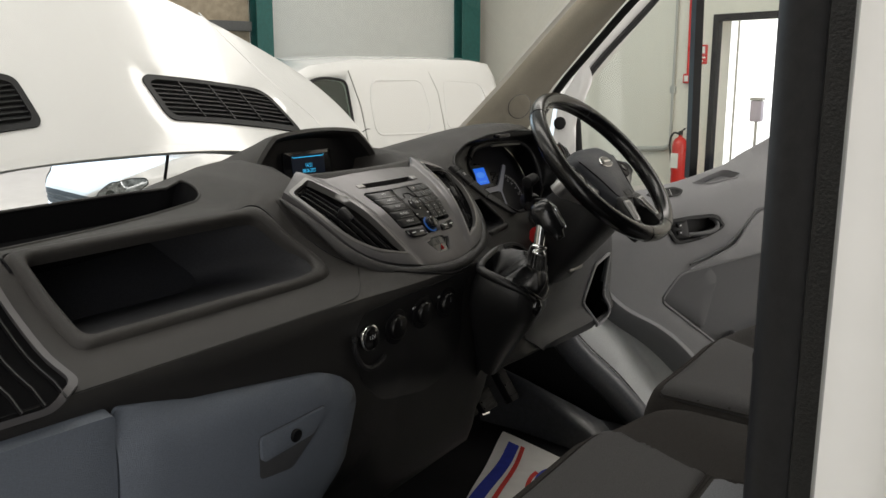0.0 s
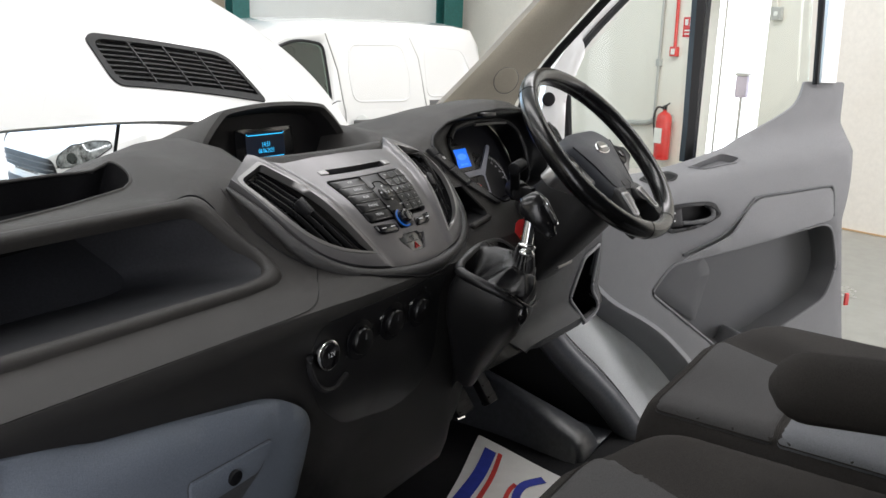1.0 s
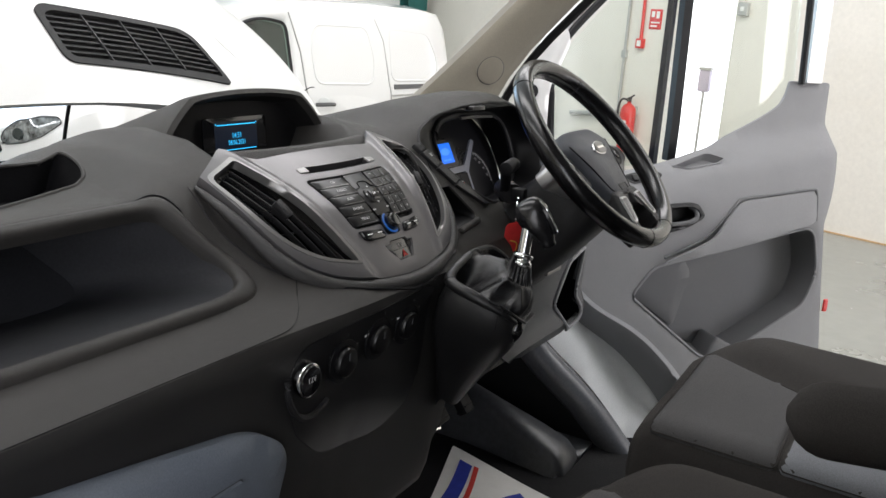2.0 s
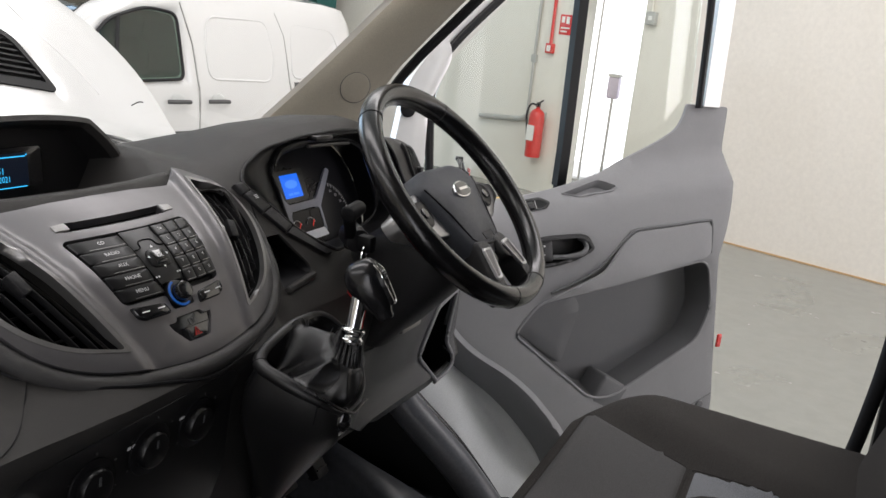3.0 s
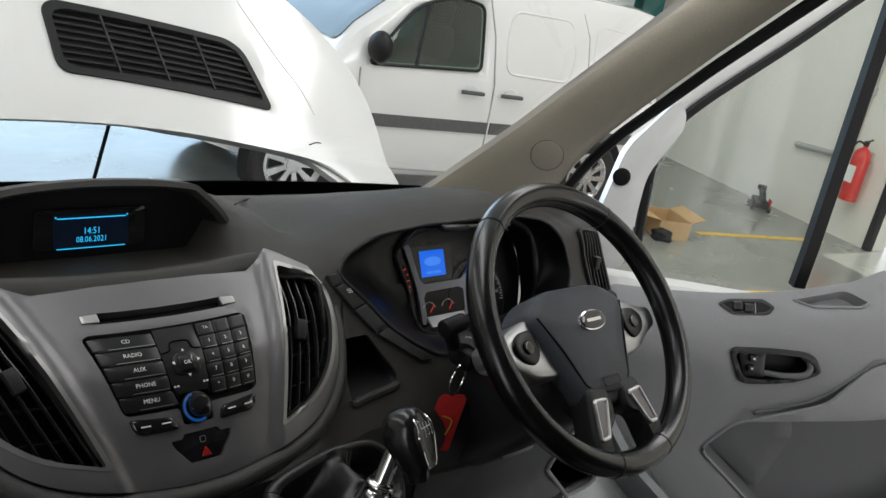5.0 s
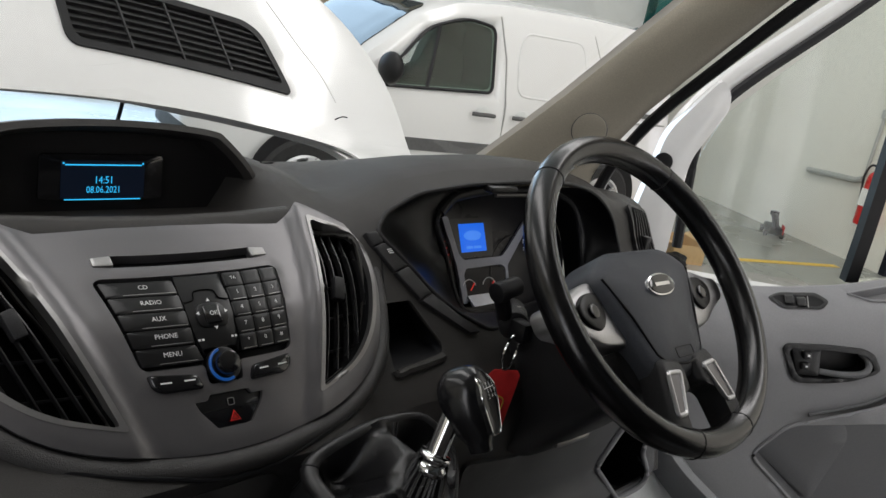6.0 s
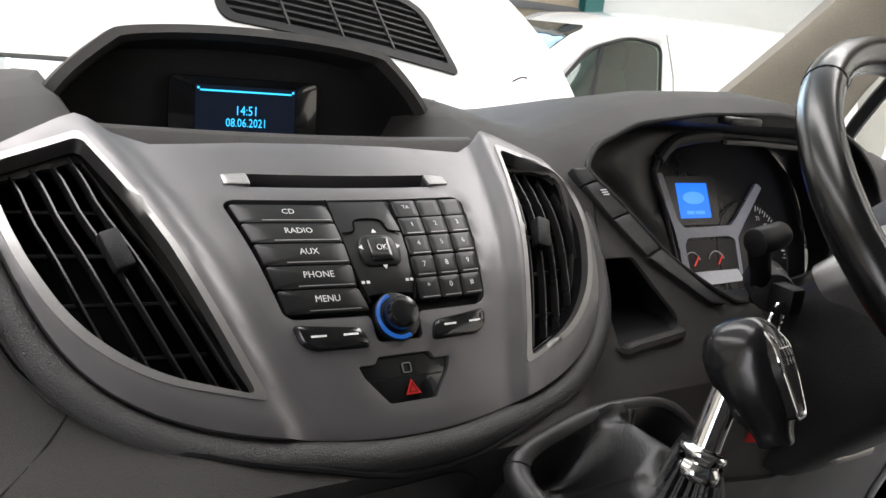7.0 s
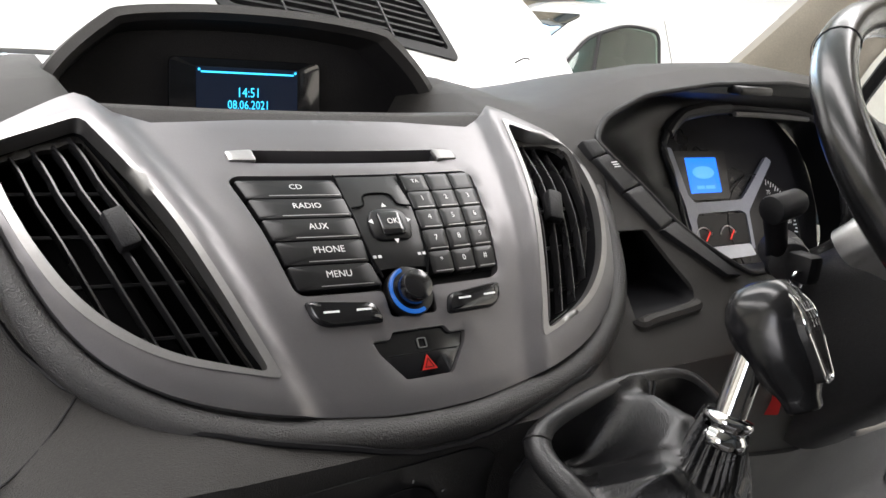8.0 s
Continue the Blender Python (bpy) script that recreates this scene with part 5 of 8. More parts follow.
def build_fascia():
    half = [(0.0, 0.112), (0.06, 0.110), (0.125, 0.102), (0.152, 0.116), (0.166, 0.126)]
    tip = [(0.176, 0.118)]
    low = [(0.233, 0.066), (0.221, -0.005), (0.198, -0.061), (0.165, -0.092), (0.115, -0.110), (0.045, -0.120), (0.0, -0.122)]
    low = [(q.x, q.y) for q in smooth_path([(x, s, 0) for x, s in low], 4)]
    right = half + tip + low
    full = [(-x, s) for x, s in reversed(right) if x > 0] + right
    full = full[::-1]
    vl = [(-x, s) for x, s in VENT]
    keyhole = rounded([(-0.094, 0.042), (-0.088, 0.047), (0.086, 0.048), (0.092, 0.043), (0.077, -0.040), (0.070, -0.044), (0.018, -0.044), (0.017, -0.062), (-0.017, -0.062), (-0.018, -0.044), (-0.070, -0.044), (-0.075, -0.040)], 0.004)
    slot = rounded([(-0.074, 0.060), (0.074, 0.060), (0.074, 0.074), (-0.074, 0.074)], 0.002)
    hz = rounded([(-0.034, -0.076), (-0.022, -0.076), (-0.019, -0.071), (0.019, -0.071), (0.022, -0.076), (0.034, -0.076), (0.031, -0.084), (0.017, -0.1015), (-0.017, -0.1015), (-0.031, -0.084)], 0.002)
    f = part("centre_panel", plate(full, [wider(VENT), wider(vl), keyhole, slot, hz], lambda a, b, h=0: fascia_at(a, b, h + 0.002 + flank(a, b)), 0.012, 0.0075, 0.0008), M_SILVER, DASH, "silver painted centre panel", smooth=40)
    # padded border below
    side = [(0.2405, 0.058), (0.2385, 0.035), (0.229, -0.006), (0.206, -0.066), (0.170, -0.101), (0.118, -0.121), (0.045, -0.131)]
    border = [fascia_at(x, s, -0.0015) for x, s in [(-x, s) for x, s in side] + [(0.0, -0.133)] + side[::-1]]
    part("panel_border", tube(smooth_path(border, 12), lambda t: 0.0025 + 0.0080 * min(1.0, max(0.0, min(t, 1 - t) / 0.22)), 16, up=(0, -0.75, 0.65)), M_BORDER, DASH, "grained border round the centre panel")
    outer = [dash_at(q.x, v, 0.0) for q, v in [(q, min([U * (2.4 + 0.04 * k) for k in range(95)], key=lambda w: (dash_at(q.x, w) - q).length)) for q in smooth_path([fascia_at(x * 1.035, q * 1.05 - 0.003, -0.004) for x, q in [(-x, q) for x, q in side] + [(0.0, -0.133)] + side[::-1]], 6)]]
    part("border_groove", tube(outer, lambda t: 0.0004 + 0.0016 * min(1.0, min(t, 1 - t) / 0.25), 6), M_BLACK, DASH)
    for s in (1, -1):
        hole, outer = [(s * a, b) for a, b in VENT], [(s * a, b) for a, b in VENT_OUT]
        vt = part("air_vent", plate(outer, [hole], lambda a, b, h=0: fascia_at(a, b, h + 0.0105), 0.014, 0.010, 0.0022), M_SATIN, DASH, "tall air vent with a satin chrome rim", smooth=60)
        # duct walls carry their shade as near-black colour
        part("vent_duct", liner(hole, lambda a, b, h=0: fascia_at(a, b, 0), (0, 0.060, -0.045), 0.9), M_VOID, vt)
        for off in (0.013, 0.028, 0.044, 0.061, 0.079):
            pts = []
            for j in range(41):
                sv = 0.095 - 0.186 * j / 40
                x = 0.101 + (sv + 0.089) * (0.355 - 0.9 * off) + off + 0.004 * math.sin((sv + 0.09) * 17)
                if inside((x, sv), VENT):
                    pts.append((s * x, sv))
            pts = pts[::3] + [pts[-1]]
            ring = []
            for x, b in pts:
                wave = s * 0.0022 * math.sin((b + 0.09) * 62 + off * 30) * min(1.0, max(0.0, (b - 0.01) / 0.04))
                ring.append([fascia_at(x + wave + s * e, b, d) for e, d in ((-0.0012, -0.0065), (-0.0006, -0.0050), (0.0006, -0.0050), (0.0012, -0.0065), (0.0006, -0.0135), (-0.0006, -0.0135))])
            part("slat", loft(ring), M_BLADE, vt)
        for sv in (0.06, 0.02, -0.02, -0.055):
            w0 = [x for x in [0.10 + 0.002 * j for j in range(66)] if inside((x, sv), VENT)]
            part("cross_louvre", tube([fascia_at(s * w0[0], sv, -0.026), fascia_at(s * w0[-1], sv - 0.004, -0.026)], 0.0016, 6), M_BLACK, vt)
        cx = 0.162
        part("slider", box((-0.0065, -0.013, -0.004), (0.0065, 0.013, 0.007), 0.0025, 2, Matrix.Translation(fascia_at(s * cx, 0.004, -0.002)) @ Matrix.Rotation(radians(48), 4, "X") @ Matrix.Rotation(radians(s * -18), 4, "Z")), M_DARK, vt)
    return f


build_fascia()


def build_pod():
    """Hooded display on the dash top."""
    p = part("display_hood", bmesh_pod(), M_PAD, DASH, "hooded clock display", smooth=50)
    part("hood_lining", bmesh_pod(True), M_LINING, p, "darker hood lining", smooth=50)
    pm = lambda a, b, h=0: Vector((a, 0.262 + 0.10 * b - h, 1.384 + b))
    part("screen", pad(rounded([(-0.069, -0.025), (0.069, -0.025), (0.068, 0.025), (-0.068, 0.025)], 0.006), pm, 0, 0.003, 0.001), M_PIANO, p, "black display pane")
    part("lit_field", bars([(-0.046, -0.0225, 0.046, 0.018)], pm, 0.0036), glow("display_field", (0.0006, 0.003, 0.010), 1.0), p)
    part("clock_digits", lettering("14:51", 0.0115, pm, 0.0, -0.003, 0.0046, squeeze=0.85), G_CYAN, p, "lit clock and date")
    part("date_digits", lettering("08.06.2021", 0.0105, pm, 0.0, -0.0135, 0.0046, squeeze=0.82), G_CYAN, p)
    part("display_line", bars([(-0.042, 0.013, 0.042, 0.0145), (-0.0445, 0.0145, -0.0425, 0.0165), (0.0425, 0.0145, 0.0445, 0.0165)], pm, 0.0046), G_CYAN, p)
    part("display_line", bars([(-0.042, -0.0245, 0.042, -0.0233)], pm, 0.0046), G_CYAN, p)


def bmesh_pod(lining=False):
    """The display hood's outer shell, or the dark lining with its face and floor."""
    bm = bmesh.new()
    # hood outline in x, z; sections go from the front rim back to the windscreen side
    half = [(0.178, 1.372), (0.172, 1.392), (0.155, 1.414), (0.128, 1.438), (0.112, 1.446), (0.06, 1.452), (0.0, 1.454)]
    outl = [(-x, z) for x, z in half] + [(x, z) for x, z in reversed(half[:-1])]
    outl = [(q.x, q.z) for q in smooth_path([(x, 0, z) for x, z in outl], 5)]
    inn = [(x * 0.93, 1.372 + (z - 1.372) * 0.90 - 0.004) for x, z in outl]
    deep = [(x * 0.90, 1.372 + (z - 1.372) * 0.82 - 0.008) for x, z in outl]
    mid = [((a[0] + b[0]) / 2, (a[1] + b[1]) / 2) for a, b in zip(inn, outl)]
    outer = ((0.232, 1.0, 0.0, inn), (0.222, 1.0, 0.0, mid), (0.226, 1.0, 0.0, outl), (0.245, 1.006, -0.004, outl), (0.28, 1.01, -0.019, outl), (0.33, 1.0, -0.038, outl), (0.40, 0.97, -0.064, outl), (0.48, 0.9, -0.098, outl))
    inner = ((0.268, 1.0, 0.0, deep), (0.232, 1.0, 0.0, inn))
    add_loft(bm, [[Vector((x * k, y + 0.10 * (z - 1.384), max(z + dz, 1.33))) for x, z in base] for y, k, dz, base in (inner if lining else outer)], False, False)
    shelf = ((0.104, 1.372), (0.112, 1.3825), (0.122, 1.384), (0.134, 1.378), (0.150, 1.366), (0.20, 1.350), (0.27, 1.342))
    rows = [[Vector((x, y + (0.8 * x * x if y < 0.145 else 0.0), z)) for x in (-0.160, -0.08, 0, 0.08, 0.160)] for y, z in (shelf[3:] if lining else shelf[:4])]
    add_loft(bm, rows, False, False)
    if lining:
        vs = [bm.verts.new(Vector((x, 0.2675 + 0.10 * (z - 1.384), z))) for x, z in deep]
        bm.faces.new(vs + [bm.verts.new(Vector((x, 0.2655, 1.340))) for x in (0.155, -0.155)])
    return bm


build_pod()


# ---------------------------------------------------------------- steering wheel
M_SPOKE = pmat("spoke_satin", (0.50, 0.50, 0.505), 0.40, metal=1.0, var=0.05, grain=400, rough_var=0.06)


def build_wheel():
    c = Vector((0.50, -0.142, 1.362))
    up = Vector((0, 0.69, 0.724)).normalized()
    rim_map = plane_map(c, (1, 0, 0), up)       # h points at the driver
    w = thing("steering_wheel", "black leather steering wheel with satin spokes", "steering wheel")
    R = 0.1875
    path = [rim_map(R * math.cos(a), R * math.sin(a)) for a in [2 * math.pi * k / 72 for k in range(72)]]
    n = rim_map(0, 0, 1) - rim_map(0, 0, 0)
    part("rim", tube(path, 0.0165, 16, True, 1.15, up=n), M_LEATHER, w, "black leather rim")
    for a in (51, 129, 254, 286):
        q = [rim_map((R + 0.0166 * math.cos(b)) * math.cos(radians(a)), (R + 0.0166 * math.cos(b)) * math.sin(radians(a)), 0.0191 * math.sin(b)) for b in [2 * math.pi * k / 18 for k in range(18)]]
        part("rim_seam", tube(q, 0.0007, 5, True), M_BLACK, w)
    # hub pad, set a little low in the rim
    wm = lambda a, b, h=0: rim_map(a, b - 0.025, h - 0.021)
    hub = rounded([(-0.104, 0.050), (-0.062, 0.080), (0.062, 0.080), (0.104, 0.050), (0.080, -0.010), (0.050, -0.088), (-0.050, -0.088), (-0.080, -0.010)], [0.014, 0.03, 0.03, 0.014, 0.03, 0.02, 0.02, 0.03])
    h = part("hub_pad", pad(hub, wm, -0.04, 0.020, 0.016, 0.010), M_HUB, w, "grained dark hub pad", smooth=60)
    part("badge", pad(circle(0, 0.026, 0.029, 32, 0.0145), wm, 0.012, 0.0320, 0.0015, 0.001), M_CHROME, h, "oval chrome badge")
    part("badge_field", pad(circle(0, 0.026, 0.0265, 32, 0.0122), wm, 0.02, 0.0333, 0.0006), M_PIANO, h)
    part("badge_bar", bars([(-0.015, 0.0238, 0.015, 0.0282)], wm, 0.0340), M_CHROME, h)
    for s in (1, -1):
        part("hub_seam", tube([wm(s * 0.090, 0.046, 0.0185), wm(s * 0.066, -0.005, 0.0215), wm(s * 0.047, -0.052, 0.0205), wm(s * 0.034, -0.066, 0.0225), wm(0.0, -0.070, 0.0245)], 0.0016, 6), M_BLACK, h)
    mk = rounded([(-0.017, -0.062), (0.017, -0.062), (0.017, -0.050), (-0.017, -0.050)], 0.003)
    part("airbag_mark", tube([wm(a, b, 0.0265) for a, b in mk], 0.0007, 5, True), M_DARK, h)
    for s in (1, -1):
        sp = rounded([(s * 0.080, 0.052), (s * 0.118, 0.046), (s * 0.150, 0.034), (s * 0.176, 0.030), (s * 0.176, 0.002), (s * 0.150, -0.006), (s * 0.112, -0.028), (s * 0.060, -0.034)][::s], 0.012)
        spoke = part("spoke", pad(sp, wm, -0.03, 0.006, 0.008), M_SPOKE, w, "satin silver spoke", smooth=60)
        bt = rounded([(s * 0.096, 0.036), (s * 0.126, 0.034), (s * 0.142, 0.018), (s * 0.132, -0.002), (s * 0.108, -0.012), (s * 0.094, 0.004)][::s], 0.012)
        part("spoke_buttons", pad(bt, wm, 0.0, 0.0105, 0.003), M_KEY, spoke, "black button cluster")
        part("button_dial", pad(circle(s * 0.116, 0.013, 0.009, 20), wm, 0.008, 0.0135, 0.002), M_PIANO, spoke)
        lw = rounded([(s * 0.012, -0.085), (s * 0.052, -0.080), (s * 0.074, -0.160), (s * 0.060, -0.182), (s * 0.045, -0.180), (s * 0.040, -0.130), (s * 0.012, -0.120)][::s], 0.010)
        lo = part("lower_spoke", pad(lw, rim_map, -0.03, 0.004, 0.008), M_DARK, w, smooth=60)
        ins = rounded([(s * 0.026, -0.102), (s * 0.050, -0.100), (s * 0.062, -0.148), (s * 0.046, -0.148)][::s], 0.004)
        part("spoke_trim", tube([rim_map(a, b, 0.0045) for a, b in ins], 0.0030, 8, True), M_SPOKE, lo, "satin edge of the spoke")
        part("spoke_inset", pad(ins, rim_map, 0.0, 0.0055, 0.001), M_SILVER, lo, "grey spoke insert")
    # column cowl
    ax = -n
    rings = []
    for d, rx, ry in ((0.02, 0.055, 0.06), (0.035, 0.075, 0.07), (0.10, 0.080, 0.075), (0.17, 0.085, 0.08), (0.25, 0.09, 0.085)):
        o = c + ax * d - up * (0.02 + 0.03 * (d > 0.03))
        rings.append([o + Vector((1, 0, 0)) * (rx * math.copysign(abs(math.cos(a)) ** 0.6, math.cos(a))) + up * (ry * math.copysign(abs(math.sin(a)) ** 0.6, math.sin(a))) for a in [2 * math.pi * k / 28 for k in range(28)]])
    part("column_cowl", loft(rings), M_DARK, w, "dark steering column cowl", smooth=50)
    # stalks
    for a, b in ((Vector((0.405, -0.010, 1.268)), Vector((0.344, -0.040, 1.334))), (Vector((0.600, -0.010, 1.275)), Vector((0.665, -0.050, 1.330)))):
        st = part("stalk", tube([a, a.lerp(b, 0.55) + Vector((0.004, 0, -0.004)), b], lambda t: 0.0085 + 0.002 * t, 12), M_BLACK, w, "black control stalk")
        q = (b - a).normalized()
        part("stalk_end", cyl(b - Vector((0.014, 0.006, 0.0)), b + Vector((0.024, -0.004, 0.006)), 0.0125, 0.0115, n=20, bevel=0.003), M_BLACK, st)
    return c, up, n


WHEEL_C, WHEEL_UP, WHEEL_N = build_wheel()


# ---------------------------------------------------------------- driver's door, standing open
DU, DN, DO = Vector((0.778, -0.628, 0)), Vector((-0.628, -0.778, 0)), Vector((1.44, -0.14, 0))


def door_at(s, z, n=0.0):
    return DO + DU * s + DN * n + Vector((0, 0, z))


def panel_at(s, z, h=0.0):
    """The trim's face: upright below a rising shoulder line, leaning back above it."""
    line = lerp_table(s, [(-0.47, 1.140), (-0.127, 1.172), (0.10, 1.213), (0.477, 1.266), (0.56, 1.274)])
    rise = z - line
    n = lerp_table(z, [(0.35, -0.03), (0.60, 0.0), (1.30, 0.0)]) - 0.045 * min(1.0, max(0.0, (z - 1.06) / (line - 1.06))) ** 2
    if rise > 0:
        n -= 1.2 * min(rise, 0.075) + 0.35 * max(0.0, rise - 0.075)
    return door_at(s, z, n + h)


def build_door():
    d = thing("driver_door", "open van door with grey moulded trim and white frame", "van door")
    trim = [(-0.47, 0.95), (-0.47, 1.180), (-0.35, 1.187), (-0.246, 1.197), (-0.15, 1.210), (-0.06, 1.228), (0.03, 1.252), (0.09, 1.268), (0.132, 1.285), (0.225, 1.324), (0.30, 1.356), (0.372, 1.394), (0.402, 1.432), (0.418, 1.468), (0.572, 1.468), (0.524, 1.305), (0.468, 1.06), (0.512, 0.80), (0.566, 0.51), (0.56, 0.42), (0.30, 0.42), (0.0, 0.53), (-0.20, 0.70), (-0.34, 0.84)]
    trim = rounded(trim[::-1], [0.05, 0.03, 0.03, 0.05, 0.02, 0.03, 0.03, 0.015, 0.02, 0.012, 0.01, 0.04, 0.04, 0.05, 0.05, 0.05, 0.05, 0.05, 0.05, 0.05, 0.05, 0.05, 0.02, 0.05])
    pocket = rounded([(-0.195, 0.862), (-0.13, 0.945), (0.10, 0.985), (0.43, 1.052), (0.475, 0.90), (0.44, 0.80), (0.16, 0.650), (0.08, 0.655)][::-1], [0.03, 0.05, 0.03, 0.05, 0.05, 0.02, 0.03, 0.025])
    bezel = rounded([(-0.196, 1.104), (-0.188, 1.114), (-0.10, 1.124), (-0.022, 1.128), (0.0, 1.122), (0.019, 1.092), (0.010, 1.082), (-0.034, 1.060), (-0.09, 1.046), (-0.150, 1.039), (-0.166, 1.050)][::-1], [0.008, 0.008, 0.03, 0.02, 0.008, 0.008, 0.012, 0.03, 0.03, 0.008, 0.008])
    bc = (-0.090, 1.086)
    hole = [(bc[0] + (a - bc[0]) * 0.96, bc[1] + (b - bc[1]) * 0.93) for a, b in bezel]
    recess = rounded([(-0.052, 1.2185), (0.066, 1.2535), (0.085, 1.2525), (0.120, 1.243), (0.104, 1.232), (-0.004, 1.2145)][::-1], [0.006, 0.006, 0.006, 0.008, 0.01, 0.004])
    part("trim_panel", plate(trim, [pocket, hole, recess], panel_at, 0.012, 0.020, 0.003), M_DOOR, d, "grey moulded door trim", smooth=50)
    # the pocket's inner shade is put into this darker grey
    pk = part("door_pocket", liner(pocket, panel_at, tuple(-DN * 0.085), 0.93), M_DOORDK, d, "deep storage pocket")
    part("pocket_lip", tube([panel_at(a, b, -0.0015) for a, b in resample(pocket, 0.02)], 0.0042, 8, True), M_DOOR, pk)
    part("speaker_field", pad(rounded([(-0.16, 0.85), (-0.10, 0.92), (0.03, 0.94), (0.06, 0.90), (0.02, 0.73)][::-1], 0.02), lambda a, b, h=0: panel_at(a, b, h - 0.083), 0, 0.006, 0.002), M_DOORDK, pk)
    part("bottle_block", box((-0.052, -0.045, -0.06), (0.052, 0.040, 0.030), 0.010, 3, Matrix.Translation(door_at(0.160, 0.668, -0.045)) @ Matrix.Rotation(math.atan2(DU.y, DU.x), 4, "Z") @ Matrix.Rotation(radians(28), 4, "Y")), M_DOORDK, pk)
    # armrest ledge: cloth-coloured raised field over the pocket
    rest = rounded([(-0.12, 0.962), (0.05, 1.03), (0.125, 1.115), (0.155, 1.132), (0.40, 1.158), (0.42, 1.15), (0.425, 1.065), (0.10, 0.997)][::-1], [0.02, 0.03, 0.03, 0.03, 0.012, 0.012, 0.02, 0.02])
    part("armrest", plate(rest, [], lambda a, b, h=0: panel_at(a, b, h + 0.010 + 0.022 * max(0, min(1, (1.10 - b) / 0.09)) ), 0.012, 0.03, 0.004), M_DOOR, d, "raised armrest ledge", smooth=50)
    groove = smooth_path([panel_at(a, b, 0.0015) for a, b in ((-0.10, 0.972), (-0.03, 0.997), (0.045, 1.036), (0.122, 1.115), (0.158, 1.137), (0.28, 1.149), (0.398, 1.161), (0.424, 1.152), (0.430, 1.07))], 5)
    part("armrest_groove", tube(groove, 0.0042, 8), M_DOORDK, d, "dark groove round the armrest")
    # pull handle: broad bezel, button plate, deep bowl and lever
    inside_ = [(bc[0] + (a - bc[0]) * 0.885, bc[1] + (b - bc[1]) * 0.76) for a, b in bezel]
    hb = part("handle_bezel", plate(bezel, [inside_], lambda a, b, h=0: panel_at(a, b, h + 0.006), 0.012, 0.008, 0.0025), M_DARK, d, "black pull handle surround", smooth=60)
    part("handle_bowl", liner(inside_, panel_at, tuple(-DN * 0.034), 0.92), M_BLACK, hb, "deep black bowl")
    part("button_plate", pad(rounded([(-0.176, 1.108), (-0.112, 1.112), (-0.104, 1.056), (-0.152, 1.054)][::-1], 0.005), lambda a, b, h=0: panel_at(a, b, h - 0.006), -0.006, 0.002, 0.0015), M_DARK, hb)
    for z in (1.098, 1.076):
        part("lock_button", pad(rounded([(-0.150, z - 0.008), (-0.133, z - 0.007), (-0.134, z + 0.007), (-0.151, z + 0.006)], 0.003), panel_at, -0.005, 0.004, 0.002), M_KEY, hb)
        part("button_mark", bars([(-0.143, z - 0.0015, -0.138, z + 0.0025)], panel_at, 0.0046), M_PRINT, hb)
    lever = [panel_at(a, b, c) for a, b, c in ((-0.104, 1.066, -0.010), (-0.06, 1.069, -0.002), (-0.020, 1.078, 0.002), (-0.006, 1.092, 0.0), (-0.010, 1.108, -0.008), (-0.022, 1.114, -0.014))]
    part("pull_lever", tube(smooth_path(lever, 5), 0.0066, 10, up=tuple(DN)), M_DOORDK, hb, "grey pull lever")
    # window switches in an oval bowl, and the open recess in the sill
    sw = rounded([(-0.226, 1.186), (-0.200, 1.1965), (-0.118, 1.208), (-0.094, 1.200), (-0.112, 1.184), (-0.196, 1.174)][::-1], [0.008, 0.012, 0.008, 0.008, 0.012, 0.008])
    swc = (-0.160, 1.191)
    well = [(swc[0] + (a - swc[0]) * 0.86, swc[1] + (b - swc[1]) * 0.66) for a, b in sw]
    ws = part("window_switch", plate(sw, [well], lambda a, b, h=0: panel_at(a, b, h + 0.005), 0.010, 0.006, 0.002), M_DARK, d, "black oval window switch panel", smooth=60)
    part("switch_well", plate(well, [], lambda a, b, h=0: panel_at(a, b, h + 0.0012), 0.002, 0.01), M_BLACK, ws)
    for a in (-0.192, -0.166):
        part("switch_key", pad(rounded([(a, 1.183), (a + 0.020, 1.1855), (a + 0.021, 1.1985), (a + 0.001, 1.1955)][::-1], 0.003), panel_at, 0.0, 0.009, 0.003), M_KEY, ws)
    part("key_edge", tube([panel_at(-0.1435, 1.184, 0.008), panel_at(-0.1415, 1.201, 0.008)], 0.0012, 6), M_SATIN, ws)
    rl = part("sill_recess", liner(resample(recess, 0.008), panel_at, tuple(-DN * 0.010 + Vector((0, 0, -0.018))), 0.86), M_DOOR, d, "open recess in the sill")
    part("recess_edge", tube([panel_at(a, b, -0.001) for a, b in resample(recess, 0.008)], 0.0022, 6, True), M_DOOR, rl)
    # steel door: white shell behind the trim, frame round the glass
    shell = rounded([(-0.53, 0.62), (-0.53, 1.17), (0.36, 1.17), (0.50, 1.42), (0.535, 1.44), (0.487, 1.06), (0.60, 0.45), (0.58, 0.36), (0.30, 0.36), (0.0, 0.45), (-0.25, 0.60)][::-1], [0.03, 0.03, 0.03, 0.03, 0.03, 0.03, 0.005, 0.005, 0.02, 0.02, 0.03])
    part("steel_shell", plate(shell, [], lambda a, b, h=0: door_at(a, b, -0.20 + h + (0.11 * min(1, max(0, (1.18 - b) / 0.1)))), 0.05, 0.05), M_WHITE, d, "white painted steel door shell")
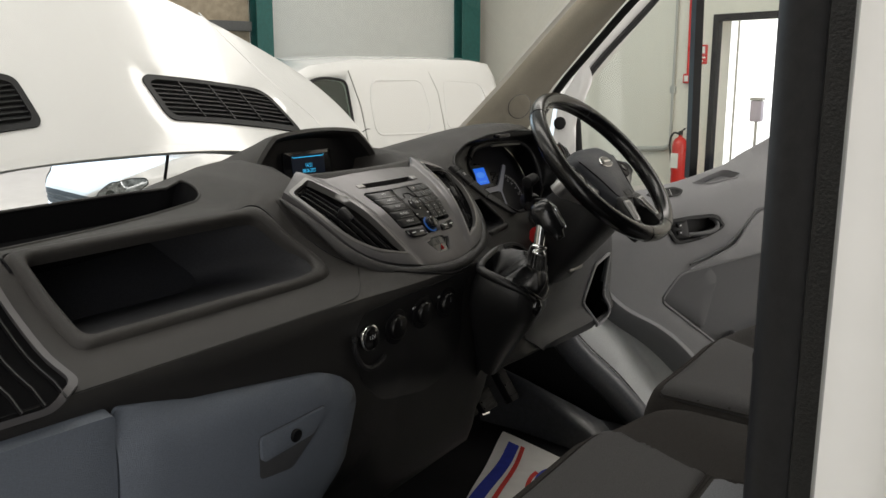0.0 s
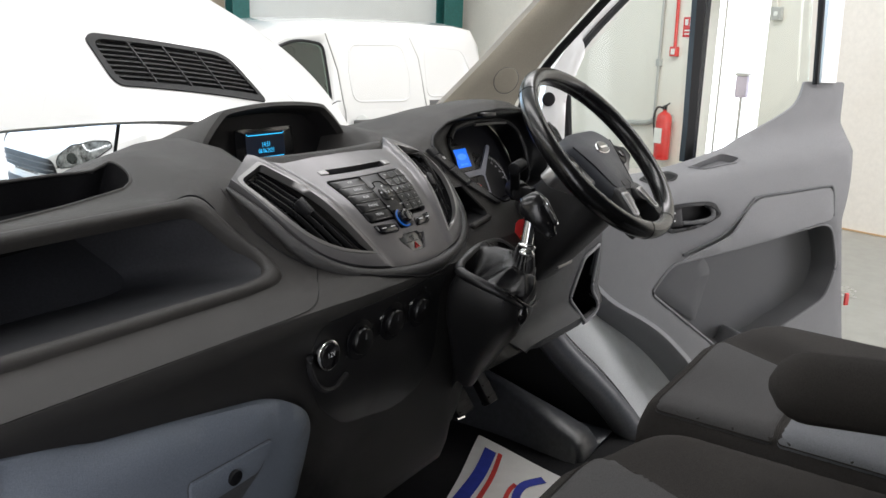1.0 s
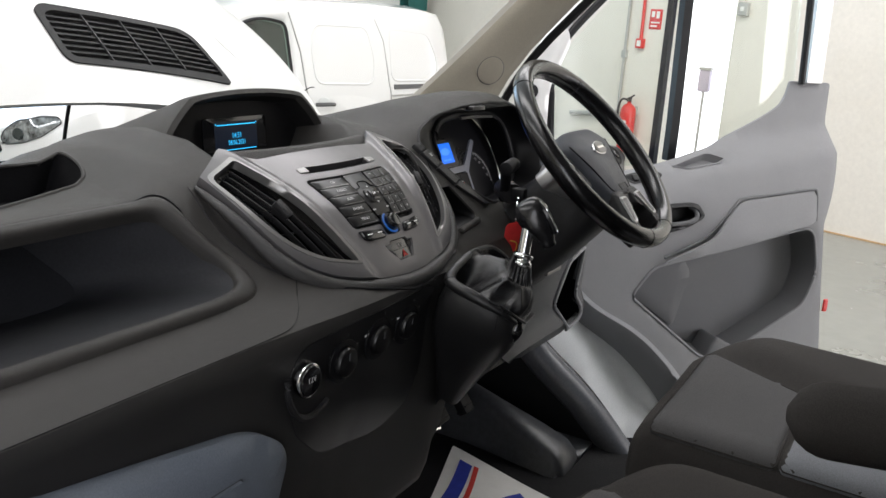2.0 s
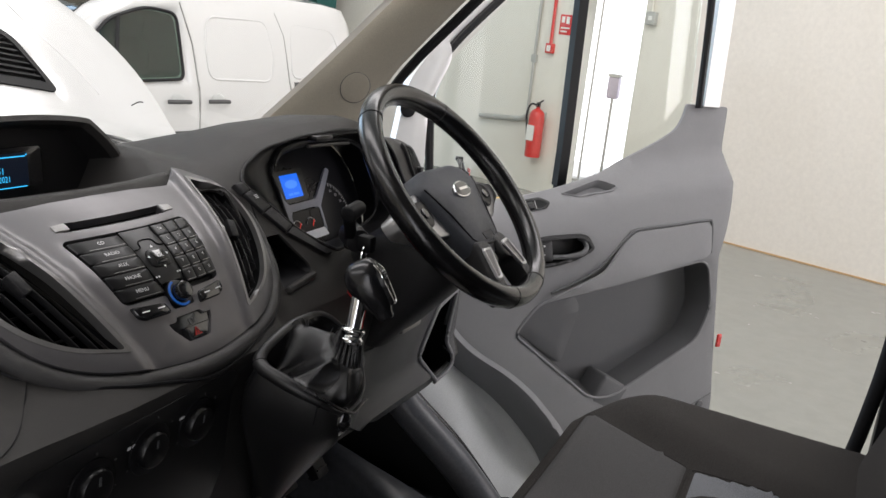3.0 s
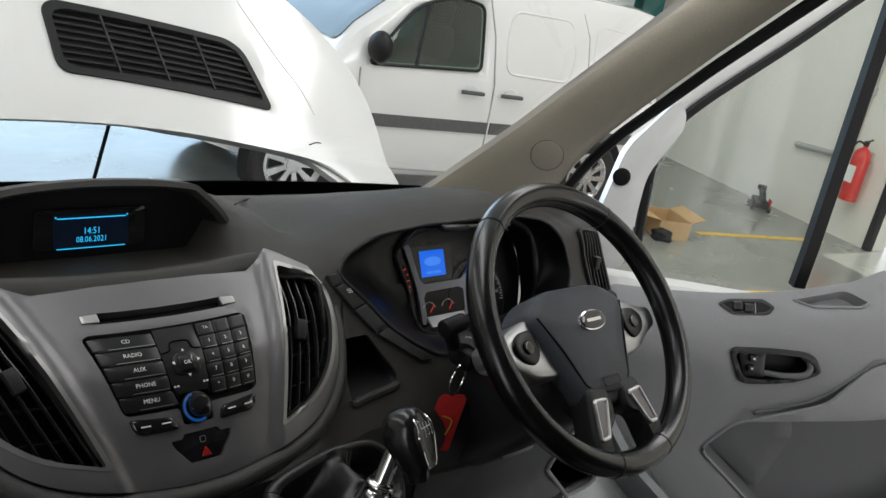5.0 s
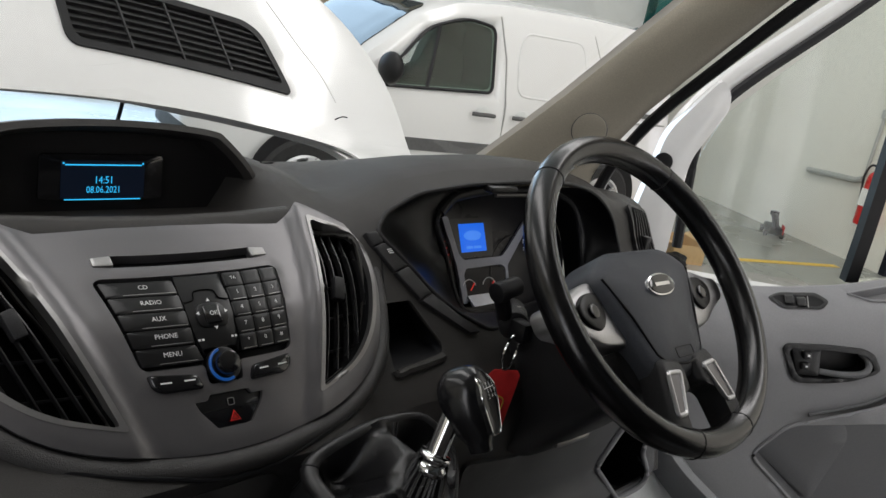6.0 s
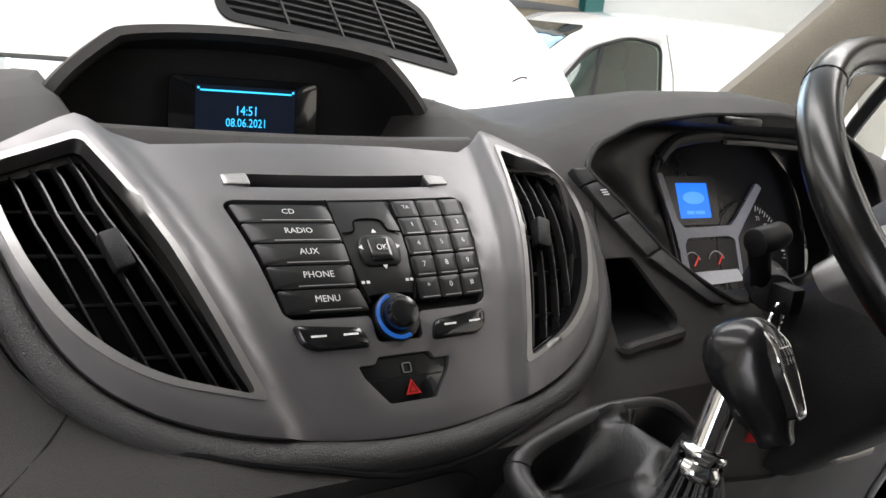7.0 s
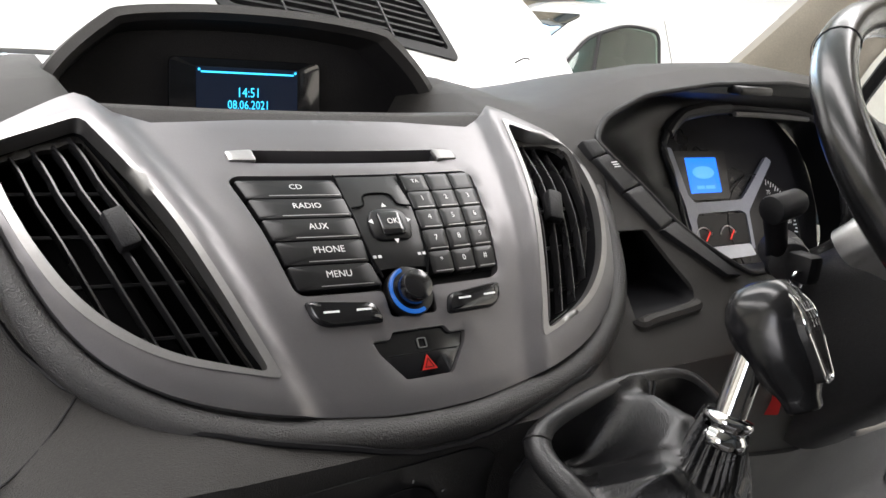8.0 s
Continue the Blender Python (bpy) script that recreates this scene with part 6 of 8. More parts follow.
    part("door_edge", plate([(0.555, 0.44), (0.598, 0.44), (0.540, 0.80), (0.496, 1.06), (0.512, 1.26), (0.482, 1.26), (0.460, 1.06), (0.500, 0.80)], [], lambda a, b, h=0: door_at(a, b, -0.075 - 0.06 * max(0, (b - 1.1) / 0.36) + h), 0.11, 0.04, 0.004), M_WHITE, d, "white painted door edge")
    part("rear_frame", plate([(0.468, 1.466), (0.528, 1.466), (0.532, 1.96), (0.470, 1.96)][::-1], [], lambda a, b, h=0: door_at(a, b, -0.155 - 0.05 * max(0, b - 1.3) + h), 0.035, 0.06, 0.005), M_WHITE, d, "white rear upright of the window frame")
    fr = [(-0.475, 1.25), (-0.470, 1.43), (-0.432, 1.523), (-0.357, 1.612), (-0.205, 1.757), (-0.058, 1.896), (0.0, 1.945), (0.42, 1.965), (0.50, 1.90), (0.505, 1.47)]
    frame_pts = [door_at(a, b, -0.185 - 0.05 * max(0, b - 1.3)) for a, b in fr]
    part("window_frame", tube(smooth_path(frame_pts, 5), 0.024, 10, up=tuple(DN), flat=0.9), M_WHITE, d, "white painted window frame")
    front = rounded([(-0.535, 1.20), (-0.43, 1.20), (-0.43, 1.42), (-0.37, 1.545), (-0.40, 1.60), (-0.49, 1.47)][::-1], 0.03)
    part("mirror_corner", plate(front, [], lambda a, b, h=0: door_at(a, b, -0.150 - 0.05 * (b - 1.3) + h), 0.035, 0.03, 0.004), M_WHITE, d, "white corner of the door frame")
    part("bolt_hole", pad(circle(-0.487, 1.408, 0.020, 24), lambda a, b, h=0: door_at(a, b, -0.155 + h), 0, 0.003, 0.001), M_BLACK, d, "round black hole")
    inner = [(-0.405, 1.235), (-0.420, 1.44), (-0.400, 1.521), (-0.345, 1.596), (-0.190, 1.748), (-0.045, 1.895), (0.01, 1.91), (0.38, 1.915), (0.435, 1.86), (0.452, 1.46)]
    part("glass_seal", tube(smooth_path([door_at(a, b, -0.165 - 0.05 * max(0, b - 1.3)) for a, b in inner], 5), 0.011, 8), M_RUBBER, d, "black glass channel")
    part("divider_bar", plate([(-0.008, 1.22), (0.021, 1.22), (0.028, 1.90), (-0.001, 1.90)][::-1], [], lambda a, b, h=0: door_at(a, b, -0.170 - 0.05 * max(0, b - 1.3) + h), 0.03, 0.1, 0.003), M_BLACK, d, "black window divider")
    gl = rounded([(-0.41, 1.20), (0.45, 1.20), (0.45, 1.47), (0.43, 1.86), (0.38, 1.91), (0.0, 1.90), (-0.11, 1.80), (-0.365, 1.52), (-0.405, 1.40)][::-1], 0.02)
    g = part("side_window", plate(gl, [], lambda a, b, h=0: door_at(a, b, -0.195 - 0.05 * max(0, b - 1.3) + h), 0.004, 0.08), M_GLASS, d, "clear side window")
    g.visible_shadow = False
    part("reflector", pad(rounded([(0.500, 0.775), (0.515, 0.775), (0.515, 0.815), (0.500, 0.815)][::-1], 0.003), lambda a, b, h=0: panel_at(a + 0.02, b, h), 0.0, 0.006, 0.002), M_RED, d, "small red door-edge reflector")
    part("trim_clip", pad(circle(0.500, 0.590, 0.013, 16), panel_at, 0, 0.006, 0.002), M_DOORDK, d)
    part("lower_seam", tube([panel_at(0.30 + 0.04 * k, 0.515 + 0.018 * k, 0.0) for k in range(7)], 0.0018, 5), M_DOORDK, d)
    part("hinge_arm", tube([door_at(-0.50, 1.0, -0.12), Vector((0.99, 0.30, 1.0))], 0.02, 8), M_WHITE, d)
    part("hinge_arm", tube([door_at(-0.50, 0.8, -0.12), Vector((0.99, 0.30, 0.8))], 0.02, 8), M_WHITE, d)


build_door()


# ---------------------------------------------------------------- seats
def build_seat(name, label, x0, x1, y0, ztop, roll=0.036, seam=(0.10, 0.19), arm=None, left_seam=None):
    """A padded seat: its cushion is rounded off all round, with a raised roll beyond each slanting seam (distances from the side at the front and 0.25 m behind)."""
    s = thing(name, label, "seat")
    back = y0 - 0.56
    out = rounded([(x0, y0 - 0.01), (x0 + 0.06, y0), (x1 - 0.12, y0), (x1, y0 - 0.10), (x1, back), (x0, back)][::-1], [0.02, 0.02, 0.10, 0.10, 0.05, 0.03])
    ring = [Vector(q) for q in resample(out, 0.02)]
    rim = [(p, q - p) for p, q in zip(ring, ring[1:] + ring[:1]) if max(p.y, q.y) > back + 0.01]

    def inner(y, side):
        a, b = side
        return a + (b - a) * min(1.6, max(0.0, (y0 - 0.04 - y) / 0.21))

    def top_at(x, y, h=0.0):
        w = Vector((x, y))
        d = min((w - p - v * min(1.0, max(0.0, (w - p).dot(v) / v.length_squared))).length_squared for p, v in rim if v.length_squared) ** 0.5
        e = min(1.0, d / 0.055)
        z = ztop - 0.050 * (1 - math.sqrt(max(0.0, 1 - (1 - e) ** 2)))
        fade = min(1.0, max(0.0, (y0 - y) / 0.16))
        fade = fade * fade * (3 - 2 * fade)
        k = (x - (x1 - inner(y, seam))) / 0.085
        z += roll * fade * math.sin(0.5 * math.pi * min(1.0, max(0.0, k)))
        if left_seam:
            k = ((x0 + inner(y, left_seam)) - x) / 0.085
            z += 0.8 * roll * fade * math.sin(0.5 * math.pi * min(1.0, max(0.0, k)))
        z += 0.03 * (y - y0 + 0.10) - 0.006 * math.sin(math.pi * min(1, max(0, (x - x0) / (x1 - x0))))
        return Vector((x, y, z + h))

    part("base", box((x0 + 0.05, y0 - 0.50, FLOOR_Z), (x1 - 0.05, y0 - 0.06, ztop - 0.15), 0.02), M_DARK, s, "dark seat base")
    part("cushion", plate(out, [], top_at, 0.012, 0.016), M_FABRIC, s, "dark fabric seat cushion", smooth=75)
    skirt = [[top_at(q.x, q.y, -0.002) for q in ring]]
    mid = Vector(((x0 + x1) / 2, (y0 + back) / 2, 0))
    for dz, k in ((0.015, 1.012), (0.05, 1.016), (0.09, 1.008), (0.12, 0.96)):
        skirt.append([Vector((mid.x + (q.x - mid.x) * k, mid.y + (q.y - mid.y) * k, q.z - dz)) for q in skirt[0]])
    part("cushion_side", loft(skirt, True, False), M_FABRIC, s, smooth=75)
    lip = 0.012 if not left_seam else None
    for nm, ya, yb, mat_, lab in (("seat_front", y0 - 0.035, y0 - 0.245, M_FABRIC3, "dark grey fabric seat front"), ("seat_centre", y0 - 0.250, y0 - 0.52, M_FABRIC2, "lighter grey fabric seat centre")):
        lxa, lxb = (x0 + lip, x0 + lip) if lip else (x0 + inner(ya, left_seam), x0 + inner(yb, left_seam))
        quad = rounded([(lxb, yb), (x1 - inner(yb, seam), yb), (x1 - inner(ya, seam), ya), (lxa, ya)], 0.010)
        pt = part(nm, plate(quad, [], lambda a, b, h=0: top_at(a, b, h + 0.0036), 0.009, 0.010, 0.0055), mat_, s, lab, smooth=75)
        part("seam", tube([top_at(a, b, 0.0004) for a, b in resample(quad, 0.02)], 0.0014, 5, True), M_FABRIC, pt)
    rings = []
    for k in range(8):
        t = k / 7
        z, y = ztop - 0.05 + 0.62 * t, y0 - 0.53 - 0.16 * t
        hw, dp = (x1 - x0) / 2 * (0.97 - 0.12 * t * t), 0.075 * (1 - 0.35 * t)
        cx = (x0 + x1) / 2
        rings.append([Vector((cx + hw * math.copysign(abs(math.cos(a)) ** 0.5, math.cos(a)), y + dp * math.copysign(abs(math.sin(a)) ** 0.7, math.sin(a)) - 0.03, z)) for a in [2 * math.pi * j / 32 for j in range(32)]])
    part("backrest", loft(rings), M_FABRIC, s, "black fabric backrest", smooth=60)
    if arm:
        a, b, r = arm
        part("armrest", tube([Vector(a).lerp(Vector(b), k / 28) for k in range(29)], lambda t: r * math.sqrt(max(0.04, 1 - (1 - min(1.0, t * 7)) ** 2)), 20, flat=1.15), M_FABRIC, s, "padded fabric armrest", smooth=60)
    return s


build_seat("driver_seat", "black fabric driver's seat with a padded armrest", 0.368, 0.935, -0.300, 0.932, 0.034, (0.135, 0.235), ((0.160, -0.565, 1.098), (0.170, -0.95, 1.135), 0.045))
build_seat("passenger_seat", "black fabric double passenger seat", -0.80, 0.205, -0.295, 0.945, 0.040, (0.10, 0.175), None, (0.10, 0.175))


# ---------------------------------------------------------------- radio keys, heater panel, glovebox, outer vents
def build_radio():
    r = part("key_field", plate(rounded([(-0.098, 0.050), (0.096, 0.050), (0.080, -0.048), (0.02, -0.048), (0.02, -0.066), (-0.02, -0.066), (-0.02, -0.048), (-0.078, -0.048)], 0.004), [], lambda a, b, h=0: fascia_at(a, b, h - 0.007), 0.004, 0.02), M_BLACK, DASH, "black radio keypad")

    def edge(s):          # left and right ends of a row at s
        t = (0.045 - s) / 0.086
        return -0.092 + 0.019 * t, -0.0245 + 0.003 * t, 0.0265 - 0.006 * t, 0.090 - 0.015 * t

    words = ["CD", "RADIO", "AUX", "PHONE", "MENU"]
    for k, w in enumerate(words):
        s1 = 0.0410 - 0.0165 * k
        s0 = s1 - 0.0160
        a, b = edge(s1), edge(s0)
        q = rounded([(b[0], s0), (b[1] + (0.004 if k == 4 else 0), s0), (a[1], s1), (a[0], s1)], 0.0025, 3)
        part("radio_key", pad(q, fascia_at, -0.004, 0.0030, 0.0012, 0.0003), M_KEY, r)
        part("key_word", lettering(w, 0.0062, fascia_at, (a[0] + a[1]) / 2 + 0.004, (s0 + s1) / 2 + 0.0012, 0.0038), M_PRINT, r)
        part("key_line", bars([(a[0] + 0.018, s0 + 0.0016, a[1] - 0.002, s0 + 0.0022)], fascia_at, 0.0036), M_SATIN, r)
    rows = [("TA", "", "\u266a"), ("1", "2", "3"), ("4", "5", "6"), ("7", "8", "9"), ("*", "0", "#")]
    for k, row in enumerate(rows):
        s1 = 0.0440 - 0.0163 * k
        s0 = s1 - 0.0157
        a, b = edge(s1), edge(s0)
        for j in range(3):
            f0, f1 = j / 3, (j + 1) / 3 - 0.012
            q = rounded([(b[2] + (b[3] - b[2]) * f0, s0), (b[2] + (b[3] - b[2]) * f1, s0), (a[2] + (a[3] - a[2]) * f1, s1), (a[2] + (a[3] - a[2]) * f0, s1)], 0.002, 3)
            part("number_key", pad(q, fascia_at, -0.004, 0.0030, 0.0006, 0.0001), M_KEY, r)
            cx = (b[2] + (b[3] - b[2]) * (j + 0.5) / 3 + a[2] + (a[3] - a[2]) * (j + 0.5) / 3) / 2
            if row[j] and row[j] != "\u266a":
                part("key_digit", lettering(row[j], 0.0058 if k else 0.0048, fascia_at, cx, (s0 + s1) / 2 + 0.001, 0.0036), M_PRINT, r)
            if k:
                part("key_line", bars([(cx - 0.007, s0 + 0.0012, cx + 0.007, s0 + 0.0019)], fascia_at, 0.0034), M_SATIN, r)
    # cursor block: two dividers, a keystone top and a cross round the middle key
    cur = rounded([(-0.0205, -0.032), (-0.0235, 0.0445), (0.0255, 0.0445), (0.0200, -0.032), (0.012, -0.030), (-0.012, -0.030)][::-1], 0.003, 3)
    part("cursor_block", plate(cur, [], lambda a, b, h=0: fascia_at(a, b, h + 0.0030), 0.006, 0.008, 0.001), M_KEY, r)
    for s in (-1, 1):
        part("divider", tube([fascia_at(s * 0.0245, 0.0445, 0.0036), fascia_at(s * 0.0215, -0.020, 0.0036), fascia_at(s * 0.0165, -0.036, 0.0030)], 0.0009, 5), M_VOID, r)
    part("cursor_line", tube(smooth_path([fascia_at(a, b, 0.0036) for a, b in ((-0.022, 0.015), (-0.013, 0.017), (-0.009, 0.026), (0.009, 0.026), (0.013, 0.017), (0.023, 0.015))], 4), 0.0007, 5), M_VOID, r)
    ring = rounded([(-0.0135, -0.0115), (0.0135, -0.0115), (0.0165, 0.002), (0.0105, 0.0125), (-0.0105, 0.0125), (-0.0165, 0.002)], 0.006)
    part("cursor_ring", pad(ring, fascia_at, 0.0, 0.0052, 0.0016), M_KEY, r)
    part("ok_key", pad(rounded([(-0.0085, -0.0085), (0.0085, -0.0085), (0.0085, 0.0085), (-0.0085, 0.0085)], 0.0025, 3), fascia_at, 0.0, 0.0072, 0.0012), M_PIANO, r)
    part("key_word", lettering("OK", 0.0056, fascia_at, 0, 0, 0.0082), M_PRINT, r)
    tri = lambda cx, cy, d: [(cx + 0.0022 * math.cos(d + k * 2.094), cy + 0.0022 * math.sin(d + k * 2.094)) for k in range(3)]
    for cx, cy, d in ((0, 0.0145, math.pi / 2), (0, -0.0125, -math.pi / 2), (-0.0138, 0.002, math.pi), (0.0138, 0.002, 0)):
        bm = bmesh.new()
        bm.faces.new([bm.verts.new(fascia_at(a, b, 0.0056)) for a, b in tri(cx, cy, d)])
        part("arrow_mark", bm, M_PRINT, r)
    for cx, cy in ((-0.0165, -0.022), (0.0165, -0.022)):
        part("skip_mark", bars([(cx - 0.003, cy - 0.001, cx - 0.0006, cy + 0.001), (cx + 0.0006, cy - 0.001, cx + 0.003, cy + 0.001)], fascia_at, 0.0034), M_PRINT, r)
    # volume knob with its blue ring
    base = fascia_at(0, -0.0465, 0)
    n = (fascia_at(0, -0.0465, 1) - base).normalized()
    part("knob_bezel", cyl(base - n * 0.004, base + n * 0.0035, 0.0165, n=32, bevel=0.001), M_KEY, r)
    ringpath = [fascia_at(0.0142 * math.cos(a), -0.0465 + 0.0142 * math.sin(a), 0.0042) for a in [radians(105 + 190 * k / 40) for k in range(41)]]
    part("ring_light", tube(ringpath, 0.0014, 6), G_RING, r, "lit blue ring")
    part("volume_knob", cyl(base, base + n * 0.015, 0.0112, 0.0102, n=32, bevel=0.0015), M_PIANO, r, "black volume knob")
    for s in (-1, 1):
        q = rounded([(s * 0.071, -0.0485), (s * 0.028, -0.0520), (s * 0.0235, -0.0640), (s * 0.060, -0.0640), (s * 0.068, -0.0600)][::s], 0.004, 3)
        part("phone_key_surround", pad([(x * 1.0 + (x - s * 0.048) * 0.04, y + (y + 0.057) * 0.12) for x, y in q], fascia_at, -0.002, 0.0032, 0.001), M_BLACK, r)
        part("phone_key", pad(q, fascia_at, 0.0, 0.0062, 0.0022, 0.0004), M_PIANO, r)
        part("phone_mark", bars([(s * 0.058 - 0.005, -0.0572, s * 0.058 + 0.005, -0.0558), (s * 0.037 - 0.005, -0.0572, s * 0.037 + 0.005, -0.0558)], fascia_at, 0.0070), M_PRINT, r)
    # disc slot
    part("disc_slot", plate([(-0.078, 0.056), (0.078, 0.056), (0.078, 0.078), (-0.078, 0.078)], [], lambda a, b, h=0: fascia_at(a, b, h - 0.010), 0.003, 0.02), M_BLACK, DASH, "black disc slot")
    for s in (-1, 1):
        part("slot_end", pad(rounded([(s * 0.070, 0.0610), (s * 0.0885, 0.0605), (s * 0.0885, 0.0705), (s * 0.070, 0.0730)][::s], 0.002, 3), fascia_at, 0.0, 0.0034, 0.0012), M_SATIN, DASH)
    # hazard and lock switch
    hz = rounded([(-0.033, -0.0755), (-0.021, -0.0755), (-0.018, -0.0705), (0.018, -0.0705), (0.021, -0.0755), (0.033, -0.0755), (0.0303, -0.084), (0.0165, -0.101), (-0.0165, -0.101), (-0.0303, -0.084)][::-1], 0.002, 3)
    h = part("switch_block", plate(hz, [], lambda a, b, h=0: fascia_at(a, b, h - 0.0005), 0.008, 0.01, 0.001), M_PIANO, DASH, "black switch block with a red warning triangle")
    part("switch_split", bars([(-0.027, -0.0862, 0.027, -0.0856)], fascia_at, 0.0004), M_BLACK, h)
    o = [(0.0066 * math.cos(math.pi / 2 + k * 2.0944) + 0.001, -0.0940 + 0.0066 * math.sin(math.pi / 2 + k * 2.0944)) for k in range(3)]
    bm = bmesh.new()
    bm.faces.new([bm.verts.new(fascia_at(a, b, 0.0006)) for a, b in o])
    part("warning_triangle", bm, M_RED, h, "red warning triangle")
    part("triangle_line", tube([fascia_at(0.001 + (a - 0.001) * 0.55, -0.0940 + (b + 0.0940) * 0.55, 0.0010) for a, b in o], 0.0005, 5, True), M_BLACK, h)
    part("lock_mark", tube([fascia_at(a, b, 0.0004) for a, b in rounded([(-0.003, -0.083), (0.003, -0.083), (0.003, -0.077), (-0.003, -0.077)], 0.001, 2)], 0.0005, 5, True), M_STRIP, h)


build_radio()


M_HEATER = pmat("heater_panel_black", (0.0105, 0.0105, 0.011), 0.30, spec=0.5, var=0.2, grain=300, bump=0.15, bump_scale=800, rough_var=0.06)


def build_lower_dash():
    # heater panel, flush in the lower moulding
    out = rounded([(-0.272, 1.188), (-0.10, 1.194), (0.040, 1.200), (0.048, 1.06), (0.030, 1.015), (-0.05, 1.00), (-0.20, 1.03), (-0.278, 1.10)][::-1], [0.05, 0.03, 0.03, 0.02, 0.02, 0.03, 0.03, 0.03])
    hp = part("heater_panel", plate(out, [], lambda a, b, h=0: low_at(a, b, h + 0.002), 0.004, 0.02, 0.001), M_HEATER, DASH, "black heater control panel")
    for x, z, r in ((-0.177, 1.148, 0.029), (-0.101, 1.156, 0.029), (-0.027, 1.155, 0.029)):
        base, n = low_at(x, z, 0.004), (low_at(x, z, 1) - low_at(x, z, 0)).normalized()
        part("knob_well", cyl(base, base + n * 0.003, r, n=32, bevel=0.001), M_BLACK, hp)
        k = part("heater_knob", cyl(base, base + n * 0.011, r * 0.72, r * 0.66, n=32, bevel=0.003), M_KEY, hp, "black rotary heater knob")
        q = base + n * 0.0115
        part("knob_mark", box((-0.0012, -0.001, 0.004), (0.0012, 0.001, 0.013), 0, 1, Matrix.Translation(q)), M_KNEE, k)
        for j in range(5):
            a = radians(205 - 230 * j / 4)
            c = low_at(x + 1.16 * r * math.cos(a), z + 1.16 * r * math.sin(a), 0.0052)
            part("scale_mark", box((-0.0010, -0.0003, -0.0006), (0.0010, 0.0003, 0.0006), 0, 1, Matrix.Translation(c) @ Matrix.Rotation(-a, 4, "Y")), M_STRIP, hp)
    part("vent_symbol", bars([(-0.135, 1.168, -0.130, 1.171), (-0.128, 1.168, -0.122, 1.171), (-0.06, 1.170, -0.052, 1.173)], low_at, 0.0055), M_PRINT, hp)
    # power socket
    base, n = low_at(-0.252, 1.155, 0.003), (low_at(-0.252, 1.155, 1) - low_at(-0.252, 1.155, 0)).normalized()
    so = part("power_socket", cyl(base, base + n * 0.010, 0.0215, n=32, bevel=0.003), M_CHROME, DASH, "round covered power socket")
    part("socket_cover", cyl(base + n * 0.004, base + n * 0.0125, 0.0185, n=32, bevel=0.002), M_PIANO, so)
    cm = plane_map(base + n * 0.0130, (1, 0, 0), (0, 0.1, 1))
    part("socket_word", lettering("12V", 0.010, cm, 0, 0.002, 0.0), M_PRINT, so)
    lip = [low_at(x, z, 0.004) for x, z in ((-0.282, 1.165), (-0.280, 1.135), (-0.262, 1.108), (-0.235, 1.100), (-0.205, 1.108))]
    part("socket_lip", tube(smooth_path(lip), 0.0045, 8), M_DARK, DASH)
    # glovebox
    gb = rounded([(-0.700, 1.183), (-0.347, 1.126), (-0.285, 1.085), (-0.300, 0.98), (-0.345, 0.865), (-0.700, 0.865)][::-1], [0.02, 0.04, 0.04, 0.03, 0.04, 0.01])
    g = part("glovebox_lid", plate(gb, [], lambda a, b, h=0: low_at(a, b, h + 0.024 - 0.010 * max(0, (b - 1.13) / 0.05)), 0.024, 0.025, 0.010), M_GLOVE, DASH, "blue-grey glovebox lid", smooth=60)
    side = rounded([(-0.90, 1.190), (-0.704, 1.184), (-0.704, 0.865), (-0.90, 0.865)][::-1], [0.01, 0.01, 0.01, 0.01])
    part("glovebox_side", plate(side, [], lambda a, b, h=0: low_at(a, b, h + 0.022), 0.022, 0.03, 0.006), M_GLOVE, DASH, "blue-grey lower side panel")
    lt = rounded([(-0.502, 1.088), (-0.373, 1.092), (-0.388, 1.055), (-0.432, 1.018), (-0.494, 1.024)][::-1], 0.008)
    # no hollow here: a darker plate paints the scoop's shade
    part("latch_bowl", plate(lt, [], lambda a, b, h=0: low_at(a, b, h + 0.0255), 0.004, 0.012, 0.001), M_KNEE, g, "flat plate for the latch recess, shade put into its darker grey")
    part("latch_flap", plate(rounded([(-0.500, 1.087), (-0.376, 1.091), (-0.400, 1.060), (-0.497, 1.052)][::-1], 0.006), [], lambda a, b, h=0: low_at(a, b, h + 0.034 - 0.08 * (b - 1.05)), 0.008, 0.012, 0.002), M_GLOVE, g)
    b0, n0 = low_at(-0.440, 1.073, 0.030), (low_at(-0.44, 1.073, 1) - low_at(-0.44, 1.073, 0)).normalized()
    part("lock_barrel", cyl(b0, b0 + n0 * 0.006, 0.0095, n=24, bevel=0.001), M_BLACK, g)
    # vents at both ends of the dash
    for nm, poly in (("outer", [(-0.872, 3.2 * U), (-0.742, 3.2 * U), (-0.738, 5.7 * U), (-0.775, 6.05 * U), (-0.872, 6.0 * U)]), ("outer", [(0.800, 3.15 * U), (0.885, 3.2 * U), (0.885, 4.9 * U), (0.815, 4.9 * U)])):
        hole = rounded(poly, 0.012)
        cx, cv = sum(p[0] for p in hole) / len(hole), sum(p[1] for p in hole) / len(hole)
        big = [(cx + (x - cx) * 1.14, cv + (v - cv) * 1.09) for x, v in hole]
        left = poly[0][0] < 0
        vt = part("end_vent", plate(big, [hole], lambda a, b, h=0: dash_at(a, b, h + 0.010), 0.012, 0.02, 0.003), M_SILVER if left else M_DARK, DASH, "tall end air vent" if left else "black end air vent", smooth=60)
